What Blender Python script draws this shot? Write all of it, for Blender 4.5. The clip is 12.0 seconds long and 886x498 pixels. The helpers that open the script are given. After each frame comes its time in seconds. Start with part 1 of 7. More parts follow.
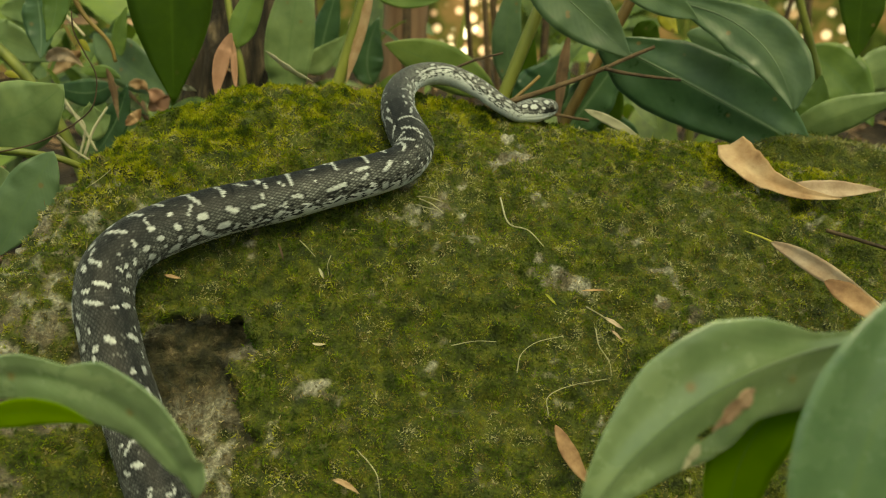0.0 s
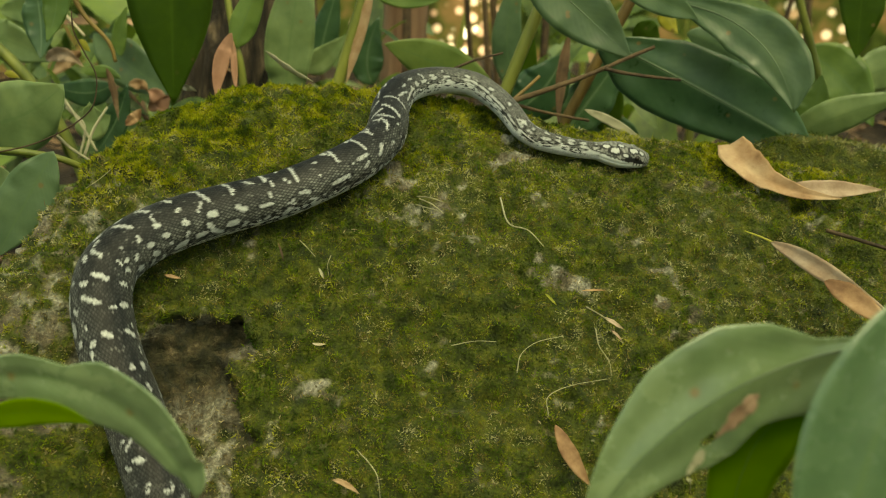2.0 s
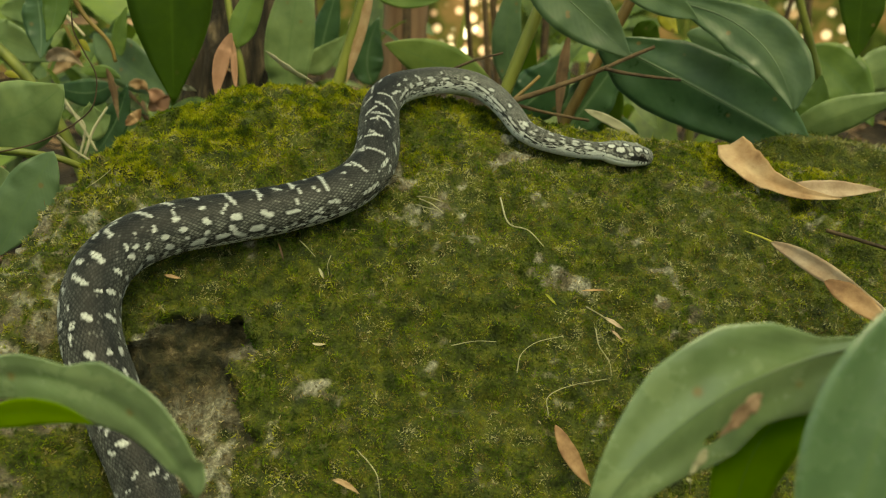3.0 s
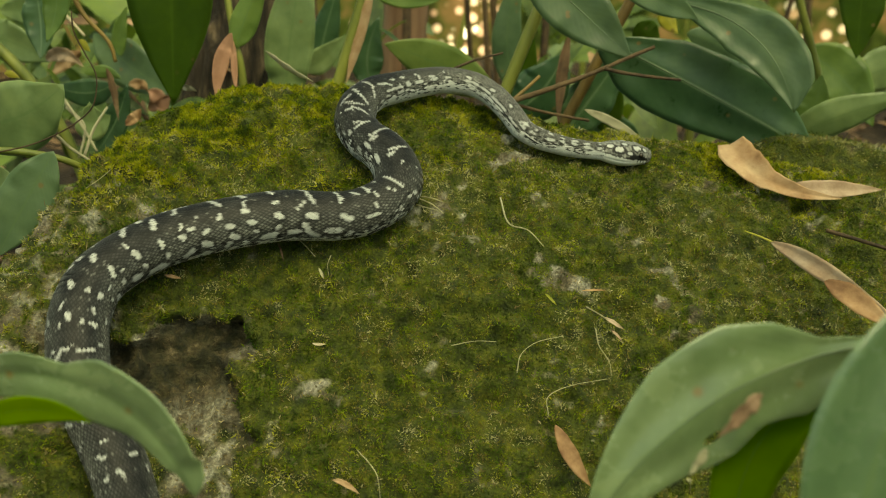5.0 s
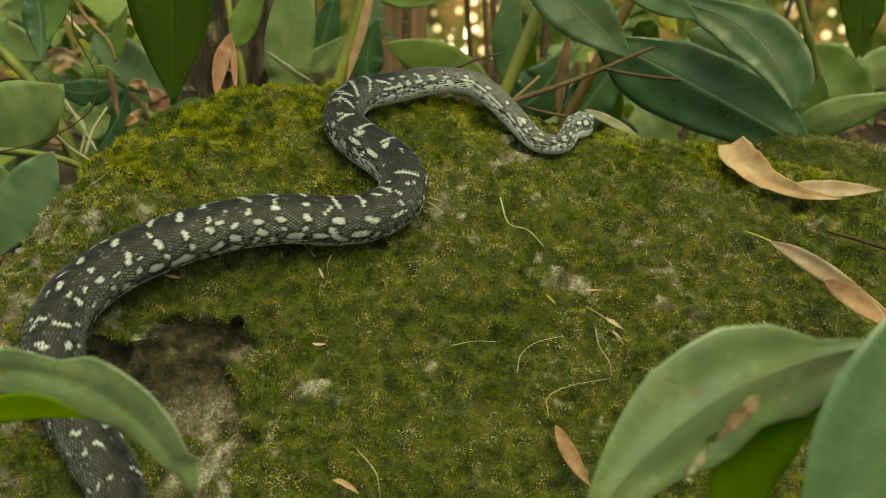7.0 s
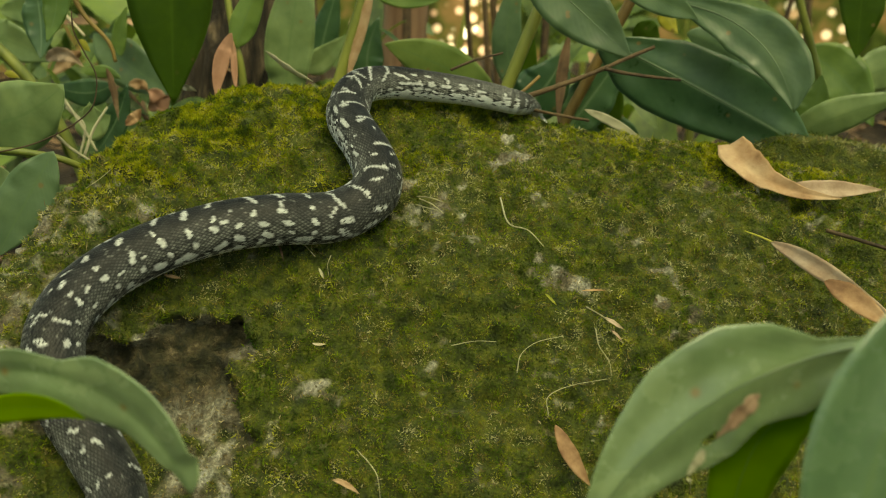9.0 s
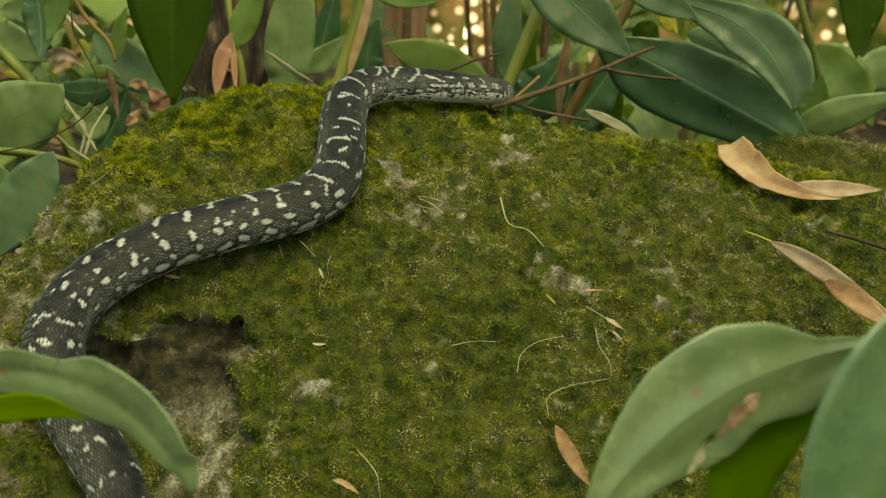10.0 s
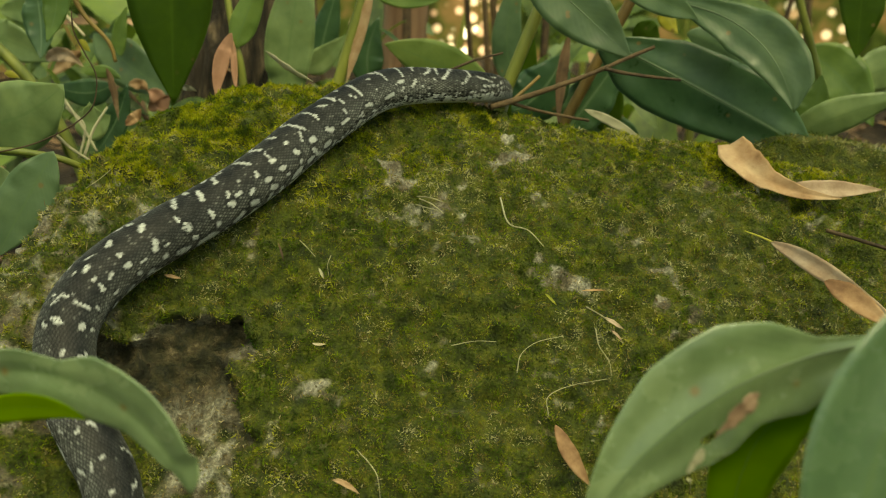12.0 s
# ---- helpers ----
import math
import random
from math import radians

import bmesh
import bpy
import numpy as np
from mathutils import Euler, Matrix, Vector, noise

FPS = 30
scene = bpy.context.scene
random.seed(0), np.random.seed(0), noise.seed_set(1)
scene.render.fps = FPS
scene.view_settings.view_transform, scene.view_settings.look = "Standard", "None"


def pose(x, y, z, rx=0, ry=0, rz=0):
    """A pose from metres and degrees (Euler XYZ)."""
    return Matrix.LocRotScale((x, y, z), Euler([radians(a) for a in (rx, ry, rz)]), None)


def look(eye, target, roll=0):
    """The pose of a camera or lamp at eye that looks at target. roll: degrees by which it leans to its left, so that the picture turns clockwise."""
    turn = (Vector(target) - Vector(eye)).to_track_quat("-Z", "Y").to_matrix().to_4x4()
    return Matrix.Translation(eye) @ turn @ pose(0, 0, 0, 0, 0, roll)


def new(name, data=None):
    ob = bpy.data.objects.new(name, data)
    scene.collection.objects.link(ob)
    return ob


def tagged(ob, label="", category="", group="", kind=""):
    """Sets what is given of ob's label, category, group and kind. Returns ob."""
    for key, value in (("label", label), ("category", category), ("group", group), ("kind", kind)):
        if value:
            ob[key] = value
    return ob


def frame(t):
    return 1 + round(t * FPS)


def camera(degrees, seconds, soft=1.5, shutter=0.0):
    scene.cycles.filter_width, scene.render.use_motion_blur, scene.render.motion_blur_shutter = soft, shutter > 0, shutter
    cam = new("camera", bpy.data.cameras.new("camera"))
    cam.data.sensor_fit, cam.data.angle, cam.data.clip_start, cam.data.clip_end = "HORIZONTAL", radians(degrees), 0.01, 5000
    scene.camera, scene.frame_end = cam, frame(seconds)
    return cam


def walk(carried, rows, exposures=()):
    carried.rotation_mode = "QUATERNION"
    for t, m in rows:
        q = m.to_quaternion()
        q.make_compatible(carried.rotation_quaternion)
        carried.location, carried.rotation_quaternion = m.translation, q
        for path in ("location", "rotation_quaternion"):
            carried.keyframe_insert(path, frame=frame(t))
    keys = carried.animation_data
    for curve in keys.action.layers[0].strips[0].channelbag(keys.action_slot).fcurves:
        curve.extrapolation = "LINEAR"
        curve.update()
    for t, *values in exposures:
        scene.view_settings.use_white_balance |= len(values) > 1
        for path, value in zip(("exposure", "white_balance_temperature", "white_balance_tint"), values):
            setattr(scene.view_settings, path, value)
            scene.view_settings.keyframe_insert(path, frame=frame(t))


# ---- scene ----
# camera: it stands still, crouching before the boulder
cam = camera(50, 12.0, soft=1.1)
cam.data.dof.use_dof = True
cam.data.dof.focus_distance = 1.12
cam.data.dof.aperture_fstop = 5.0
walk(cam, [(0.0, pose(0, 0, 0.70, 72, 0, 0)), (12.0, pose(0, 0, 0.70, 72, 0, 0))], exposures=[(0.0, 0.69, 9750, -17.5), (12.0, 0.69, 9750, -17.5)])

# light: shaded woodland under a bright hazy sky, soft and mostly from above
world = bpy.data.worlds.new("woodland_sky")
scene.world = world
world.use_nodes = True
sky = world.node_tree.nodes.new("ShaderNodeTexSky")
sky.sky_type, sky.sun_disc = "NISHITA", False
sky.sun_elevation, sky.sun_rotation = radians(68), radians(155)
sky.dust_density, sky.air_density = 4.0, 1.0
background = world.node_tree.nodes["Background"]
background.inputs["Strength"].default_value = 0.13
world.node_tree.links.new(sky.outputs["Color"], background.inputs["Color"])
sun = new("sun", bpy.data.lights.new("sun", "SUN"))
sun.data.energy, sun.data.angle, sun.data.color = 1.3, radians(40), (1.0, 0.90, 0.72)
sun.matrix_world = look((0.7, -1.1, 3.7), (0.1, 1.2, 0.3))


# ---- materials ----
def ramp(nodes, stops):
    r = nodes.new("ShaderNodeValToRGB")
    els = r.color_ramp.elements
    while len(els) < len(stops):
        els.new(0.5)
    for e, (p, c) in zip(els, stops):
        e.position, e.color = p, (*c, 1)
    return r


def grain(name, stops, scale, detail=5.0, rough=0.7, bump=0.3, fine=6.0, per="", coords="Object", stretch=(1, 1, 1), translucent=0.0, spec=0.4, distance=0.002, contrast=1.5, vary_by=0.5, patch=0.0):
    """A surface whose colour wanders through the stops by noise at two scales, with a fine relief."""
    m = bpy.data.materials.new(name)
    m.use_nodes = True
    n, l = m.node_tree.nodes, m.node_tree.links
    b = n["Principled BSDF"]
    tc, mp = n.new("ShaderNodeTexCoord"), n.new("ShaderNodeMapping")
    mp.inputs["Scale"].default_value = stretch
    l.new(tc.outputs[coords], mp.inputs["Vector"])
    big, small = n.new("ShaderNodeTexNoise"), n.new("ShaderNodeTexNoise")
    big.inputs["Scale"].default_value, big.inputs["Detail"].default_value = scale, detail
    small.inputs["Scale"].default_value, small.inputs["Detail"].default_value = scale * fine, 4.0
    mix = n.new("ShaderNodeMath")
    mix.operation = "MULTIPLY_ADD"
    mix.inputs[1].default_value = 0.35
    half = n.new("ShaderNodeMath")
    half.operation = "MULTIPLY_ADD"
    half.inputs[1].default_value, half.inputs[2].default_value = contrast, 0.325 - 0.5 * contrast
    for t in (big, small):
        l.new(mp.outputs[0], t.inputs["Vector"])
    l.new(big.outputs["Fac"], half.inputs[0])
    l.new(small.outputs["Fac"], mix.inputs[0])
    l.new(half.outputs[0], mix.inputs[2])
    r = ramp(n, stops)
    last = mix.outputs[0]
    if patch:
        wide, more, level = n.new("ShaderNodeTexNoise"), n.new("ShaderNodeMath"), n.new("ShaderNodeMath")
        wide.inputs["Scale"].default_value, wide.inputs["Detail"].default_value = scale * 0.16, 5.0
        more.operation, level.operation = "MULTIPLY_ADD", "SUBTRACT"
        more.inputs[1].default_value, level.inputs[1].default_value = patch, 0.5 * patch
        l.new(mp.outputs[0], wide.inputs["Vector"])
        l.new(wide.outputs["Fac"], more.inputs[0])
        l.new(last, more.inputs[2])
        l.new(more.outputs[0], level.inputs[0])
        last = level.outputs[0]
    if per:
        src = n.new("ShaderNodeObjectInfo" if per == "object" else "ShaderNodeNewGeometry")
        vary = n.new("ShaderNodeMath")
        vary.operation = "MULTIPLY_ADD"
        vary.inputs[1].default_value = vary_by
        shift = n.new("ShaderNodeMath")
        shift.operation = "ADD"
        shift.inputs[1].default_value = -0.5 * vary_by
        l.new(src.outputs["Random" if per == "object" else "Random Per Island"], vary.inputs[0])
        l.new(last, shift.inputs[0])
        l.new(shift.outputs[0], vary.inputs[2])
        last = vary.outputs[0]
    l.new(last, r.inputs[0])
    l.new(r.outputs[0], b.inputs["Base Color"])
    b.inputs["Roughness"].default_value, b.inputs["Specular IOR Level"].default_value = rough, spec
    bp = n.new("ShaderNodeBump")
    bp.inputs["Strength"].default_value, bp.inputs["Distance"].default_value = bump, distance
    l.new(small.outputs["Fac"], bp.inputs["Height"])
    l.new(bp.outputs[0], b.inputs["Normal"])
    if translucent:
        tr, ms = n.new("ShaderNodeBsdfTranslucent"), n.new("ShaderNodeMixShader")
        warm = n.new("ShaderNodeMix")
        warm.data_type, warm.blend_type = "RGBA", "MULTIPLY"
        warm.inputs[0].default_value = 1.0
        warm.inputs[7].default_value = (1.6, 1.7, 0.5, 1)
        l.new(r.outputs[0], warm.inputs[6])
        l.new(warm.outputs[2], tr.inputs["Color"])
        ms.inputs[0].default_value = translucent
        l.new(b.outputs[0], ms.inputs[1])
        l.new(tr.outputs[0], ms.inputs[2])
        l.new(ms.outputs[0], n["Material Output"].inputs["Surface"])
    return m


def leaf_green(name, dark, light, rough=0.38, translucent=0.25, veins=0.05, vein_tint=(0.10, 0.17, 0.06), per="object", spec=0.45):
    """A broad leaf: slanting side veins and a paler midrib by its own length and width, blotches by noise."""
    m = grain(name, [(0.2, dark), (0.8, light)], 9.0, 4.0, rough, 0.0, 8.0, per, "Object", (1, 1, 1), translucent, spec)
    n, l = m.node_tree.nodes, m.node_tree.links
    b = n["Principled BSDF"]
    uv, sp = n.new("ShaderNodeUVMap"), n.new("ShaderNodeSeparateXYZ")
    uv.uv_map = "UVMap"
    l.new(uv.outputs[0], sp.inputs[0])
    away = n.new("ShaderNodeMath")
    away.operation = "SUBTRACT"
    away.inputs[1].default_value = 0.5
    l.new(sp.outputs["Y"], away.inputs[0])
    side = n.new("ShaderNodeMath")
    side.operation = "ABSOLUTE"
    l.new(away.outputs[0], side.inputs[0])
    slant = n.new("ShaderNodeMath")
    slant.operation = "MULTIPLY_ADD"
    slant.inputs[1].default_value = -0.55
    l.new(side.outputs[0], slant.inputs[0])
    l.new(sp.outputs["X"], slant.inputs[2])
    wave = n.new("ShaderNodeMath")
    wave.operation = "MULTIPLY"
    wave.inputs[1].default_value = 110.0
    l.new(slant.outputs[0], wave.inputs[0])
    sine = n.new("ShaderNodeMath")
    sine.operation = "SINE"
    l.new(wave.outputs[0], sine.inputs[0])
    bp = n.new("ShaderNodeBump")
    bp.inputs["Strength"].default_value, bp.inputs["Distance"].default_value = veins, 0.0006
    l.new(sine.outputs[0], bp.inputs["Height"])
    l.new(bp.outputs[0], b.inputs["Normal"])
    rib = n.new("ShaderNodeMapRange")
    rib.inputs[1].default_value, rib.inputs[2].default_value = 0.012, 0.03
    rib.inputs[3].default_value, rib.inputs[4].default_value = 0.55, 0.0
    l.new(side.outputs[0], rib.inputs[0])
    tint = n.new("ShaderNodeMix")
    tint.data_type = "RGBA"
    l.new(rib.outputs[0], tint.inputs[0])
    old = b.inputs["Base Color"].links[0].from_socket
    spots, tone, mottled = n.new("ShaderNodeTexNoise"), ramp(n, [(0.28, (0.62, 0.66, 0.62)), (0.5, (1, 1, 1)), (0.74, (1.32, 1.22, 1.12))]), n.new("ShaderNodeMix")
    spots.inputs["Scale"].default_value, spots.inputs["Detail"].default_value, spots.inputs["Roughness"].default_value = 26.0, 6.0, 0.65
    where = n.new("ShaderNodeTexCoord")
    l.new(where.outputs["Object"], spots.inputs["Vector"])
    l.new(spots.outputs["Fac"], tone.inputs[0])
    mottled.data_type, mottled.blend_type = "RGBA", "MULTIPLY"
    mottled.inputs[0].default_value = 0.75
    l.new(old, mottled.inputs[6])
    l.new(tone.outputs[0], mottled.inputs[7])
    l.new(mottled.outputs[2], tint.inputs[6])
    gloss = n.new("ShaderNodeMapRange")
    gloss.inputs[1].default_value, gloss.inputs[2].default_value = 0.3, 0.7
    gloss.inputs[3].default_value, gloss.inputs[4].default_value = rough - 0.06, rough + 0.16
    l.new(spots.outputs["Fac"], gloss.inputs[0])
    l.new(gloss.outputs[0], b.inputs["Roughness"])
    tint.inputs[7].default_value = (*vein_tint, 1)
    # a paler rim, and a few brown blemishes
    rim, edge_tint = n.new("ShaderNodeMapRange"), n.new("ShaderNodeMix")
    rim.inputs[1].default_value, rim.inputs[2].default_value = 0.478, 0.497
    rim.inputs[3].default_value, rim.inputs[4].default_value = 0.0, 0.6
    l.new(side.outputs[0], rim.inputs[0])
    edge_tint.data_type = "RGBA"
    edge_tint.inputs[7].default_value = (*[min(1.0, 1.5 * v + 0.03) for v in light], 1)
    l.new(rim.outputs[0], edge_tint.inputs[0])
    l.new(tint.outputs[2], edge_tint.inputs[6])
    dots, seldom, small, scar = n.new("ShaderNodeTexVoronoi"), n.new("ShaderNodeMapRange"), n.new("ShaderNodeMapRange"), n.new("ShaderNodeMix")
    dots.inputs["Scale"].default_value = 42.0
    l.new(where.outputs["Object"], dots.inputs["Vector"])
    small.inputs[1].default_value, small.inputs[2].default_value = 0.20, 0.10
    l.new(dots.outputs["Distance"], small.inputs[0])
    seldom.inputs[1].default_value, seldom.inputs[2].default_value = 0.80, 0.86
    picked = n.new("ShaderNodeSeparateColor")
    l.new(dots.outputs["Color"], picked.inputs[0])
    l.new(picked.outputs[0], seldom.inputs[0])
    few = n.new("ShaderNodeMath")
    few.operation = "MULTIPLY"
    l.new(small.outputs[0], few.inputs[0])
    l.new(seldom.outputs[0], few.inputs[1])
    scar.data_type = "RGBA"
    scar.inputs[7].default_value = (0.17, 0.125, 0.045, 1)
    l.new(few.outputs[0], scar.inputs[0])
    l.new(edge_tint.outputs[2], scar.inputs[6])
    l.new(scar.outputs[2], b.inputs["Base Color"])
    return m


def boulder_material():
    """Grey lichened stone under a mat of moss; the mesh says where the stone is bare."""
    m = grain("mossy_stone", [(0.15, (0.045, 0.036, 0.020)), (0.45, (0.11, 0.098, 0.062)), (0.75, (0.31, 0.31, 0.24))], 38.0, 8.0, 0.9, 0.9, 7.0, distance=0.006)
    n, l = m.node_tree.nodes, m.node_tree.links
    b = n["Principled BSDF"]
    stone = b.inputs["Base Color"].links[0].from_socket
    tc, no, green = n.new("ShaderNodeTexCoord"), n.new("ShaderNodeTexNoise"), ramp(n, [(0.30, (0.015, 0.025, 0.002)), (0.5, (0.043, 0.057, 0.003)), (0.72, (0.090, 0.096, 0.007))])
    no.inputs["Scale"].default_value, no.inputs["Detail"].default_value = 60.0, 8.0
    l.new(tc.outputs["Object"], no.inputs["Vector"])
    l.new(no.outputs["Fac"], green.inputs[0])
    at, add, edge = n.new("ShaderNodeAttribute"), n.new("ShaderNodeMath"), n.new("ShaderNodeMapRange")
    at.attribute_name = "bare"
    add.operation = "ADD"
    l.new(at.outputs["Fac"], add.inputs[0])
    l.new(no.outputs["Fac"], add.inputs[1])
    edge.inputs[1].default_value, edge.inputs[2].default_value = 0.92, 1.34
    l.new(add.outputs[0], edge.inputs[0])
    mx = n.new("ShaderNodeMix")
    mx.data_type = "RGBA"
    l.new(edge.outputs[0], mx.inputs[0])
    l.new(green.outputs[0], mx.inputs[6])
    l.new(stone, mx.inputs[7])
    # niche: brown mottling, with the recess's shade darkened into the colour
    niche_shade, soil = n.new("ShaderNodeAttribute"), n.new("ShaderNodeMix")
    niche_shade.attribute_name = "niche_shade"
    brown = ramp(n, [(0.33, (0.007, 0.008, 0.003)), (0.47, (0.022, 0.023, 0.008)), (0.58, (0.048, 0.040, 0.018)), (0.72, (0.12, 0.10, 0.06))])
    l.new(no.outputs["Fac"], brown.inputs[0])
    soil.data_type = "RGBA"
    l.new(niche_shade.outputs["Fac"], soil.inputs[0])
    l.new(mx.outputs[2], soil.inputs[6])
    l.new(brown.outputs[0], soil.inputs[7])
    crumb, shade, fine = n.new("ShaderNodeTexNoise"), ramp(n, [(0.30, (0.45, 0.45, 0.45)), (0.5, (0.95, 0.95, 0.95)), (0.70, (1.75, 1.68, 1.6))]), n.new("ShaderNodeMix")
    crumb.inputs["Scale"].default_value, crumb.inputs["Detail"].default_value, crumb.inputs["Roughness"].default_value = 300.0, 5.0, 0.7
    l.new(tc.outputs["Object"], crumb.inputs["Vector"])
    l.new(crumb.outputs["Fac"], shade.inputs[0])
    fine.data_type, fine.blend_type = "RGBA", "MULTIPLY"
    fine.inputs[0].default_value = 1.0
    l.new(soil.outputs[2], fine.inputs[6])
    l.new(shade.outputs[0], fine.inputs[7])
    l.new(fine.outputs[2], b.inputs["Base Color"])
    return m


STONE = boulder_material()
MOSS = grain("moss", [(0.0, (0.020, 0.034, 0.004)), (0.20, (0.044, 0.074, 0.007)), (0.36, (0.108, 0.142, 0.012)), (0.46, (0.168, 0.178, 0.020)), (0.56, (0.182, 0.148, 0.044)), (0.67, (0.125, 0.090, 0.038)), (0.83, (0.31, 0.275, 0.165)), (1.0, (0.36, 0.34, 0.22))], 42.0, 7.0, 0.85, 0.0, 3.2, "island", translucent=0.3, spec=0.2, contrast=3.6, vary_by=0.24, patch=2.2)
MOSS_TUFT = grain("moss_tuft", [(0.0, (0.030, 0.060, 0.007)), (0.35, (0.090, 0.145, 0.010)), (0.65, (0.185, 0.225, 0.016)), (1.0, (0.33, 0.32, 0.05))], 42.0, 7.0, 0.8, 0.0, 3.2, "island", translucent=0.35, spec=0.2, contrast=3.4, vary_by=0.32, patch=1.0)
# yellower moss, its ramp raised for the light the crest catches
MOSS_YELLOW_LIT = grain("lit_yellow_moss", [(0.0, (0.050, 0.075, 0.007)), (0.4, (0.195, 0.220, 0.015)), (0.7, (0.33, 0.325, 0.025)), (1.0, (0.37, 0.35, 0.05))], 42.0, 7.0, 0.8, 0.0, 3.0, "island", translucent=0.35, spec=0.2, contrast=3.0, vary_by=0.34, patch=0.8)
THATCH = grain("dead_moss", [(0.0, (0.085, 0.060, 0.026)), (0.5, (0.20, 0.155, 0.075)), (1.0, (0.40, 0.35, 0.22))], 60.0, 5.0, 0.9, 0.0, 3.0, "island", translucent=0.15, spec=0.15, vary_by=0.6)
LEAF = leaf_green("broad_leaf", (0.070, 0.130, 0.024), (0.130, 0.205, 0.046))
LEAF_DARK = leaf_green("dark_leaf", (0.030, 0.076, 0.030), (0.054, 0.110, 0.046), 0.30, vein_tint=(0.22, 0.32, 0.16))
LEAF_MID = leaf_green("green_leaf", (0.046, 0.088, 0.034), (0.072, 0.124, 0.052), 0.36, spec=0.5)
LEAF_PALE = leaf_green("grey_green_leaf", (0.125, 0.190, 0.070), (0.195, 0.268, 0.108), 0.42)
# lit copy of the leaf green: the front leaves' brightness is in the colour
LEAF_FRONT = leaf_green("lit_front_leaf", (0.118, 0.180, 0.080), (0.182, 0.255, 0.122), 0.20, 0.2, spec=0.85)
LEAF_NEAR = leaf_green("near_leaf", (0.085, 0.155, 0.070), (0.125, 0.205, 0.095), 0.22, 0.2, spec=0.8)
LEAF_FAR = leaf_green("undergrowth_leaf", (0.026, 0.056, 0.010), (0.135, 0.200, 0.038), 0.45, per="island")
LEAF_FAR_PALE = leaf_green("pale_undergrowth_leaf", (0.080, 0.130, 0.050), (0.19, 0.25, 0.095), 0.45, per="island")
# backlit copy: light coming through is partly put into the vivid base
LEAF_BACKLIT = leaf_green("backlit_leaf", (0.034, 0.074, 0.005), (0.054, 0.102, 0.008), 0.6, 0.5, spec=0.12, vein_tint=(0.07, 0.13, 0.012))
LEAF_OLIVE = leaf_green("olive_green_leaf", (0.13, 0.19, 0.045), (0.19, 0.26, 0.075), 0.42)
# darker grey-green copy, with shade put into its colour
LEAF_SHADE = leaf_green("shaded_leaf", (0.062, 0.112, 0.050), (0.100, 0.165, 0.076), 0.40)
RIB = grain("leaf_midrib", [(0.1, (0.060, 0.100, 0.042)), (0.9, (0.098, 0.148, 0.062))], 40.0, 4.0, 0.4, 0.1, 5.0, spec=0.5)
PALE_DRY = grain("pale_dry_leaf", [(0.1, (0.24, 0.23, 0.14)), (0.9, (0.40, 0.38, 0.25))], 30.0, 4.0, 0.7, 0.3, 5.0, "object", translucent=0.2)
LEAF_UNDER = leaf_green("leaf_underside", (0.11, 0.21, 0.004), (0.15, 0.25, 0.006), 0.7, 0.55, spec=0.08)
LEAF_YELLOW = leaf_green("yellowing_leaf", (0.22, 0.23, 0.02), (0.40, 0.36, 0.05), 0.45)
DRY = grain("dry_leaf", [(0.1, (0.16, 0.080, 0.034)), (0.45, (0.33, 0.20, 0.10)), (0.9, (0.48, 0.345, 0.21))], 30.0, 7.0, 0.7, 0.4, 6.0, "object", translucent=0.2)
FAWN = grain("fawn_dry_leaf", [(0.1, (0.22, 0.14, 0.085)), (0.5, (0.35, 0.25, 0.165)), (0.9, (0.46, 0.36, 0.26))], 40.0, 6.0, 0.7, 0.4, 6.0, "object", translucent=0.15)
DRY_PINK = grain("pinkish_dry_leaf", [(0.1, (0.30, 0.15, 0.09)), (0.9, (0.50, 0.29, 0.19))], 25.0, 5.0, 0.75, 0.3, 6.0, translucent=0.25)
DRY_FAR = grain("fallen_leaf", [(0.1, (0.04, 0.022, 0.010)), (0.5, (0.14, 0.085, 0.042)), (0.9, (0.42, 0.27, 0.15))], 18.0, 4.0, 0.75, 0.2, 6.0, "island")
STRAW = grain("straw", [(0.1, (0.30, 0.25, 0.14)), (0.9, (0.52, 0.46, 0.30))], 40.0, 4.0, 0.7, 0.2, 5.0, "object")
TWIG = grain("twig_bark", [(0.1, (0.026, 0.016, 0.007)), (0.9, (0.105, 0.068, 0.030))], 60.0, 5.0, 0.8, 0.6, 5.0, "object")
BARK = grain("tree_bark", [(0.15, (0.010, 0.008, 0.005)), (0.5, (0.044, 0.032, 0.018)), (0.9, (0.15, 0.112, 0.066))], 55.0, 8.0, 0.9, 1.0, 4.0, "object", "Object", (1, 1, 0.14), distance=0.01, contrast=2.2)
BARK_RED = grain("reddish_bark", [(0.15, (0.07, 0.035, 0.02)), (0.5, (0.16, 0.09, 0.05)), (0.9, (0.27, 0.17, 0.10))], 18.0, 7.0, 0.9, 0.8, 5.0, "object", "Object", (1, 1, 0.15), distance=0.008)
STEM_BROWN = grain("brown_stem", [(0.1, (0.085, 0.055, 0.014)), (0.9, (0.22, 0.15, 0.040))], 30.0, 4.0, 0.55, 0.2, 5.0, "object", "Object", (1, 1, 0.2))
STEM = grain("green_stem", [(0.1, (0.085, 0.110, 0.018)), (0.9, (0.23, 0.245, 0.050))], 30.0, 4.0, 0.5, 0.2, 5.0, "object", "Object", (1, 1, 0.2))
SOIL = grain("leaf_litter_soil", [(0.15, (0.010, 0.007, 0.004)), (0.5, (0.032, 0.022, 0.012)), (0.85, (0.095, 0.062, 0.034))], 7.0, 8.0, 0.95, 1.0, 8.0, distance=0.02)
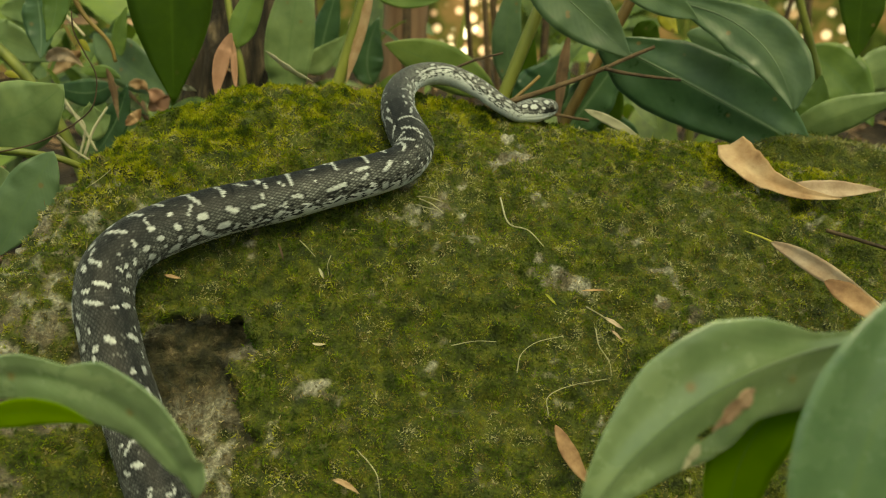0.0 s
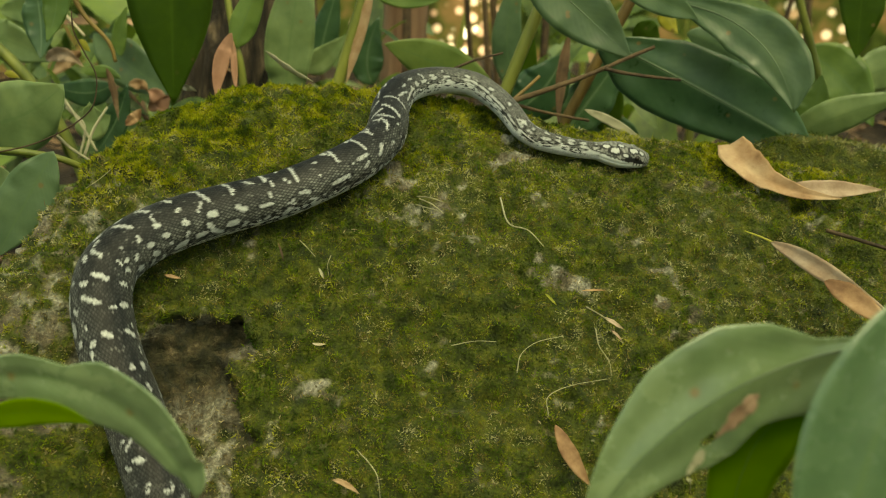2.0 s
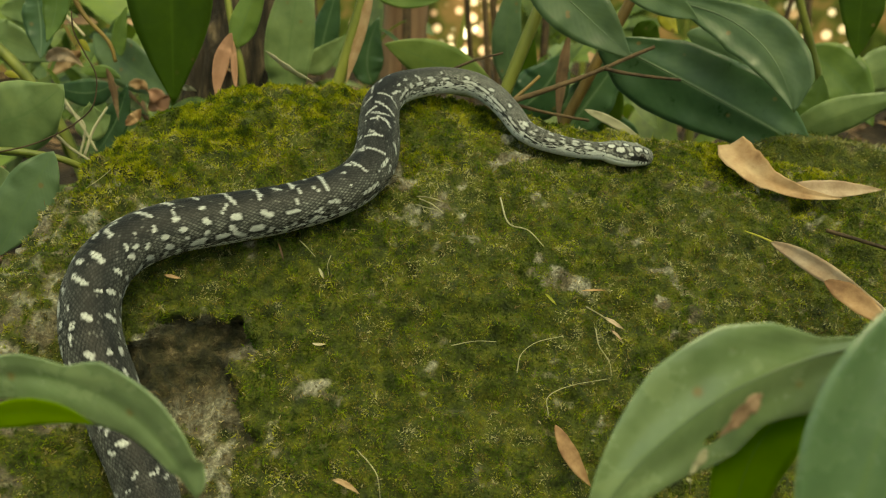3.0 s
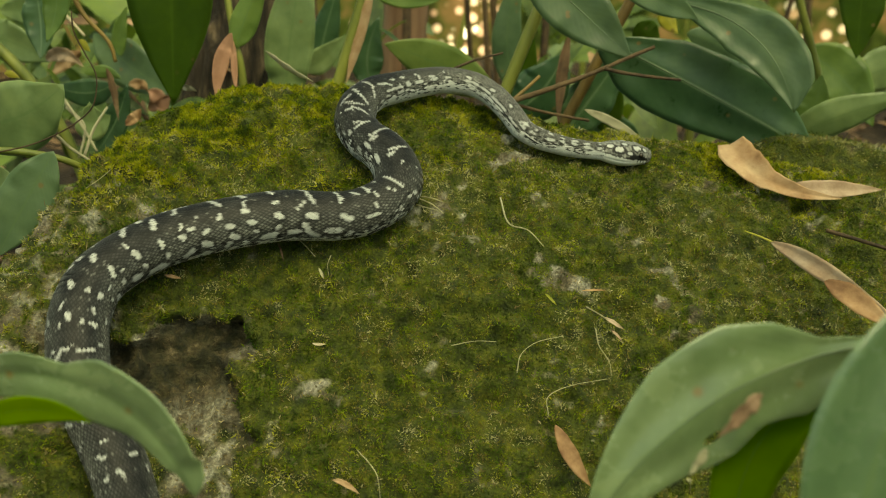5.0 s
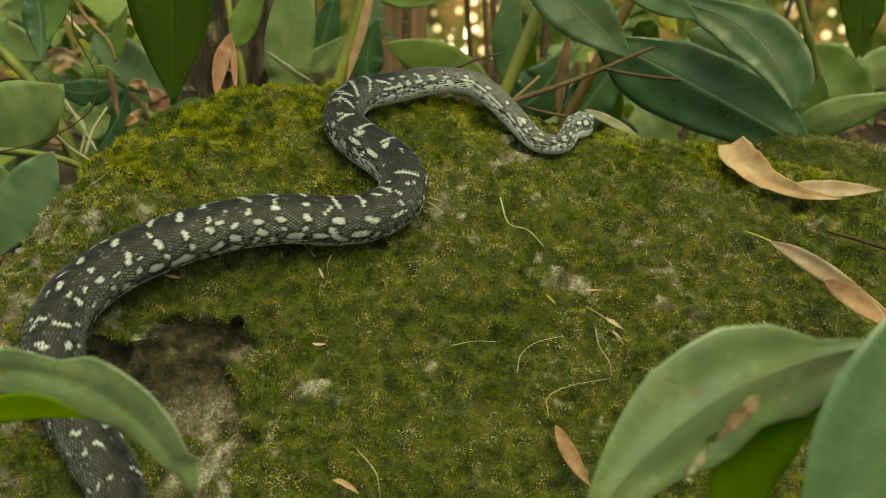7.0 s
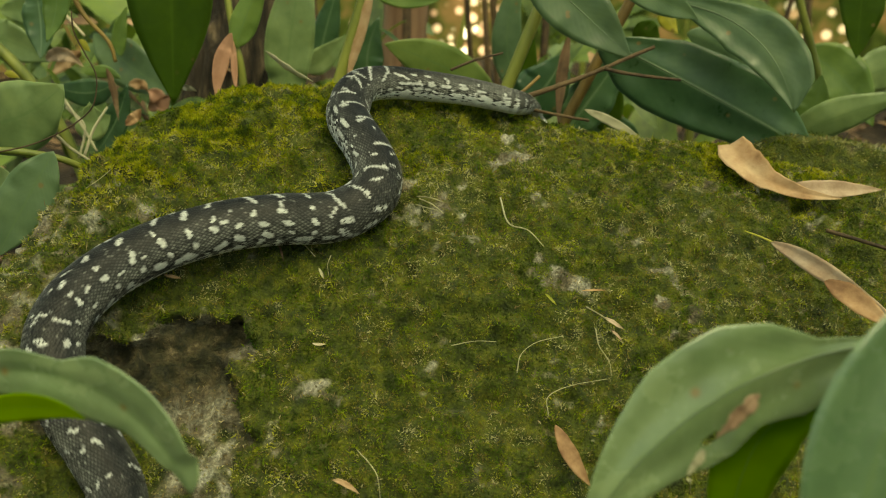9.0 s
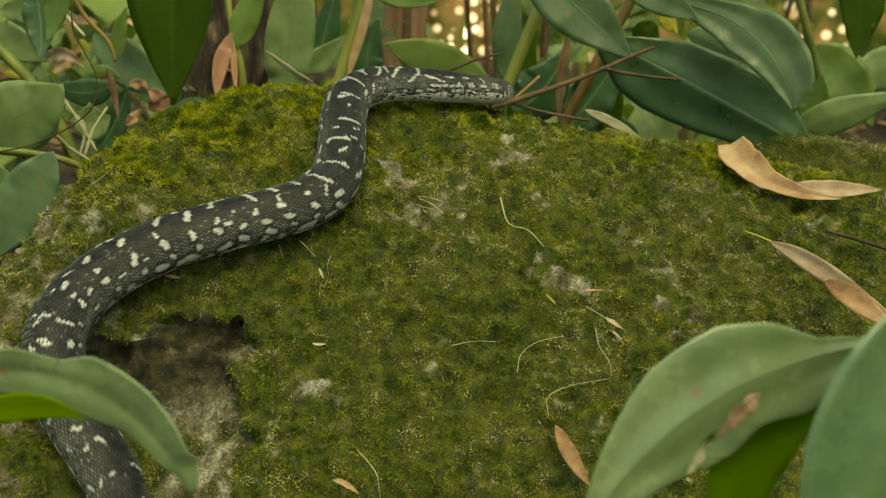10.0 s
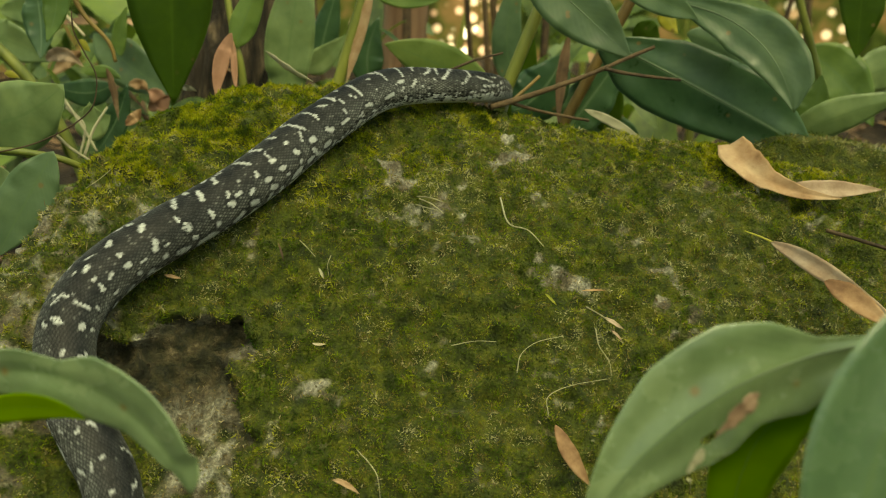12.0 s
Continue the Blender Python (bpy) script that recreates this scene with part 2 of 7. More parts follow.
EYE_MAT = grain("eye", [(0.2, (0.01, 0.009, 0.007)), (0.8, (0.04, 0.035, 0.025))], 300.0, 2.0, 0.12, 0.0)


def skin_material():
    """Snake skin: every scale keeps its own colour; thin dark seams and a dull sheen."""
    m = bpy.data.materials.new("snake_skin")
    m.use_nodes = True
    n, l = m.node_tree.nodes, m.node_tree.links
    b = n["Principled BSDF"]
    at, no = n.new("ShaderNodeAttribute"), n.new("ShaderNodeTexNoise")
    at.attribute_name = "scale_colour"
    no.inputs["Scale"].default_value, no.inputs["Detail"].default_value = 400.0, 3.0
    mx = n.new("ShaderNodeMix")
    mx.data_type, mx.blend_type = "RGBA", "MULTIPLY"
    r = ramp(n, [(0.25, (0.72, 0.72, 0.72)), (0.75, (1.1, 1.1, 1.1))])
    mx.inputs[0].default_value = 1.0
    l.new(no.outputs["Fac"], r.inputs[0])
    l.new(at.outputs["Color"], mx.inputs[6])
    l.new(r.outputs[0], mx.inputs[7])
    l.new(mx.outputs[2], b.inputs["Base Color"])
    b.inputs["Roughness"].default_value, b.inputs["Specular IOR Level"].default_value = 0.5, 0.2
    return m


SKIN = skin_material()


# ---- building helpers ----
def part(name, bm, material, parent=None, label="", smooth=True):
    """Links a bmesh as one mesh object, under a thing or under a part."""
    me = bpy.data.meshes.new(name)
    bm.normal_update()
    bm.to_mesh(me)
    bm.free()
    return linked(name, me, material, parent, label, smooth)


def linked(name, me, material, parent=None, label="", smooth=True):
    if material and not me.materials:
        me.materials.append(material)
    if smooth:
        me.polygons.foreach_set("use_smooth", [True] * len(me.polygons))
    ob = new(name, me)
    if parent:
        ob.parent = parent
    if label:
        ob["label"] = label
    return ob


def thing(name, label, category, group="", at=(0, 0, 0)):
    ob = new(name)
    ob.location = at
    ob.empty_display_size = 0.02
    return tagged(ob, label, category, group)


def curve_points(pts, n=10):
    """A smooth line through the points."""
    p = [Vector(q) for q in pts]
    a = [2 * p[0] - p[1], *p, 2 * p[-1] - p[-2]]
    out = []
    for i in range(1, len(a) - 2):
        for k in range(n):
            t = k / n
            out.append(0.5 * (2 * a[i] + (a[i + 1] - a[i - 1]) * t + (2 * a[i - 1] - 5 * a[i] + 4 * a[i + 1] - a[i + 2]) * t * t
                              + (3 * a[i] - a[i - 1] - 3 * a[i + 1] + a[i + 2]) * t ** 3))
    return out + [p[-1]]


def tube(pts, r0, r1, sides=8, rough=0.0, n=8, seed=1, ridges=0.0):
    """A round, tapering stick along a smooth line, with swellings."""
    line = curve_points(pts, n) if n > 1 else [Vector(p) for p in pts]
    rnd = random.Random(seed)
    bm, rings = bmesh.new(), []
    for i, p in enumerate(line):
        d = (line[min(i + 1, len(line) - 1)] - line[max(i - 1, 0)]).normalized()
        a = d.orthogonal().normalized() if i == 0 else (a - d * a.dot(d)).normalized()
        b = d.cross(a)
        r = r0 + (r1 - r0) * i / (len(line) - 1)
        deep = [1 + ridges * noise.noise(Vector((k * 0.9, i * 0.16, seed * 7.3))) for k in range(sides)]
        rings.append([bm.verts.new(p + (a * math.cos(k * math.tau / sides) + b * math.sin(k * math.tau / sides)) * r * deep[k] * (1 + rough * rnd.uniform(-1, 1)))
                      for k in range(sides)])
    for q, s in zip(rings, rings[1:]):
        for k in range(sides):
            bm.faces.new((q[k], q[(k + 1) % sides], s[(k + 1) % sides], s[k]))
    bm.faces.new(rings[0][::-1])
    bm.faces.new(rings[-1])
    return bm


def blade(base, mid, tip, edge, fold=0.15, wave=0.06, ripples=3.0, blunt=0.0, twist=0.0, thick=0.0007, rows=26, cols=8, seed=0, hole=None, shape=None, ribs=0.0, spine=None):
    """A leaf blade: base, a point midway on the rib, tip, and a point on its edge at the widest place. fold lifts both halves to a shallow V."""
    base, mid, tip, edge = (Vector(q) for q in (base, mid, tip, edge))
    ctrl = 2 * mid - 0.5 * (base + tip)
    rnd = random.Random(seed)
    phase = [rnd.uniform(0, math.tau) for _ in range(4)]
    axis = (tip - base).normalized()
    wide = edge - mid
    wide -= axis * wide.dot(axis)
    half = wide.length
    bm = bmesh.new()
    uvl = bm.loops.layers.uv.new("UVMap")
    top, low, place = [], [], {}
    for i in range(rows + 1):
        u = i / rows
        c = base * (1 - u) ** 2 + ctrl * 2 * u * (1 - u) + tip * u * u
        d = ((ctrl - base) * (1 - u) + (tip - ctrl) * u).normalized()
        w = wide - d * wide.dot(d)
        w = (Matrix.Rotation(twist * (u - 0.5), 3, d) @ w).normalized()
        nrm = w.cross(d).normalized()
        if nrm.z < 0:
            nrm = -nrm
        prof = max(0.004, (math.sin(math.pi * u ** (0.85 + blunt)) ** (0.85 - 0.3 * blunt)) * (1 - 0.25 * u ** 6))
        r0, r1 = [], []
        for j in range(cols + 1):
            v = 2 * j / cols - 1
            if shape:
                prof = max(0.004, float(np.interp(u, *shape[0 if v > 0 else 1])))
            rip = wave * half * (math.sin(ripples * math.tau * u + phase[0] + (1.3 if v > 0 else 0)) + 0.5 * math.sin(2.3 * ripples * math.tau * u + phase[1])) * abs(v) ** 1.5
            p = c + w * (v * half * prof) + nrm * (fold * half * prof * abs(v) + (rip + ribs * half * math.sin(7 * v + 2 * math.sin(3 * u))) * min(1, prof * 1.5))
            if spine is not None and 2 * j == cols:
                spine.append(p)
            a, b = bm.verts.new(p + nrm * thick * 0.5), bm.verts.new(p - nrm * thick * 0.5)
            place[a] = place[b] = (u, j / cols)
            r0.append(a), r1.append(b)
        top.append(r0), low.append(r1)
    for g, flip in ((top, False), (low, True)):
        for i in range(rows):
            for j in range(cols):
                if hole and ((i + 0.5) / rows - hole[0]) ** 2 / hole[2] ** 2 + ((j + 0.5) / cols - hole[1]) ** 2 / hole[3] ** 2 < 1:
                    continue
                q = (g[i][j], g[i][j + 1], g[i + 1][j + 1], g[i + 1][j])
                bm.faces.new(q[::-1] if flip else q)
    rim = [(i, 0) for i in range(rows)] + [(rows, j) for j in range(cols)] + [(i, cols) for i in range(rows, 0, -1)] + [(0, j) for j in range(cols, 0, -1)]
    for (i, j), (k, m) in zip(rim, rim[1:] + rim[:1]):
        bm.faces.new((top[i][j], top[k][m], low[k][m], low[i][j]))
    for f in bm.faces:
        for lp in f.loops:
            lp[uvl].uv = place[lp.vert]
    bmesh.ops.recalc_face_normals(bm, faces=bm.faces)
    return bm


def leaf(parent, base, mid, tip, edge, material=None, label="", **kw):
    """A leaf of a plant; a broad green one has a raised paler midrib of its own."""
    spine = []
    ob = part("leaf", blade(base, mid, tip, edge, spine=spine, **kw), material or LEAF, parent, label)
    half = (Vector(edge) - Vector(mid)).length
    if half > 0.03 and material in (LEAF_FRONT, LEAF_DARK, LEAF_MID):
        part("midrib", tube(spine[1:-1:3] + [spine[-2]], 0.0014, 0.0004, 6, 0.02, 3), RIB, ob, "pale raised midrib")
    return ob


# ---- the boulder ----
SKY_X = np.linspace(-1.0, 1.3, 24)
SKY_Y = [0.860, 0.860, 0.860, 0.879, 0.910, 1.008, 1.223, 1.317, 1.353, 1.360, 1.360, 1.360, 1.360, 1.359, 1.348, 1.333, 1.323, 1.315, 1.307, 1.298, 1.285, 1.271, 1.258, 1.250]
SKY_Z = [0.066, 0.066, 0.067, 0.144, 0.249, 0.361, 0.474, 0.502, 0.509, 0.503, 0.493, 0.474, 0.454, 0.441, 0.427, 0.401, 0.387, 0.380, 0.375, 0.368, 0.353, 0.336, 0.320, 0.311]


def crest(x):
    """Where the boulder's skyline stands above a plan x: y and z."""
    return np.interp(x, SKY_X, SKY_Y), np.interp(x, SKY_X, SKY_Z)


def rock_height(x, y):
    """Height of the boulder's broad form."""
    cy, cz = crest(x)
    d = cy - np.asarray(y, float)
    front = np.maximum(d, 0.0)
    back = np.maximum(-d, 0.0)
    return cz + 0.14 * d - 1.2 * front ** 1.5 - 3.0 * back ** 1.3



def value_noise(p):
    """Smooth noise, -1 to 1, at the rows of p."""
    i = np.floor(p).astype(np.int64)
    f = p - i
    f = f * f * (3 - 2 * f)
    out = np.zeros(len(p))
    for dx in (0, 1):
        for dy in (0, 1):
            for dz in (0, 1):
                h = ((i[:, 0] + dx) * 374761393 + (i[:, 1] + dy) * 668265263 + (i[:, 2] + dz) * 1440662683) & 0xFFFFFFFF
                h = ((h ^ (h >> 13)) * 1274126177) & 0xFFFFFFFF
                v = ((h ^ (h >> 16)) & 0xFFFF) / 32767.5 - 1.0
                out += v * np.where(dx, f[:, 0], 1 - f[:, 0]) * np.where(dy, f[:, 1], 1 - f[:, 1]) * np.where(dz, f[:, 2], 1 - f[:, 2])
    return out


def fbm(p, scale, octaves=4, shift=0.0):
    q, amp, out = np.asarray(p, float) * scale + shift, 1.0, 0.0
    for _ in range(octaves):
        out = out + amp * value_noise(q)
        q, amp = q * 2.03 + 5.7, amp * 0.5
    return out


def smooth_step(a, b, x):
    t = np.clip((np.asarray(x, float) - a) / (b - a), 0, 1)
    return t * t * (3 - 2 * t)


def rock_normals(x, y):
    e = 0.004
    n = np.stack([(rock_height(x - e, y) - rock_height(x + e, y)) / (2 * e), (rock_height(x, y - e) - rock_height(x, y + e)) / (2 * e), np.ones_like(x)], 1)
    return n / np.linalg.norm(n, axis=1)[:, None]


def rock_normal(x, y):
    return Vector(rock_normals(np.array([x]), np.array([y]))[0])


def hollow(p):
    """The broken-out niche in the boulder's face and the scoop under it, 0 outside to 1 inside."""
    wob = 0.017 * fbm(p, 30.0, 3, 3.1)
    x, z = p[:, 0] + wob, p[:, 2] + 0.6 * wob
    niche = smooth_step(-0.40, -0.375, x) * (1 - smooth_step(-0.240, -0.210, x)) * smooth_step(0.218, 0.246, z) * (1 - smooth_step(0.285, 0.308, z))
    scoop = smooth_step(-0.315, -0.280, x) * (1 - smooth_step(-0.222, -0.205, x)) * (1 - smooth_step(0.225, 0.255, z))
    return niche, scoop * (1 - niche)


def rock_points(x, y):
    """The boulder's surface over plan places, with lumps, pits and the niche: points, normals, and how bare the stone is."""
    z = rock_height(x, y)
    p, n = np.stack([x, y, z], 1), rock_normals(x, y)
    lump = 0.010 * fbm(p, 6.0, 3, 1.3) + 0.0035 * fbm(p, 30.0, 4, 7.7) + 0.0135 * (0.30 - np.abs(fbm(p, 40.0, 2, 6.1))) + 0.0040 * fbm(p, 85.0, 2, 2.6) + 0.0016 * fbm(p, 150.0, 2, 3.7)
    left = smooth_step(-0.24, -0.44, x)
    crag = left * 0.011 * fbm(p * np.array([1.0, 1.0, 0.5]), 17.0, 3, 9.1)
    niche, scoop = hollow(p)
    rough = (niche + scoop) * (0.014 * fbm(p, 45.0, 3, 2.2) + 0.007 * fbm(p, 130.0, 3, 4.2))
    q = p + n * (lump + crag + rough - 0.010)[:, None] + np.array([0.12, 0.95, -0.10])[None] * (0.043 * niche + 0.020 * scoop)[:, None]
    bare = 0.38 * fbm(p, 24.0, 3, 4.4) + 0.50 * fbm(p, 85.0, 3, 8.8) + 0.50 * left * (1 - smooth_step(0.42, 0.48, z)) - 0.35 * smooth_step(0.40, 0.47, z)
    ragged = fbm(p, 48.0, 3, 2.0)
    for cx, cy, r, amount in WORN:
        bare = bare + amount * (0.7 + 0.9 * ragged) * np.exp(-((x - cx) ** 2 + (y - cy) ** 2) / (1.6 * r * r))
    bare = bare + 2.0 * niche + 0.8 * scoop
    return q, n, bare


# places where the moss is worn off: x, y, radius, amount
WORN = [(-0.063, 1.172, 0.018, 1.9), (-0.052, 1.160, 0.012, 1.5), (0.071, 1.229, 0.0184, 1.5), (0.100, 1.275, 0.0161, 1.35), (0.114, 1.249, 0.0161, 1.35), (0.161, 1.259, 0.0161, 1.5), (0.261, 1.060, 0.0103, 0.9), (0.295, 1.057, 0.0092, 0.9), (0.372, 1.111, 0.0138, 0.9), (-0.144, 0.935, 0.0138, 0.4875), (-0.017, 1.131, 0.0172, 0.6), (0.052, 1.091, 0.023, 0.45), (0.140, 0.999, 0.023, 0.45), (-0.137, 0.931, 0.023, 0.2925), (0.372, 1.111, 0.0115, 0.6), (0.122, 1.086, 0.009, 0.9), (0.140, 1.080, 0.008, 1), (0.160, 1.073, 0.009, 1.1), (0.180, 1.066, 0.008, 1)]


def mesh_of(name, verts, faces):
    """A mesh from arrays: verts n x 3, faces m x 3 or m x 4."""
    me = bpy.data.meshes.new(name)
    verts, faces = np.asarray(verts, np.float32), np.asarray(faces, np.int32)
    k = faces.shape[1]
    me.vertices.add(len(verts))
    me.vertices.foreach_set("co", verts.ravel())
    me.loops.add(faces.size)
    me.loops.foreach_set("vertex_index", faces.ravel())
    me.polygons.add(len(faces))
    me.polygons.foreach_set("loop_start", np.arange(0, faces.size, k, dtype=np.int32))
    me.update(calc_edges=True)
    return me


def build_rock():
    xs = np.concatenate([np.arange(-1.0, -0.64, 0.03), np.arange(-0.64, 0.74, 0.0045), np.arange(0.74, 1.3, 0.03)])
    ys = np.concatenate([np.arange(0.45, 0.74, 0.02), np.arange(0.74, 1.44, 0.0035), np.arange(1.44, 2.0, 0.03)])
    gx, gy = np.meshgrid(xs, ys)
    p, n, bare = rock_points(gx.ravel(), gy.ravel())
    # the ends, the back and the foot fall to the ground in uneven slopes
    uneven = 1 + 0.35 * fbm(p, 4.0, 3, 6.6)
    past = np.maximum(np.maximum(p[:, 0] - 0.76, -0.66 - p[:, 0]), 0.0)
    p[:, 2] -= 2.2 * uneven * past ** 1.3 + 4.0 * uneven * np.maximum(p[:, 1] - 1.60, 0.0) ** 1.3 + 3.0 * uneven * np.maximum(0.68 - p[:, 1], 0.0) ** 1.2
    p[:, 2] = np.maximum(p[:, 2], -0.08)
    w, h = len(xs), len(ys)
    i = (np.arange(h - 1)[:, None] * w + np.arange(w - 1)[None]).ravel()
    me = mesh_of("boulder", p, np.stack([i, i + 1, i + w + 1, i + w], 1))
    at = me.attributes.new("bare", "FLOAT", "POINT")
    at.data.foreach_set("value", bare.astype(np.float32))
    # mask of the niche, where the stone's colour is darkened
    at = me.attributes.new("niche_shade", "FLOAT", "POINT")
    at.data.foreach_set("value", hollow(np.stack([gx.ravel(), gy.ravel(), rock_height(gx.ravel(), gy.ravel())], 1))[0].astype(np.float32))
    return tagged(linked("boulder", me, STONE), "large grey boulder covered in green moss", "boulder")


boulder = build_rock()


def shoots(p, n, rng, tall, wide, lean):
    """Bent, tapering moss shoots at points p: vertices and triangles."""
    m = len(p)
    h = (tall * rng.uniform(0.5, 1.25, m))[:, None]
    d = n + lean * rng.normal(0, 1, (m, 3)) + np.array([0, -0.15, -0.15])
    d /= np.linalg.norm(d, axis=1)[:, None]
    s = np.cross(d, rng.normal(0, 1, (m, 3)))
    s /= np.linalg.norm(s, axis=1)[:, None]
    s *= (wide * rng.uniform(0.6, 1.3, m))[:, None]
    bend = rng.normal(0, 0.35, (m, 3)) * h
    o = p - n * 0.0008
    v = np.stack([o - s * 0.6, o + s * 0.6, o + d * h * 0.5 + s + bend * 0.2, o + d * h * 0.5 - s + bend * 0.2, o + d * h + bend], 1).reshape(-1, 3)
    k = np.arange(m)[:, None] * 5
    return v, np.concatenate([k + np.array([[0, 1, 2]]), k + np.array([[0, 2, 3]]), k + np.array([[3, 2, 4]])])


def build_moss():
    """A carpet of short shoots, thin or missing on worn patches, with taller tufts on it."""
    rng = np.random.default_rng(4)
    count = 1000000
    x, y = rng.uniform(-0.64, 0.74, count), rng.uniform(0.75, 1.42, count)
    p, n, bare = rock_points(x, y)
    ok = (rng.random(count) < 0.42 / np.maximum(n[:, 2], 0.42)) & (bare + rng.normal(0, 0.20, count) < 0.50)
    ok &= rng.random(count) < 0.32 + 0.68 * smooth_step(-0.45, 0.25, fbm(p, 110.0, 2, 4.9))
    carpet = shoots(p[ok], n[ok], rng, 0.0040, 0.00065, 1.3)
    me = mesh_of("moss", *carpet)
    short = tagged(linked("moss", me, MOSS), "short green and yellow-green moss on the boulder", "moss", kind="stuff")
    count = 30000
    x, y = rng.uniform(-0.64, 0.74, count), rng.uniform(0.75, 1.42, count)
    p, n, bare = rock_points(x, y)
    ok = (rng.random(count) < 0.5 / np.maximum(n[:, 2], 0.5)) & (bare + rng.normal(0, 0.2, count) < 0.46)
    ok &= fbm(p, 52.0, 2, 4.9) + 0.6 * fbm(p, 9.0, 2, 1.9) + rng.normal(0, 0.12, count) > -0.04
    x, y = x[ok], y[ok]
    each = 15
    x = np.repeat(x, each) + rng.normal(0, 0.0030, len(x) * each)
    y = np.repeat(y, each) + rng.normal(0, 0.0026, len(y) * each)
    p, n, bare = rock_points(x, y)
    me = mesh_of("moss", *shoots(p, n, rng, 0.0048, 0.00070, 1.4))
    tall = tagged(linked("moss", me, MOSS_TUFT), "feathery bright green moss tufts on the boulder", "moss", kind="stuff")
    # crest tufts: yellower kind, with light from above and behind in their colour
    count = 34000
    x, y = rng.uniform(-0.5, 0.62, count), rng.uniform(1.05, 1.42, count)
    p, n, bare = rock_points(x, y)
    drift = 0.045 * fbm(p, 14.0, 3, 8.3) + rng.normal(0, 0.010, count)
    ok = ((p[:, 2] + drift > 0.445) | ((x > 0.02) & (crest(x)[1] - p[:, 2] < 0.020 + drift))) & (bare < 0.6) & (fbm(p, 45.0, 2, 3.3) + rng.normal(0, 0.25, count) > -0.05)
    x, y = x[ok], y[ok]
    x = np.repeat(x, each) + rng.normal(0, 0.0028, len(x) * each)
    y = np.repeat(y, each) + rng.normal(0, 0.0028, len(y) * each)
    p, n, bare = rock_points(x, y)
    me = mesh_of("moss", *shoots(p, n, rng, 0.0050, 0.00070, 1.4))
    top = tagged(linked("moss", me, MOSS_YELLOW_LIT), "yellow-green moss along the boulder's crest, brightened as if backlit", "moss", kind="stuff")
    # dead, straw-brown moss lying flat in worn patches
    count = 26000
    x, y = rng.uniform(-0.64, 0.74, count), rng.uniform(0.75, 1.42, count)
    p, n, bare = rock_points(x, y)
    ok = (0.55 * fbm(p, 21.0, 3, 5.5) + 0.75 * bare + rng.normal(0, 0.22, count) > 0.50) & (p[:, 2] < 0.47) & (hollow(p)[0] < 0.3)
    me = mesh_of("moss", *shoots(p[ok] + n[ok] * 0.0022, n[ok] * 0.25, rng, 0.0060, 0.00065, 1.0))
    dead = tagged(linked("moss", me, THATCH), "straw-brown dead moss matted on the boulder", "moss", kind="stuff")
    return short, tall, top, dead


moss_carpet, moss_tufts, moss_crest, moss_dead = build_moss()


def build_ground():
    bm = bmesh.new()
    xs = [-400, -120, -40, -15] + [i * 0.25 for i in range(-24, 25)] + [15, 40, 120, 400]
    ys = [-400, -100, -30, -10] + [-5 + i * 0.25 for i in range(0, 60)] + [20, 60, 150, 400]
    grid = [[bm.verts.new((x, y, 0.05 * noise.noise(Vector((x, y, 0))) if abs(x) < 8 and -6 < y < 10 else 0.0)) for x in xs] for y in ys]
    for j in range(len(ys) - 1):
        for i in range(len(xs) - 1):
            bm.faces.new((grid[j][i], grid[j][i + 1], grid[j + 1][i + 1], grid[j + 1][i]))
    return tagged(part("ground", bm, SOIL), "brown forest floor of soil and leaf litter", "ground", kind="structure")


ground = build_ground()


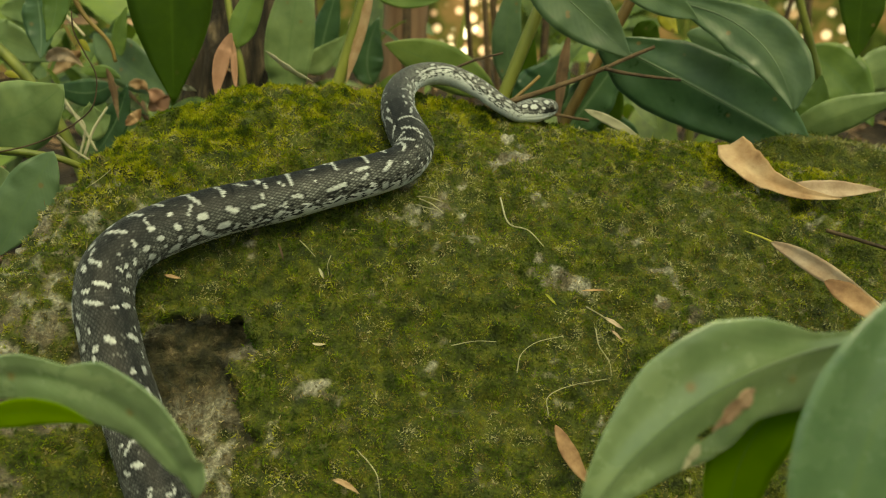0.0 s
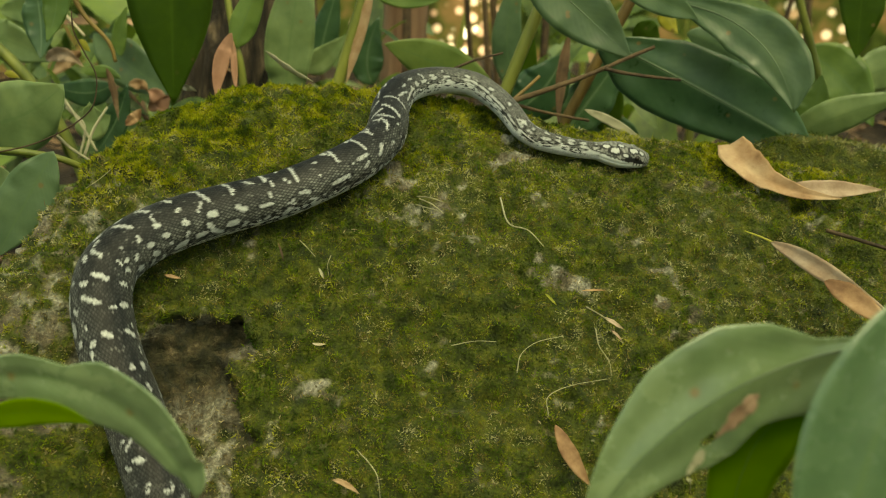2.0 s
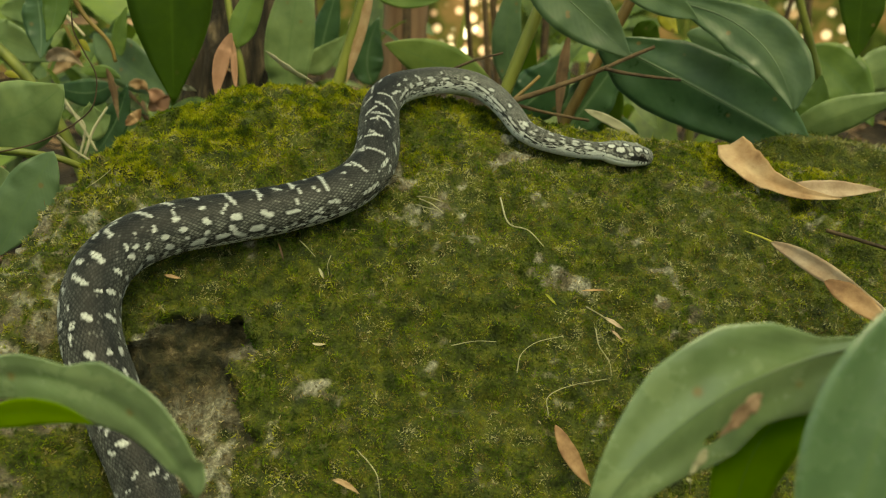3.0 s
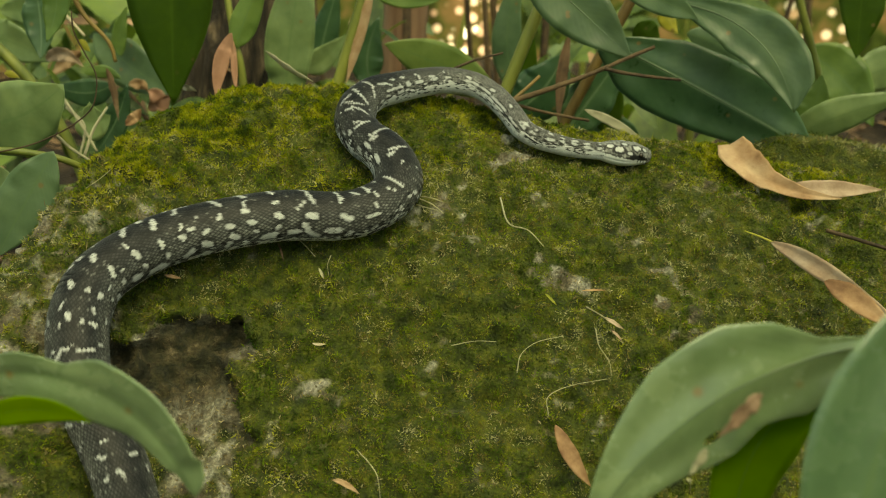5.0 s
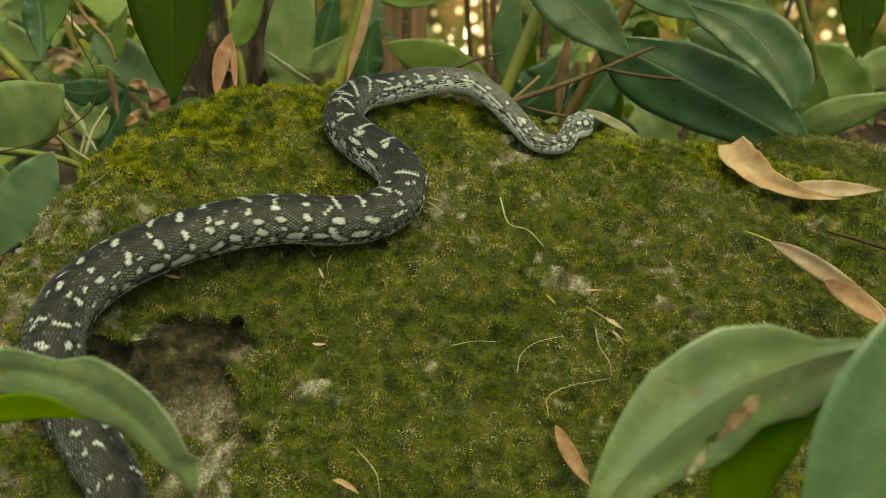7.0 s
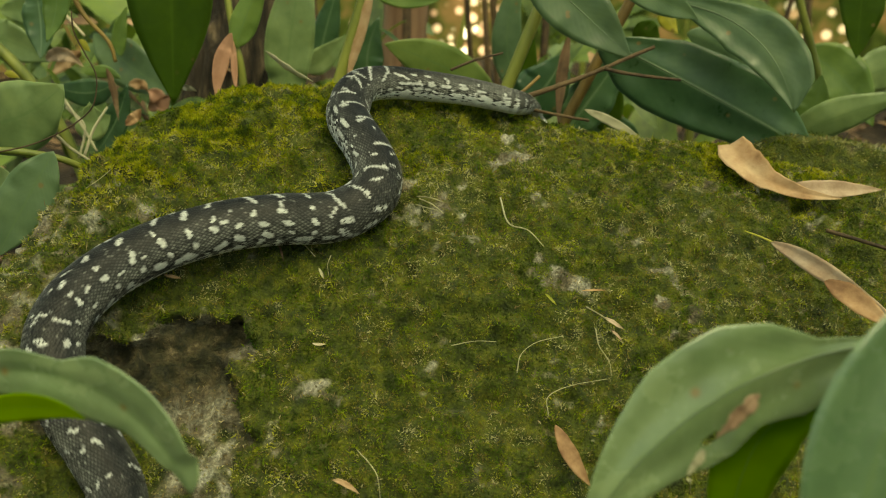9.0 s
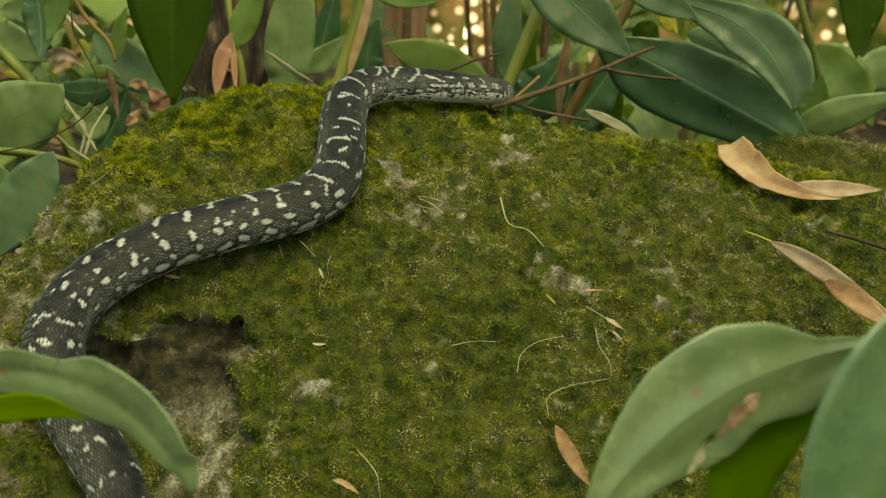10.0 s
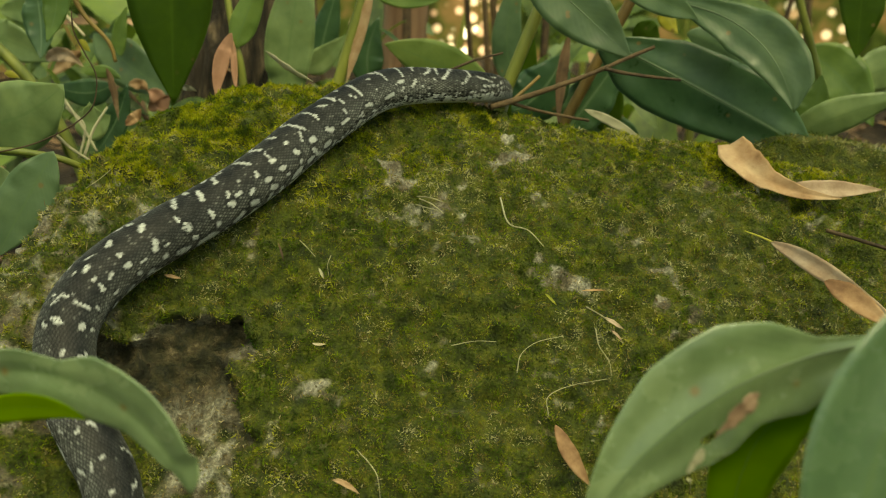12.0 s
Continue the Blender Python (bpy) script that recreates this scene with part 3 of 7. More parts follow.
def build_rear_boulder():
    """A low flat-topped stone behind the boulder's shoulder, with a mossy top and a rough face."""
    gu, gv = np.meshgrid(np.linspace(0, 1, 150), np.linspace(0, 1, 90))
    u, v = gu.ravel(), gv.ravel()
    x = 0.43 + 0.95 * u
    face = np.minimum(v / 0.45, 1.0)
    top = np.maximum(v - 0.45, 0.0) / 0.55
    round_off = 0.05 * np.exp(-((u - 0.0) / 0.06) ** 2)
    y = 1.40 + 0.035 * face ** 3 + 0.42 * top + 0.03 * np.sin(7 * u)
    z = 0.02 + 0.372 * np.sin(face * math.pi / 2) ** 0.9 - 0.10 * top ** 2 + 0.012 * np.sin(9 * u + 1) - round_off
    p = np.stack([x, y, z], 1)
    p += np.stack([0 * x, -0.018 * fbm(p, 12.0, 4, 2.0), 0.010 * fbm(p, 9.0, 4, 5.0)], 1)
    p[:, 2] = np.maximum(p[:, 2] - 3.0 * np.maximum(p[:, 0] - 0.95, 0.0) ** 1.3 - 4.5 * np.maximum(p[:, 1] - 1.62 + 0.08 * np.sin(5 * u), 0.0) ** 1.25, -0.08)
    w = 150
    i = (np.arange(89)[:, None] * w + np.arange(w - 1)[None]).ravel()
    me = mesh_of("rear_boulder", p, np.stack([i, i + 1, i + w + 1, i + w], 1))
    at = me.attributes.new("bare", "FLOAT", "POINT")
    bare = 0.6 * fbm(p, 25.0, 3, 1.0) + np.where(v < 0.42, 0.12, -0.4)
    at.data.foreach_set("value", bare.astype(np.float32))
    ob = tagged(linked("rear_boulder", me, STONE), "low flat-topped mossy stone behind the boulder", "boulder")
    rng = np.random.default_rng(8)
    pick = rng.integers(0, len(p), 26000)
    pick = pick[bare[pick] + rng.normal(0, 0.2, len(pick)) < 0.35]
    q = p[pick] + rng.normal(0, 0.003, (len(pick), 3)) * np.array([1, 0.3, 0.3])
    n = np.where((v[pick] > 0.42)[:, None], np.array([0, -0.3, 1.0]), np.array([0, -1.0, 0.3]))
    mm = mesh_of("moss", *shoots(q, n, rng, 0.008, 0.0007, 0.7))
    tagged(linked("moss", mm, MOSS), "short green moss on the rear stone", "moss", kind="stuff")
    return ob


build_rear_boulder()


# ---- the snake ----
STEP = 0.0065
LENGTH = 2.0
AROUND = 46
HEAD = 0.070


def girth(s):
    """The body's radius at s metres behind the snout."""
    return float(np.interp(s, [0, 0.06, 0.085, 0.16, 0.25, 0.40, 0.60, 0.80, 1.1, 1.5, 1.9, 2.1], [0.011, 0.012, 0.0122, 0.0143, 0.0166, 0.0214, 0.0275, 0.030, 0.0295, 0.024, 0.012, 0.003]))


CREAM, BLACK, GREY = Vector((0.50, 0.53, 0.495)), Vector((0.0100, 0.0112, 0.0105)), Vector((0.225, 0.235, 0.21))


# cream marks: where each begins and ends (metres behind the snout, degrees from the back's midline) and half its breadth in millimetres
MARKS = [
    [(0.187, 33, 0.178, 7, 2.1), (0.201, 56, 0.186, 59, 2.1), (0.217, 17, 0.215, 20, 3.4), (0.247, 60, 0.214, 54, 1.9), (0.260, 39, 0.254, 33, 2.8), (0.275, 64, 0.255, 60, 2.1), (0.307, 48, 0.303, 52, 3.4), (0.311, 75, 0.281, 65, 2.1), (0.348, 67, 0.337, 66, 2.2), (0.348, 31, 0.347, 43, 2.2), (0.373, 49, 0.368, 49, 2.5), (0.373, 67, 0.364, 65, 2.8), (0.391, 37, 0.391, 48, 2.5), (0.394, 28, 0.391, 37, 1.7), (0.396, 68, 0.388, 67, 2.8), (0.412, 54, 0.411, 54, 2.2), (0.413, 69, 0.408, 68, 3.4), (0.416, 98, 0.412, 97, 2.2)],
    [(0.418, 29, 0.414, 34, 1.4), (0.427, 56, 0.426, 55, 2.8), (0.433, 101, 0.422, 96, 2.8), (0.438, 31, 0.431, 34, 1.4), (0.449, 43, 0.443, 53, 2.2), (0.456, 75, 0.423, 72, 2.2), (0.458, 97, 0.450, 105, 2.2), (0.463, 33, 0.449, 43, 1.7), (0.473, 107, 0.467, 106, 2.5), (0.490, 112, 0.489, 111, 2.5)],
    [(0.527, -21, 0.524, -4, 1.4), (0.551, -27, 0.555, -6, 1.7), (0.559, -54, 0.558, -50, 4.1), (0.580, -81, 0.583, -95, 4.1), (0.582, -26, 0.584, -24, 2.2), (0.586, -50, 0.596, -50, 3.4), (0.589, -33, 0.591, -17, 3.4), (0.614, -52, 0.631, -49, 4.1), (0.629, -21, 0.628, -7, 3.4)],
    [(0.472, -10, 0.472, 28, 1.7), (0.472, 28, 0.484, 60, 1.7), (0.489, -17, 0.497, 14, 1.7), (0.497, 14, 0.510, 44, 1.7), (0.514, -24, 0.518, 26, 1.7), (0.522, 42, 0.523, 44, 2.5), (0.528, -30, 0.528, 12, 1.7), (0.528, 12, 0.540, 29, 2.1), (0.531, 76, 0.532, 86, 2.5), (0.547, 73, 0.547, 76, 3.4), (0.552, 126, 0.552, 144, 3.4), (0.560, -34, 0.560, 14, 2.1), (0.572, 79, 0.566, 61, 3.0), (0.574, 139, 0.574, 158, 5.1), (0.585, -13, 0.585, 35, 2.5), (0.597, 90, 0.591, 74, 3.0), (0.597, 134, 0.597, 137, 3.0), (0.609, 53, 0.609, 54, 1.7), (0.622, -13, 0.622, 35, 2.5), (0.623, 132, 0.623, 134, 2.1), (0.636, 95, 0.617, 90, 3.4), (0.645, 8, 0.644, 9, 2.5), (0.646, 49, 0.646, 51, 1.7), (0.650, 126, 0.650, 129, 2.1), (0.673, -9, 0.673, 39, 2.5), (0.675, 74, 0.666, 84, 3.4)],
    [(0.672, -17, 0.671, 0, 2.0), (0.686, 19, 0.683, 35, 1.6), (0.691, 95, 0.686, 88, 2.6), (0.704, -5, 0.703, 27, 1.6), (0.709, -41, 0.709, 7, 2.5), (0.709, 41, 0.709, 47, 3.3), (0.723, 70, 0.710, 71, 2.6), (0.730, -12, 0.723, 1, 2.6), (0.746, 3, 0.747, 20, 2.6), (0.748, 51, 0.740, 63, 4.6), (0.754, -37, 0.747, -5, 2.0), (0.761, 102, 0.751, 104, 5.3), (0.782, 48, 0.775, 50, 5.1), (0.783, -9, 0.777, 18, 2.9), (0.783, 103, 0.772, 125, 4.4), (0.786, 75, 0.783, 89, 4.4)],
    [(0.790, -36, 0.782, -15, 2.2), (0.802, 105, 0.793, 104, 5.1), (0.814, 42, 0.811, 49, 4.4), (0.816, 82, 0.813, 77, 3.6), (0.817, 14, 0.813, 15, 3.6), (0.821, -37, 0.816, -15, 2.9), (0.832, 115, 0.825, 109, 5.8), (0.840, 81, 0.838, 83, 3.6), (0.846, 50, 0.841, 52, 4.4), (0.847, -6, 0.849, 13, 2.2), (0.851, 23, 0.845, 24, 3.6), (0.853, -37, 0.846, -17, 2.9), (0.868, 85, 0.864, 92, 5.8), (0.872, 50, 0.867, 52, 4.4), (0.880, 30, 0.877, 23, 3.6), (0.885, -38, 0.875, -3, 3.3), (0.901, 53, 0.895, 49, 3.6), (0.902, 90, 0.896, 97, 5.8)],
    [(0.905, 13, 0.904, 15, 2.2), (0.914, -38, 0.906, -38, 2.2), (0.925, 30, 0.923, 22, 2.9), (0.925, -12, 0.920, -39, 2.9), (0.927, 119, 0.917, 105, 5.8), (0.928, 45, 0.925, 49, 5.1), (0.949, -20, 0.954, 5, 4.4), (0.952, 77, 0.951, 82, 4.4), (0.956, 36, 0.955, 46, 4.4), (0.977, 117, 0.962, 112, 6.6), (0.985, -15, 0.976, -44, 3.6), (0.985, 70, 0.981, 78, 3.6), (0.988, 31, 0.987, 41, 5.1), (0.991, 6, 0.990, 15, 2.9), (1.003, 98, 0.995, 102, 6.6), (1.011, -46, 1.006, -46, 2.2), (1.019, 82, 1.018, 76, 4.4), (1.022, 26, 1.022, 32, 2.9)],
    [(1.026, 43, 1.024, 39, 4.4), (1.026, -6, 1.022, -16, 4.4), (1.043, -51, 1.037, -50, 1.5), (1.057, 77, 1.054, 80, 3.6), (1.061, -20, 1.057, -28, 4.4), (1.062, 13, 1.062, 13, 4.4), (1.064, 38, 1.061, 39, 4.4), (1.085, -33, 1.079, -29, 2.2), (1.095, 68, 1.090, 71, 2.9), (1.096, -14, 1.092, -17, 4.4), (1.101, 10, 1.100, 11, 3.6), (1.102, 28, 1.103, 36, 4.4), (1.106, -32, 1.103, -30, 2.2), (1.124, 46, 1.126, 55, 2.2), (1.129, -30, 1.126, -8, 2.2), (1.131, 1, 1.131, 13, 2.2), (1.131, 20, 1.131, 28, 3.6), (1.138, -44, 1.129, -30, 1.8)],
    [(1.151, -31, 1.154, -17, 4.4), (1.153, 47, 1.150, 56, 2.9), (1.155, 23, 1.153, 28, 4.4)],
]


def low_on_flank(a):
    """The marks low on the flanks stand a little higher than the belly's edge."""
    return a if abs(a) < 55 else math.copysign(55 + 0.62 * (abs(a) - 55), a)


def spots():
    """The marks seen on one flank, mirrored to the other, and more of their kind towards the tail."""
    out = [(s, low_on_flank(a), t, low_on_flank(b), max(w * (0.84 if w < 3 else 0.80), 1.9) * 0.001) for row in MARKS for s, a, t, b, w in row]
    rnd = random.Random(7)
    q = 0.46
    while q < 1.18:
        if not any(abs(q - m[0]) < 0.013 and 0.5 * (m[1] + m[3]) > 78 for m in out):
            a = rnd.uniform(84, 97)
            out.append((q, a, q + rnd.uniform(0.001, 0.008), a + rnd.uniform(4, 12), rnd.uniform(2.6, 4.2) * 0.001))
        q += rnd.uniform(0.022, 0.034)
    seen = list(out)
    for s, a, t, b, w in seen:
        mid = 0.5 * (a + b)
        if abs(mid) > 24 and not any(abs(s - q[0]) < 0.011 and abs(mid + 0.5 * (q[1] + q[3])) < 20 for q in seen):
            out.append((s + 0.004, -a, t + 0.004, -b, w))
    s = 1.19
    while s < 2.05:
        r = girth(s) / 0.03
        for side in (-1, 1):
            for lo, hi, off in ((12, 26, 0.0), (40, 55, 0.012), (72, 88, 0.002)):
                a, q = side * rnd.uniform(lo, hi), s + off + rnd.uniform(-0.005, 0.005)
                out.append((q, a, q + rnd.uniform(-0.006, 0.006), a + rnd.uniform(4, 16), rnd.uniform(1.5, 2.7) * 0.001 * r))
        s += rnd.uniform(0.028, 0.036)
    s = 0.075
    while s < 0.19:
        for side in (-1, 1):
            for lo, hi, w in ((12, 22, 2.2), (40, 52, 2.5)):
                a = side * rnd.uniform(lo, hi)
                out.append((s + rnd.uniform(-0.004, 0.004), a, s + rnd.uniform(0, 0.006), a + rnd.uniform(-6, 6), w * 0.001))
        s += 0.017
    return sorted(out)


SPOTS = spots()
STARTS = np.array([m[0] for m in SPOTS])


def mark_distance(s, deg, near_by):
    """How far a place of the skin lies from the nearest cream mark, in half breadths of the mark; the outline is uneven."""
    r = girth(s)
    w1 = noise.noise((s * 260, deg * 0.11, 3.0))
    w2 = noise.noise((s * 260, deg * 0.11, 9.0))
    s, arc = s + 0.0012 * w1, math.radians(deg) * r + 0.0012 * w2
    near = 9.0
    for c, a, d, b, w in near_by:
        px, py = s - c, arc - math.radians(a) * r
        ex, ey = d - c, math.radians(b - a) * r
        f = max(0.0, min(1.0, (px * ex + py * ey) / (ex * ex + ey * ey + 1e-9)))
        near = min(near, math.hypot(px - f * ex, py - f * ey) / w)
    return near


def marks_round(s):
    lo, hi = np.searchsorted(STARTS, [s - 0.045, s + 0.045])
    return SPOTS[int(lo):int(hi)]


def skin_tone(near, base, cream):
    """Cream inside a mark, black round it, the scale's own tone away from it."""
    if near > 2.1:
        return base
    if near > 1.1:
        return BLACK.lerp(base, (near - 1.1))
    return cream.lerp(BLACK, float(smooth_step(0.78, 0.98, near)))


def scale_tones(s, deg, rnd):
    """Own tone of one scale (rim, middle), and the cream that it shows inside a mark."""
    pale = float(np.interp(s, [0.06, 0.16, 0.28, 0.40, 0.48, 0.60, 1.2], [60, 64, 74, 88, 102, 109, 109]))
    if deg < 0:
        pale -= 28 * math.exp(-((s - 0.60) / 0.075) ** 2)
    edge = 26 * noise.noise((s * 75, deg * 0.035, 1.0)) + 24 * noise.noise((s * 190, deg * 0.08, 5.0)) + rnd.uniform(-7, 7)
    cream = CREAM * rnd.uniform(0.82, 1.04)
    if abs(deg) > pale + edge:
        c = cream * rnd.uniform(1.15, 1.42) if rnd.random() > 0.22 or abs(deg) > pale + 34 else BLACK * 2
        return c * 0.88, c, cream
    side = float(smooth_step(15, 85, abs(deg)))
    light = 0.02 + 0.14 * rnd.random() + (0.30 + 0.95 * rnd.random()) * side
    light += 0.16 * noise.noise((s * 60, deg * 0.05, 2.0))
    if s < 0.42:
        light += (0.50 + 0.70 * rnd.random()) * float(smooth_step(0.50, 0.24, s))
    if abs(deg) > pale - 24 and noise.noise((s * 210, deg * 0.09, 7.0)) > 0.18:
        light = 0.0
    if rnd.random() < 0.04 + 0.10 * side:
        light += 0.5
    c = BLACK.lerp(GREY, max(0.0, min(light, 1.5)))
    return BLACK.lerp(c, 0.06) * 0.8, c, cream


def segment_mesh(k):
    """One ring of the body: two interlocking rows of diamond scales over a closed inner sleeve; its axis is y, the back faces z."""
    s = HEAD + k * STEP
    rnd = random.Random(1000 + k)
    near_by = marks_round(s)
    verts, faces, cols = [], [], []

    def at(a, y, lift=0.0):
        deg = a * 360.0 / AROUND
        r = girth(s + y) + lift
        th = math.radians(deg)
        flat = 0.86 if math.cos(th) < 0 else 0.97
        return (r * 1.04 * math.sin(th), -y, r * flat * math.cos(th))

    for row in (0.0, 0.5):
        for i in range(AROUND):
            a, y = i + row, (row - 0.25) * STEP
            n = len(verts)
            verts += [at(a, y - 0.0036, -0.0003), at(a + 0.5, y, -0.0003), at(a, y + 0.0042, 0.0004), at(a - 0.5, y, -0.0003), at(a, y + 0.0007, 0.0006)]
            deg = (a * 360.0 / AROUND + 180) % 360 - 180
            rim, middle, cream = scale_tones(s + y, deg, rnd)
            half = 180.0 / AROUND
            core = mark_distance(s + y, deg, near_by)
            tone = []
            for dy, da, own in ((-0.0036, 0, rim), (0, half, rim), (0.0042, 0, rim), (0, -half, rim), (0.0007, 0, middle)):
                d = core if own is middle or core > 2.2 else 0.3 * core + 0.7 * mark_distance(s + y + dy, deg + da, near_by)
                tone.append((*skin_tone(d, own, cream if own is middle else cream * 0.86), 1))
            for q in ((0, 1, 4), (1, 2, 4), (2, 3, 4), (3, 0, 4)):
                faces.append(tuple(n + v for v in q))
                cols.append(tuple(tone[v] for v in q))
    n = len(verts)
    for y in (-1.3 * STEP, 1.3 * STEP):
        verts += [at(i * 2, y, -0.0012) for i in range(AROUND // 2)]
    h = AROUND // 2
    for i in range(h):
        faces.append((n + i, n + (i + 1) % h, n + h + (i + 1) % h, n + h + i))
        cols.append([(*(BLACK.lerp(GREY, 0.25) if h / 4 * 1.2 > min(i, h - i) else CREAM * 0.75), 1)] * 4)
    me = bpy.data.meshes.new("body_segment")
    me.from_pydata(verts, [], faces)
    layer = me.color_attributes.new("scale_colour", "FLOAT_COLOR", "CORNER")
    flat = [v for c in cols for corner in c for v in corner]
    layer.data.foreach_set("color", flat)
    return me


def head_tone(y, deg, r):
    """The head's colour y metres before the nape, deg degrees from its midline: grey with dark-edged cream blotches, a black band through the eye, a pale jaw."""
    n1 = noise.noise((y * 330, deg * 0.06, 4.0))
    n2 = noise.noise((y * 900, deg * 0.2, 8.0))
    jaw = float(np.interp(y, [-0.01, 0.012, 0.03, 0.05, 0.07], [68, 80, 84, 92, 104])) + 7 * n1
    c = BLACK.lerp(GREY, 0.75 + 0.7 * n1 + 0.35 * n2)
    side = abs(deg)
    if side > jaw:
        c = CREAM * (1.18 + 0.12 * n2)
        if y > 0.046 and side < jaw + 20:
            c = c.lerp(BLACK, float(smooth_step(0.3, 0.8, math.sin(y * 1350))))
    elif y > 0.026 and side > jaw - 24 * float(smooth_step(0.026, 0.040, y)):
        c = BLACK.copy()
    elif side > jaw - 9:
        c = BLACK.lerp(c, 0.25)
    for by, bd, long, broad in HEAD_BLOTS:
        q = math.hypot((y - by) / long, math.radians(side - bd) * r / broad) + 0.34 * n1 + 0.12 * n2
        if q < 1.7 and side < jaw + 3:
            c = (CREAM * 0.86).lerp(BLACK, float(smooth_step(0.8, 1.0, q))) if q < 1.35 else BLACK.lerp(c, (q - 1.35) / 0.35)
    if y > 0.062:
        c = c.lerp(BLACK.lerp(GREY, 0.5 + 0.9 * math.sin(y * 2600 + deg * 0.1)), 0.8)
    return c


# cream blotches of the head: along it, degrees from the midline, half length and half breadth
HEAD_BLOTS = [(-0.006, 44, 0.0050, 0.0030), (0.0075, 30, 0.0052, 0.0030), (0.0190, 46, 0.0062, 0.0044), (0.0270, 16, 0.0042, 0.0026), (0.0440, 33, 0.0056, 0.0038), (0.0560, 34, 0.0034, 0.0026), (0.0340, 60, 0.0040, 0.0026)]


def head_mesh():
    """The head: a long flattened wedge with brow ridges, a blunt snout and a pale jaw; the snout points along y."""
    prof = [(-0.009, 0.0040, 0.0040), (-0.006, 0.0090, 0.0090), (-0.001, 0.0122, 0.0115), (0.005, 0.0140, 0.0130), (0.016, 0.0180, 0.0150), (0.027, 0.0200, 0.0158), (0.038, 0.0185, 0.0154), (0.047, 0.0158, 0.0144), (0.056, 0.0132, 0.0126), (0.063, 0.0112, 0.0108), (0.068, 0.0088, 0.0084), (0.0702, 0.0050, 0.0050)]
    along = np.linspace(prof[0][0], prof[-1][0], 110)
    wide = np.interp(along, [p[0] for p in prof], [p[1] for p in prof])
    tall = np.interp(along, [p[0] for p in prof], [p[2] for p in prof])
    sides = 84
    verts, tones, faces = [], [], []
    for y, w, hgt in zip(along, wide, tall):
        for i in range(sides):
            th = math.tau * i / sides
            signed = (math.degrees(th) + 180) % 360 - 180
            deg = abs(signed)
            up = math.cos(th)
            brow = math.exp(-((y - 0.049) / 0.006) ** 2) * math.exp(-((deg - 40) / 16) ** 2)
            lip = 0.05 * math.exp(-((deg - 100) / 5) ** 2)
            plates = 1 + 0.012 * noise.noise((y * 420, signed * 0.09, 2.0))
            verts.append((1.04 * w * math.sin(th) * (1 + 0.10 * brow - lip) * plates, y, 1.16 * hgt * up * (0.95 if up > 0 else 0.85) * (1 + 0.15 * brow) * plates))
            tones.append((*head_tone(y, signed, 0.5 * (w + hgt)), 1))
    for j in range(len(along) - 1):
        for i in range(sides):
            k = (i + 1) % sides
            faces.append((j * sides + i, j * sides + k, (j + 1) * sides + k, (j + 1) * sides + i))
    faces.append(tuple(range(sides))[::-1])
    faces.append(tuple((len(along) - 1) * sides + i for i in range(sides)))
    me = bpy.data.meshes.new("head")
    me.from_pydata(verts, [], faces)
    me.polygons.foreach_set("use_smooth", [True] * (len(faces) - 2) + [False, False])
    layer = me.color_attributes.new("scale_colour", "FLOAT_COLOR", "CORNER")
    layer.data.foreach_set("color", [v for f in faces for i in f for v in tones[i]])
    return me


def build_snake():
    root = thing("snake", "black carpet python with cream rosettes sliding over the mossy boulder", "snake")
    head = linked("head", head_mesh(), SKIN, root, "grey head with cream blotches and pale jaw")
    for side in (-1, 1):
        bm = bmesh.new()
        bmesh.ops.create_uvsphere(bm, u_segments=14, v_segments=8, radius=0.0034)
        eye = part("eye", bm, EYE_MAT, head, "dark glossy eye")
        eye.location = (side * 0.0138, 0.0505, 0.0066)
    body = []
    for k in range(int((LENGTH - HEAD) / STEP)):
        body.append(linked("body_segment", segment_mesh(k), SKIN, root))
    return root, head, body


snake, snake_head, snake_body = build_snake()


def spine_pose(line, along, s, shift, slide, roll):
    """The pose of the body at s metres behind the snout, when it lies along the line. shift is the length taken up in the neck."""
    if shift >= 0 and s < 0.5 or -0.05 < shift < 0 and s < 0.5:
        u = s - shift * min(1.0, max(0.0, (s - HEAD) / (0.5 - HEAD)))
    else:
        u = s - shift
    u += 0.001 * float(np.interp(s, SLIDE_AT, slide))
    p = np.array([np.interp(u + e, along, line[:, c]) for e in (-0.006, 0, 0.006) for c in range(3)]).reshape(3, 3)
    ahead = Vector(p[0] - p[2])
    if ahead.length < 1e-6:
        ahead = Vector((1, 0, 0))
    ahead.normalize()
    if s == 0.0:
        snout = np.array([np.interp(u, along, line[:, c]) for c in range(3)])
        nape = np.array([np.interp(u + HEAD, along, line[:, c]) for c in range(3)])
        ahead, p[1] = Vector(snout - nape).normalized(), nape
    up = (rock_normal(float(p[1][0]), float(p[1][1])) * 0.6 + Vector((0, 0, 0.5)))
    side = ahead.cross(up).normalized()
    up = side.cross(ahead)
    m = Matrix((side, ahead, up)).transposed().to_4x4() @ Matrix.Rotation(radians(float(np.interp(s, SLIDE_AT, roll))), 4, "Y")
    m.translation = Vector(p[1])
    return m


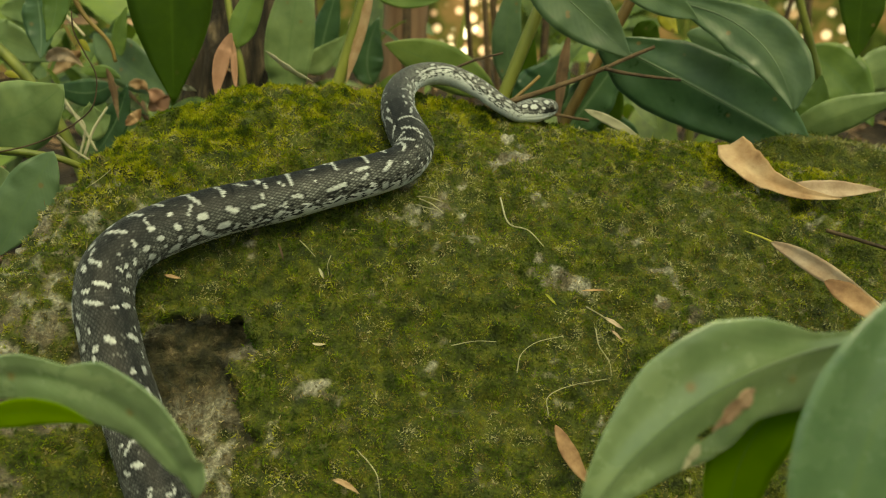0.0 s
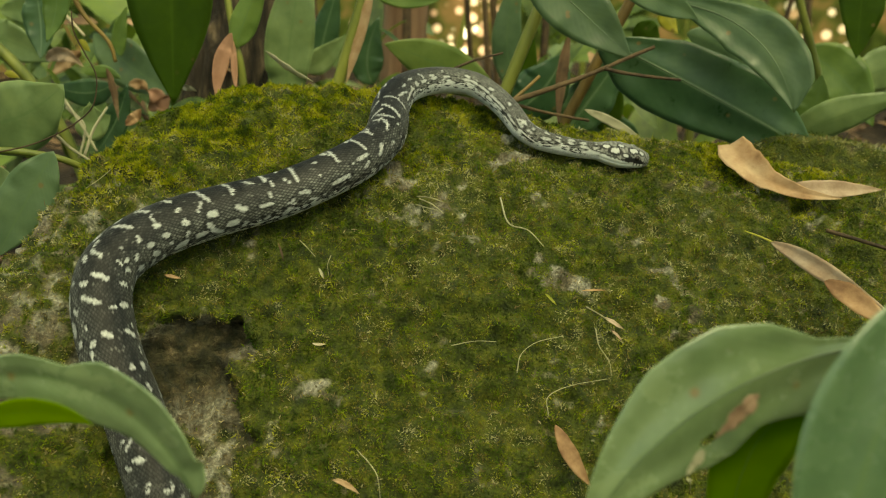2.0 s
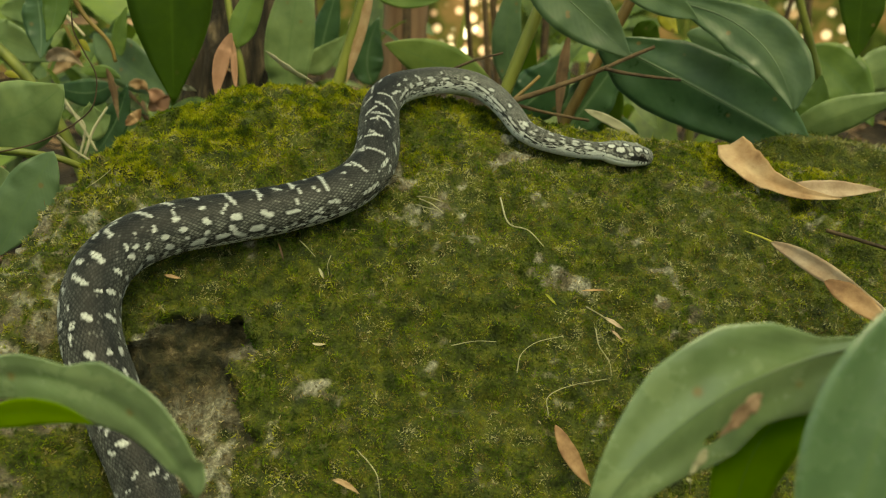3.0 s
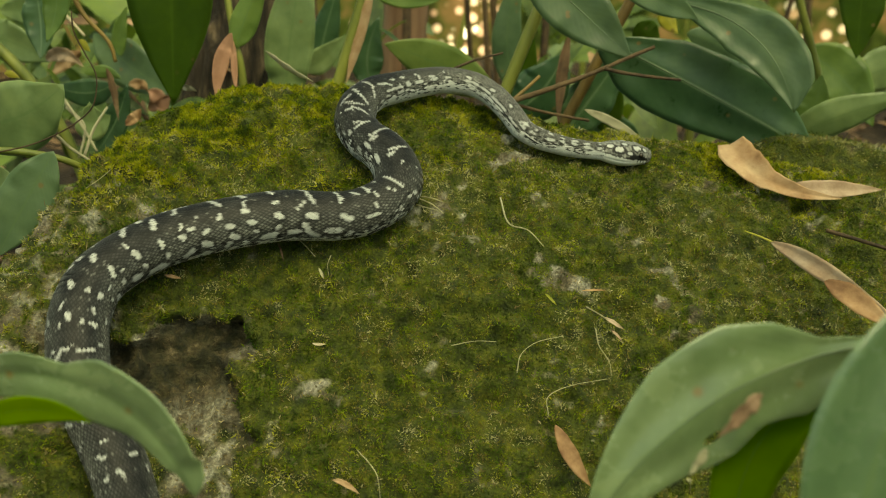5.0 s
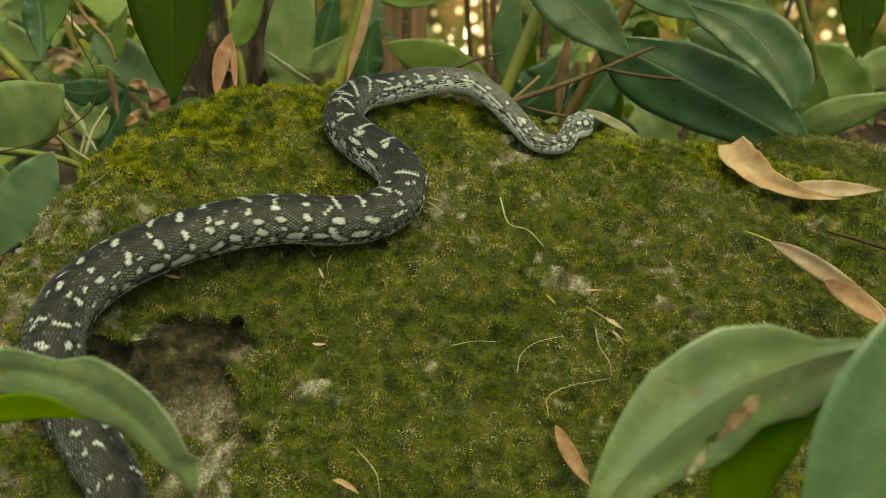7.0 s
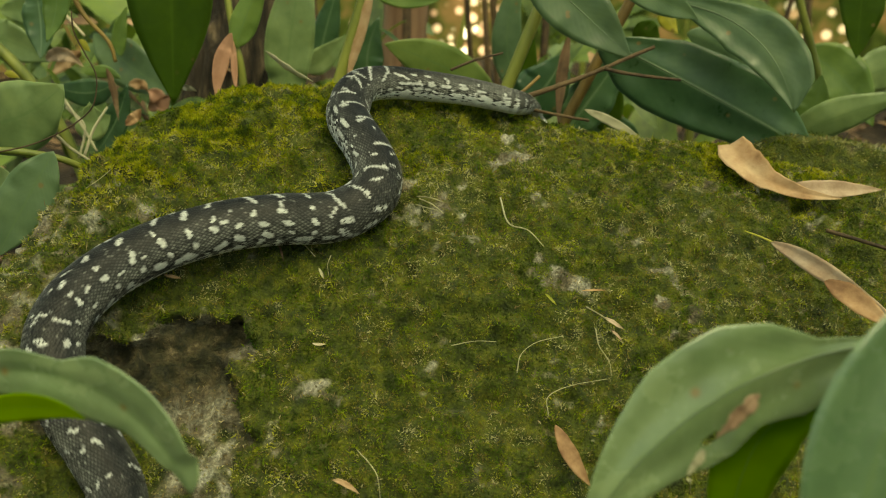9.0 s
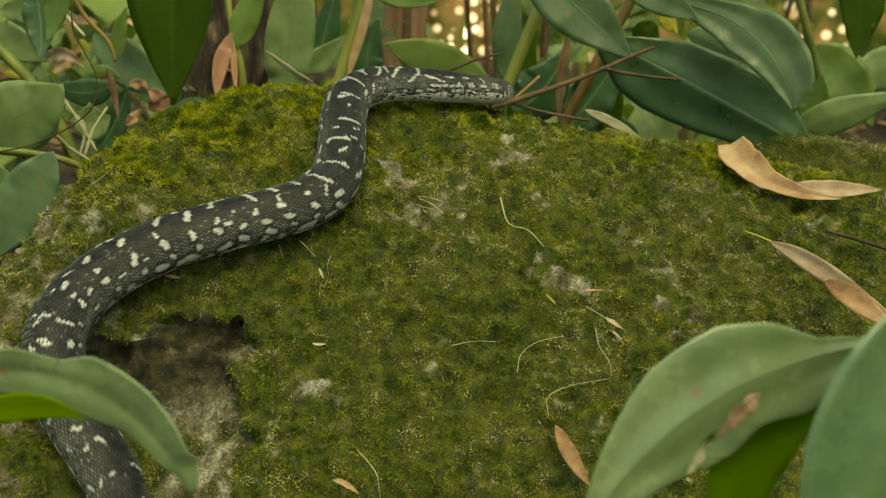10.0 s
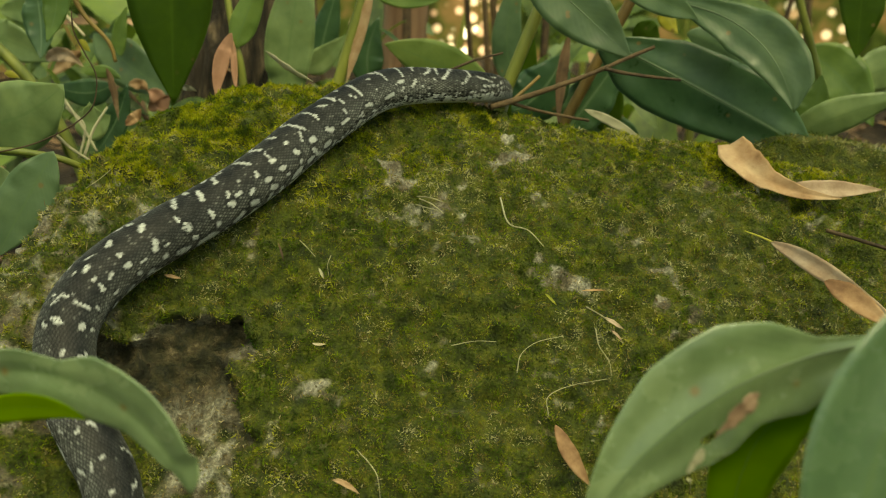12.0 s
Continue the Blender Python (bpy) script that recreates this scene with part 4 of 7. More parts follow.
# ---- leaves before the boulder ----
def front_plants():
    a = thing("ginger_plant", "broad green ginger leaf arching over the snake", "plant")
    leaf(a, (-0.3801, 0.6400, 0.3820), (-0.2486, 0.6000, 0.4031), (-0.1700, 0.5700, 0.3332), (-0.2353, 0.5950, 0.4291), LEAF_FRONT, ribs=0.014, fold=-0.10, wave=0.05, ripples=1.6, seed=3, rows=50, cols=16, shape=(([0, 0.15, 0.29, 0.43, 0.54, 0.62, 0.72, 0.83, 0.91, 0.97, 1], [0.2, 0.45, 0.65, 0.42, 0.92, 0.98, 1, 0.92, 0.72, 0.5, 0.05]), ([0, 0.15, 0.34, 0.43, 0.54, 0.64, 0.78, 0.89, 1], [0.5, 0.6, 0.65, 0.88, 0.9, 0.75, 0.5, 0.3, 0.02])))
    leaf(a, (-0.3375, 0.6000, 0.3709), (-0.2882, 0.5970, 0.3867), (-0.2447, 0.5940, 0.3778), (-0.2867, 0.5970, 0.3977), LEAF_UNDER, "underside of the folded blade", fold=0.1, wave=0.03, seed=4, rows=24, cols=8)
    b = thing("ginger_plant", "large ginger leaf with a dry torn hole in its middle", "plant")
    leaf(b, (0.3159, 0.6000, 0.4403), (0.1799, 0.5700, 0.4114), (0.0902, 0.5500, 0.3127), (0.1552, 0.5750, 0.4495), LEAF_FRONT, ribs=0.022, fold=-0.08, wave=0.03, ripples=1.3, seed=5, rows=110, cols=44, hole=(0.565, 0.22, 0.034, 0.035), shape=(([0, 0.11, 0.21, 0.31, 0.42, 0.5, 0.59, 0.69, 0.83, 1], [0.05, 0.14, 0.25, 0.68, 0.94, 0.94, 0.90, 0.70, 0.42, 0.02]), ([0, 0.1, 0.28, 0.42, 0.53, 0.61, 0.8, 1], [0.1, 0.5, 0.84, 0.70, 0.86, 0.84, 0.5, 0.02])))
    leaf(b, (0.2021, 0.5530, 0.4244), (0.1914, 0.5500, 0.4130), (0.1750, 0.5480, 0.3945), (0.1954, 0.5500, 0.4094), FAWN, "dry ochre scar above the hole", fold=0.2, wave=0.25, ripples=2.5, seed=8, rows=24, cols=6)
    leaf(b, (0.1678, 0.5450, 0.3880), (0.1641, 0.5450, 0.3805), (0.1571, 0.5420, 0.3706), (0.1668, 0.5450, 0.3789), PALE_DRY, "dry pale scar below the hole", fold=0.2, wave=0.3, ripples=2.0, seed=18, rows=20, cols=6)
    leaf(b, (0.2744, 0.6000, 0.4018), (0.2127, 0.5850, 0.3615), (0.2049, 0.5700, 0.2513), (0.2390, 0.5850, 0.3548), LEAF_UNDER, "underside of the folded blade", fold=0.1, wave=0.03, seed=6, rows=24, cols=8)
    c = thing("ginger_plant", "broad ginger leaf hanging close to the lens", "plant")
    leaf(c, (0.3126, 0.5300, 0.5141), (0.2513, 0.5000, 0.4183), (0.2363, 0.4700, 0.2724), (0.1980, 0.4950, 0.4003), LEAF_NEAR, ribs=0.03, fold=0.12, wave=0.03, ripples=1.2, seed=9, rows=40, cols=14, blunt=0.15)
    part("stem", tube([(0.2806, 0.4850, 0.5616), (0.2632, 0.4750, 0.5270), (0.2468, 0.4650, 0.4856)], 0.003, 0.002), STEM, c)
    return a, b, c


front_left, front_right, front_near = front_plants()


# ---- growth behind the boulder ----
def stick(name, pts, r0, r1, material, label, category, parent=None, sides=8, rough=0.1, seed=1, ridges=0.0):
    ob = part(name, tube(pts, r0, r1, sides, rough, 16 if ridges else 8, seed, ridges), material, parent)
    return ob if parent else tagged(ob, label, category)


def back_plants():
    # trees
    stick("tree_trunk", [(-0.6019, 2.1000, -0.0506), (-0.4783, 2.1000, 0.3857), (-0.4252, 2.1200, 0.5777), (-0.3693, 2.1500, 0.9178)], 0.088, 0.078, BARK, "dark rough-barked tree trunk behind the boulder", "tree", sides=44, rough=0.012, ridges=0.16)
    stick("tree_trunk", [(-0.1221, 2.6000, -0.0417), (-0.1108, 2.6000, 0.3262), (-0.0989, 2.6000, 0.5500), (-0.0882, 2.6000, 0.9634)], 0.062, 0.055, BARK_RED, "slender reddish-brown tree trunk among the leaves", "tree", sides=32, rough=0.01, seed=2, ridges=0.10)
    # the hanging dark leaf and its neighbours
    a = thing("ginger_plant", "ginger plant with a dark drooping leaf beside a trunk", "plant")
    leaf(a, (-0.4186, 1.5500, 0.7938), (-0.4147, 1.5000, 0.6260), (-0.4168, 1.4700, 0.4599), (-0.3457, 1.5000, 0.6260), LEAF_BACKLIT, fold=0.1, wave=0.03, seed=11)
    leaf(a, (-0.2995, 1.8000, 0.3985), (-0.2820, 1.8000, 0.5352), (-0.2454, 1.8200, 0.7144), (-0.3265, 1.8000, 0.5454), LEAF_PALE, seed=12)
    part("stem", tube([(-0.3233, 1.5000, 0.0508), (-0.3123, 1.4800, 0.2873), (-0.3060, 1.4600, 0.4901), (-0.3144, 1.4600, 0.5580), (-0.3277, 1.4700, 0.6639)], 0.008, 0.005), STEM, a)
    leaf(a, (-0.3105, 1.4500, 0.5465), (-0.2932, 1.4500, 0.5919), (-0.2555, 1.4500, 0.6644), (-0.3118, 1.4500, 0.6017), LEAF, seed=13, fold=0.3)
    leaf(a, (-0.3136, 1.4400, 0.5698), (-0.3329, 1.4400, 0.5225), (-0.3413, 1.4300, 0.4707), (-0.3213, 1.4400, 0.5200), DRY_PINK, "pinkish withered sheath", seed=14, fold=0.3)
    leaf(a, (-0.3126, 1.4400, 0.5599), (-0.3129, 1.4400, 0.5183), (-0.3107, 1.4300, 0.4818), (-0.3078, 1.4400, 0.5183), DRY_PINK, "pinkish withered strip", seed=114, fold=0.3)
    # beside the boulder
    b = thing("ginger_plant", "grey-green ginger plant at the boulder's side", "plant")
    leaf(b, (-0.6803, 1.2700, 0.4682), (-0.5797, 1.2500, 0.4718), (-0.4934, 1.2400, 0.5217), (-0.5676, 1.2500, 0.4237), LEAF_PALE, seed=15, blunt=0.35, fold=0.08)
    leaf(b, (-0.4837, 1.1600, 0.4508), (-0.5188, 1.1500, 0.3940), (-0.5640, 1.1400, 0.3191), (-0.4893, 1.1500, 0.3756), LEAF_SHADE, seed=16, fold=0.05, blunt=0.2)
    leaf(b, (-0.6227, 1.2000, 0.4259), (-0.5924, 1.2000, 0.3845), (-0.5796, 1.2000, 0.3188), (-0.5576, 1.2000, 0.3958), LEAF_PALE, seed=116)
    part("stem", tube([(-0.7495, 1.5000, 0.5966), (-0.6885, 1.5000, 0.5386), (-0.6404, 1.5000, 0.4773), (-0.5939, 1.5000, 0.3759), (-0.5665, 1.5000, 0.2136), (-0.5698, 1.5000, 0.0085)], 0.009, 0.009), STEM, b)
    part("stem", tube([(-0.5867, 1.1500, 0.4572), (-0.5174, 1.1800, 0.4436), (-0.4734, 1.2000, 0.4244), (-0.4401, 1.2500, 0.3753)], 0.005, 0.004), STEM, b)
    leaf(b, (-0.6490, 1.8000, 0.5352), (-0.5851, 1.7800, 0.4837), (-0.4980, 1.7500, 0.4298), (-0.6186, 1.7800, 0.4546), LEAF_SHADE, seed=17, blunt=0.2)
    leaf(b, (-0.7055, 1.7000, 0.6302), (-0.7025, 1.7000, 0.5637), (-0.7025, 1.6800, 0.5027), (-0.6729, 1.7000, 0.5637), LEAF_DARK, seed=18)
    leaf(b, (-0.8640, 1.8000, 0.5352), (-0.8032, 1.8000, 0.5197), (-0.7261, 1.7800, 0.4858), (-0.8086, 1.8000, 0.4813), LEAF_PALE, seed=19)
    leaf(b, (-0.5313, 1.3500, 0.6595), (-0.5331, 1.3500, 0.6145), (-0.5494, 1.3400, 0.5658), (-0.5134, 1.3500, 0.6161), LEAF, seed=117)
    leaf(b, (-0.5823, 1.5000, 0.4352), (-0.5564, 1.5000, 0.4262), (-0.5284, 1.5000, 0.4352), (-0.5618, 1.5000, 0.3943), LEAF_PALE, seed=118)
    leaf(b, (-0.5637, 1.5000, 0.5541), (-0.5577, 1.5000, 0.5455), (-0.5484, 1.5000, 0.5351), (-0.5521, 1.5000, 0.5489), LEAF_YELLOW, "small yellow leaf", seed=141)
    leaf(b, (-0.7325, 1.6000, 0.4888), (-0.7214, 1.6000, 0.4869), (-0.7090, 1.6000, 0.4813), (-0.7197, 1.6000, 0.4925), LEAF_YELLOW, "small yellow leaf", seed=142)
    leaf(b, (-0.7218, 1.7500, 0.4914), (-0.6895, 1.7500, 0.5036), (-0.6552, 1.7500, 0.4812), (-0.6851, 1.7500, 0.4894), FAWN, "withered brown leaf", seed=143, fold=0.5, wave=0.2)
    leaf(b, (-0.5615, 1.6000, 0.4981), (-0.5543, 1.6000, 0.4605), (-0.5503, 1.6000, 0.4080), (-0.5484, 1.6000, 0.4624), DRY_FAR, "withered brown leaf", seed=144, fold=0.4, wave=0.2)
    leaf(b, (-0.6051, 1.7500, 0.4484), (-0.6587, 1.7500, 0.4329), (-0.7191, 1.7500, 0.4484), (-0.6618, 1.7500, 0.4069), LEAF_DARK, seed=145, fold=0.05)
    leaf(b, (-0.5842, 1.7500, 0.4995), (-0.5831, 1.7500, 0.5398), (-0.5647, 1.7500, 0.5892), (-0.5690, 1.7500, 0.5378), LEAF, seed=146)
    leaf(b, (-0.6358, 1.7000, 0.4756), (-0.6005, 1.7000, 0.4776), (-0.5717, 1.7000, 0.4656), (-0.6002, 1.7000, 0.4895), LEAF, seed=147)
    part("stem", tube([(-0.5702, 1.5000, 0.6301), (-0.5508, 1.5000, 0.5899), (-0.5186, 1.5000, 0.5506), (-0.5105, 1.5000, 0.5195)], 0.004, 0.003, 6, 0.1, 6, 4), STEM_BROWN, b, "thin brown stem")
    part("stem", tube([(-0.6237, 1.6000, 0.5897), (-0.6092, 1.6000, 0.5717), (-0.5913, 1.6000, 0.5498)], 0.003, 0.0025, 6, 0.1, 6, 5), STRAW, b, "pale dry stem")
    leaf(b, (-0.9068, 2.0000, 0.5622), (-0.8374, 2.0000, 0.5622), (-0.7462, 2.0000, 0.5509), (-0.8354, 2.0000, 0.5339), LEAF_PALE, seed=119)
    leaf(b, (-0.6319, 1.7000, 0.3327), (-0.5898, 1.7000, 0.3897), (-0.5627, 1.7000, 0.4556), (-0.5674, 1.7000, 0.3794), LEAF_DARK, seed=120)
    for q, (p0, p1, p2) in enumerate((((-0.5589, 1.4000, 0.4772), (-0.5325, 1.3800, 0.4481), (-0.5037, 1.3600, 0.4078)), ((-0.5353, 1.3000, 0.4430), (-0.5179, 1.3000, 0.4255), (-0.4849, 1.2800, 0.4116)), ((-0.5641, 1.4200, 0.4621), (-0.5329, 1.4000, 0.4360), (-0.5390, 1.3800, 0.3933)), ((-0.4994, 1.3000, 0.4151), (-0.4910, 1.3200, 0.4471), (-0.4748, 1.3400, 0.4755)))):
        part("dry_stalk", tube([p0, p1, p2], 0.0026, 0.0018, 6, 0.1, 6, q), PALE_DRY, b, "dry straw-coloured stalk")
    # middle
    c = thing("ginger_plant", "ginger plant with yellow-green stems behind the boulder", "plant")
    part("stem", tube([(-0.3113, 1.6000, 0.0520), (-0.2399, 1.6000, 0.2742), (-0.1762, 1.6000, 0.4700), (-0.1451, 1.6000, 0.5626), (-0.1131, 1.6000, 0.6607)], 0.011, 0.010), STEM, c)
    leaf(c, (-0.1110, 1.5900, 0.6435), (-0.1371, 1.5900, 0.5544), (-0.1619, 1.5900, 0.4714), (-0.1269, 1.5900, 0.5526), DRY, "dry brown sheath", seed=20, fold=0.3)
    leaf(c, (0.0970, 1.7000, 0.4355), (-0.0088, 1.6600, 0.4964), (-0.0985, 1.6200, 0.5350), (0.0058, 1.6600, 0.5328), LEAF_OLIVE, seed=21, fold=0.05)
    leaf(c, (-0.3407, 1.9000, 0.4492), (-0.3029, 1.9000, 0.4878), (-0.2809, 1.9000, 0.5314), (-0.2946, 1.9000, 0.4769), LEAF_YELLOW, "yellow leaf", seed=121)
    leaf(c, (-0.1486, 1.8000, 0.6261), (-0.0767, 1.8000, 0.5981), (-0.0041, 1.8000, 0.5961), (-0.0770, 1.8000, 0.5810), LEAF, seed=122)
    leaf(c, (-0.2643, 2.0000, 0.4360), (-0.2435, 2.0000, 0.5169), (-0.2109, 2.0000, 0.6179), (-0.2724, 2.0000, 0.5226), LEAF_DARK, seed=123)
    leaf(c, (-0.2802, 1.9500, 0.4540), (-0.2451, 1.9500, 0.4710), (-0.1920, 1.9500, 0.5214), (-0.2404, 1.9500, 0.4426), LEAF_PALE, seed=124)
    leaf(c, (-0.1468, 2.0000, 0.4125), (-0.1572, 2.0000, 0.4709), (-0.1298, 2.0000, 0.5509), (-0.1220, 2.0000, 0.4709), LEAF_DARK, seed=125)
    part("stem", tube([(-0.2802, 1.9000, 0.0336), (-0.2788, 1.9000, 0.2541), (-0.2780, 1.9000, 0.4492), (-0.2795, 1.9000, 0.5368), (-0.2707, 1.9000, 0.6325)], 0.006, 0.005), STEM, c)
    d = thing("ginger_plant", "stout olive-stemmed ginger plant with long leaves", "plant")
    part("stem", tube([(-0.0526, 1.5500, 0.0722), (0.0267, 1.5500, 0.2757), (0.1003, 1.5500, 0.4634), (0.1381, 1.5500, 0.5607), (0.1788, 1.5600, 0.6617)], 0.011, 0.010), STEM, d)
    leaf(d, (0.1594, 1.9000, 0.3987), (0.1253, 1.9000, 0.5152), (0.1582, 1.9000, 0.6533), (0.0952, 1.9000, 0.5260), LEAF_SHADE, seed=22)
    leaf(d, (0.1159, 1.5000, 0.6795), (0.2017, 1.4800, 0.6047), (0.2844, 1.4500, 0.5305), (0.2342, 1.4800, 0.6376), LEAF_MID, seed=23)
    leaf(d, (0.1301, 1.8000, 0.3877), (0.1879, 1.8000, 0.4306), (0.2277, 1.8000, 0.5042), (0.1548, 1.8000, 0.4729), LEAF_DARK, seed=126)
    leaf(d, (0.2114, 1.6200, 0.5517), (0.1976, 1.6000, 0.4794), (0.1935, 1.5800, 0.4021), (0.2072, 1.6000, 0.4775), DRY_FAR, "pale dry hanging strip", seed=127, fold=0.5, wave=0.15)
    leaf(d, (0.2533, 1.9500, 0.3204), (0.3027, 1.9500, 0.3908), (0.3720, 1.9500, 0.4935), (0.3469, 1.9500, 0.3675), LEAF_DARK, seed=132)
    leaf(d, (0.3504, 2.0000, 0.3046), (0.3399, 2.0000, 0.3888), (0.3174, 2.0000, 0.4825), (0.3776, 2.0000, 0.3948), LEAF_BACKLIT, seed=133)
    leaf(d, (0.4278, 2.0500, 0.2822), (0.3643, 2.0500, 0.3134), (0.2646, 2.0500, 0.3443), (0.3687, 2.0500, 0.3443), LEAF_DARK, seed=134)
    leaf(d, (0.1319, 1.9000, 0.3589), (0.1586, 1.9000, 0.4269), (0.1782, 1.9000, 0.5260), (0.1867, 1.9000, 0.4269), LEAF_BACKLIT, seed=135)
    e = thing("ginger_plant", "brown-stemmed ginger plant with large dark leaves", "plant")
    part("stem", tube([(0.0280, 1.6200, 0.0439), (0.1242, 1.6200, 0.2379), (0.2141, 1.6200, 0.4141), (0.2797, 1.6200, 0.5443), (0.3381, 1.6200, 0.6602)], 0.010, 0.009), STEM_BROWN, e)
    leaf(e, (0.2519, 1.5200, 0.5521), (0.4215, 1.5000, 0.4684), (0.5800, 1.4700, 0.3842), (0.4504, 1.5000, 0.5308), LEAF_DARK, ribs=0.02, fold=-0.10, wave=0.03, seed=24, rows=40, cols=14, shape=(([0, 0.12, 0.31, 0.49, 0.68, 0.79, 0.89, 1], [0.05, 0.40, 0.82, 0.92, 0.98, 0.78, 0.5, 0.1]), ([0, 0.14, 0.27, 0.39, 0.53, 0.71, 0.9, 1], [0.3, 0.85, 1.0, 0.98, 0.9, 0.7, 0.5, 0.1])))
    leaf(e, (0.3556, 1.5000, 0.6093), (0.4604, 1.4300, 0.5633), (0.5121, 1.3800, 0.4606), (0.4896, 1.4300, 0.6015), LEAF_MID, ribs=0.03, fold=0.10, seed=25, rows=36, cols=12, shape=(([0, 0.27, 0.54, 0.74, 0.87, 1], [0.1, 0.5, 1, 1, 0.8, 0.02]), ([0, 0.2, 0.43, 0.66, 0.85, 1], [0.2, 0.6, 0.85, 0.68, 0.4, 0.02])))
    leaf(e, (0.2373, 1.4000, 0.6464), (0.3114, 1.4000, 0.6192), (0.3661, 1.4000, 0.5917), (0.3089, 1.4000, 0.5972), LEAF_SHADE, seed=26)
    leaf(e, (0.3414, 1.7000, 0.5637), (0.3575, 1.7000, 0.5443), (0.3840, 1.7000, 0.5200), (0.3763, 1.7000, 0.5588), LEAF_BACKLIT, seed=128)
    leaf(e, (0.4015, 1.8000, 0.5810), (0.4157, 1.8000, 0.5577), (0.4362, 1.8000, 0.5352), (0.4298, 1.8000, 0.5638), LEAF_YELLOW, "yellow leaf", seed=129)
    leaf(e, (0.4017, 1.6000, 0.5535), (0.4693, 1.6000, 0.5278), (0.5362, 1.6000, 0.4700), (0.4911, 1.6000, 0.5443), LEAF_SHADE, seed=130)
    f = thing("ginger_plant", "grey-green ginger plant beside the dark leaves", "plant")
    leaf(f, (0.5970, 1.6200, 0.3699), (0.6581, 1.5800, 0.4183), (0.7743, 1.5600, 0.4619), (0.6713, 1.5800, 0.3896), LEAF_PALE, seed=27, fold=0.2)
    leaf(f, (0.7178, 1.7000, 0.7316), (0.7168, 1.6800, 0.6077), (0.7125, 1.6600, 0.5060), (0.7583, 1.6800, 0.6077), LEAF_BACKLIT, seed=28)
    leaf(f, (0.7077, 1.9000, 0.4933), (0.7844, 1.8800, 0.4408), (0.8452, 1.8500, 0.3511), (0.7503, 1.8800, 0.4019), LEAF, seed=29)
    leaf(f, (0.9542, 1.9000, 0.4824), (0.8690, 1.9000, 0.4547), (0.7942, 1.9000, 0.4269), (0.8754, 1.9000, 0.4100), LEAF_PALE, seed=30)
    leaf(f, (0.6583, 1.7500, 0.3647), (0.6847, 1.7500, 0.4069), (0.6927, 1.7500, 0.4690), (0.6574, 1.7500, 0.4173), LEAF, seed=131)
    part("stem", tube([(0.8495, 1.8000, 0.0445), (0.7836, 1.8000, 0.2438), (0.7085, 1.8000, 0.4518), (0.6322, 1.8000, 0.6558)], 0.009, 0.007), STEM, f)


back_plants()


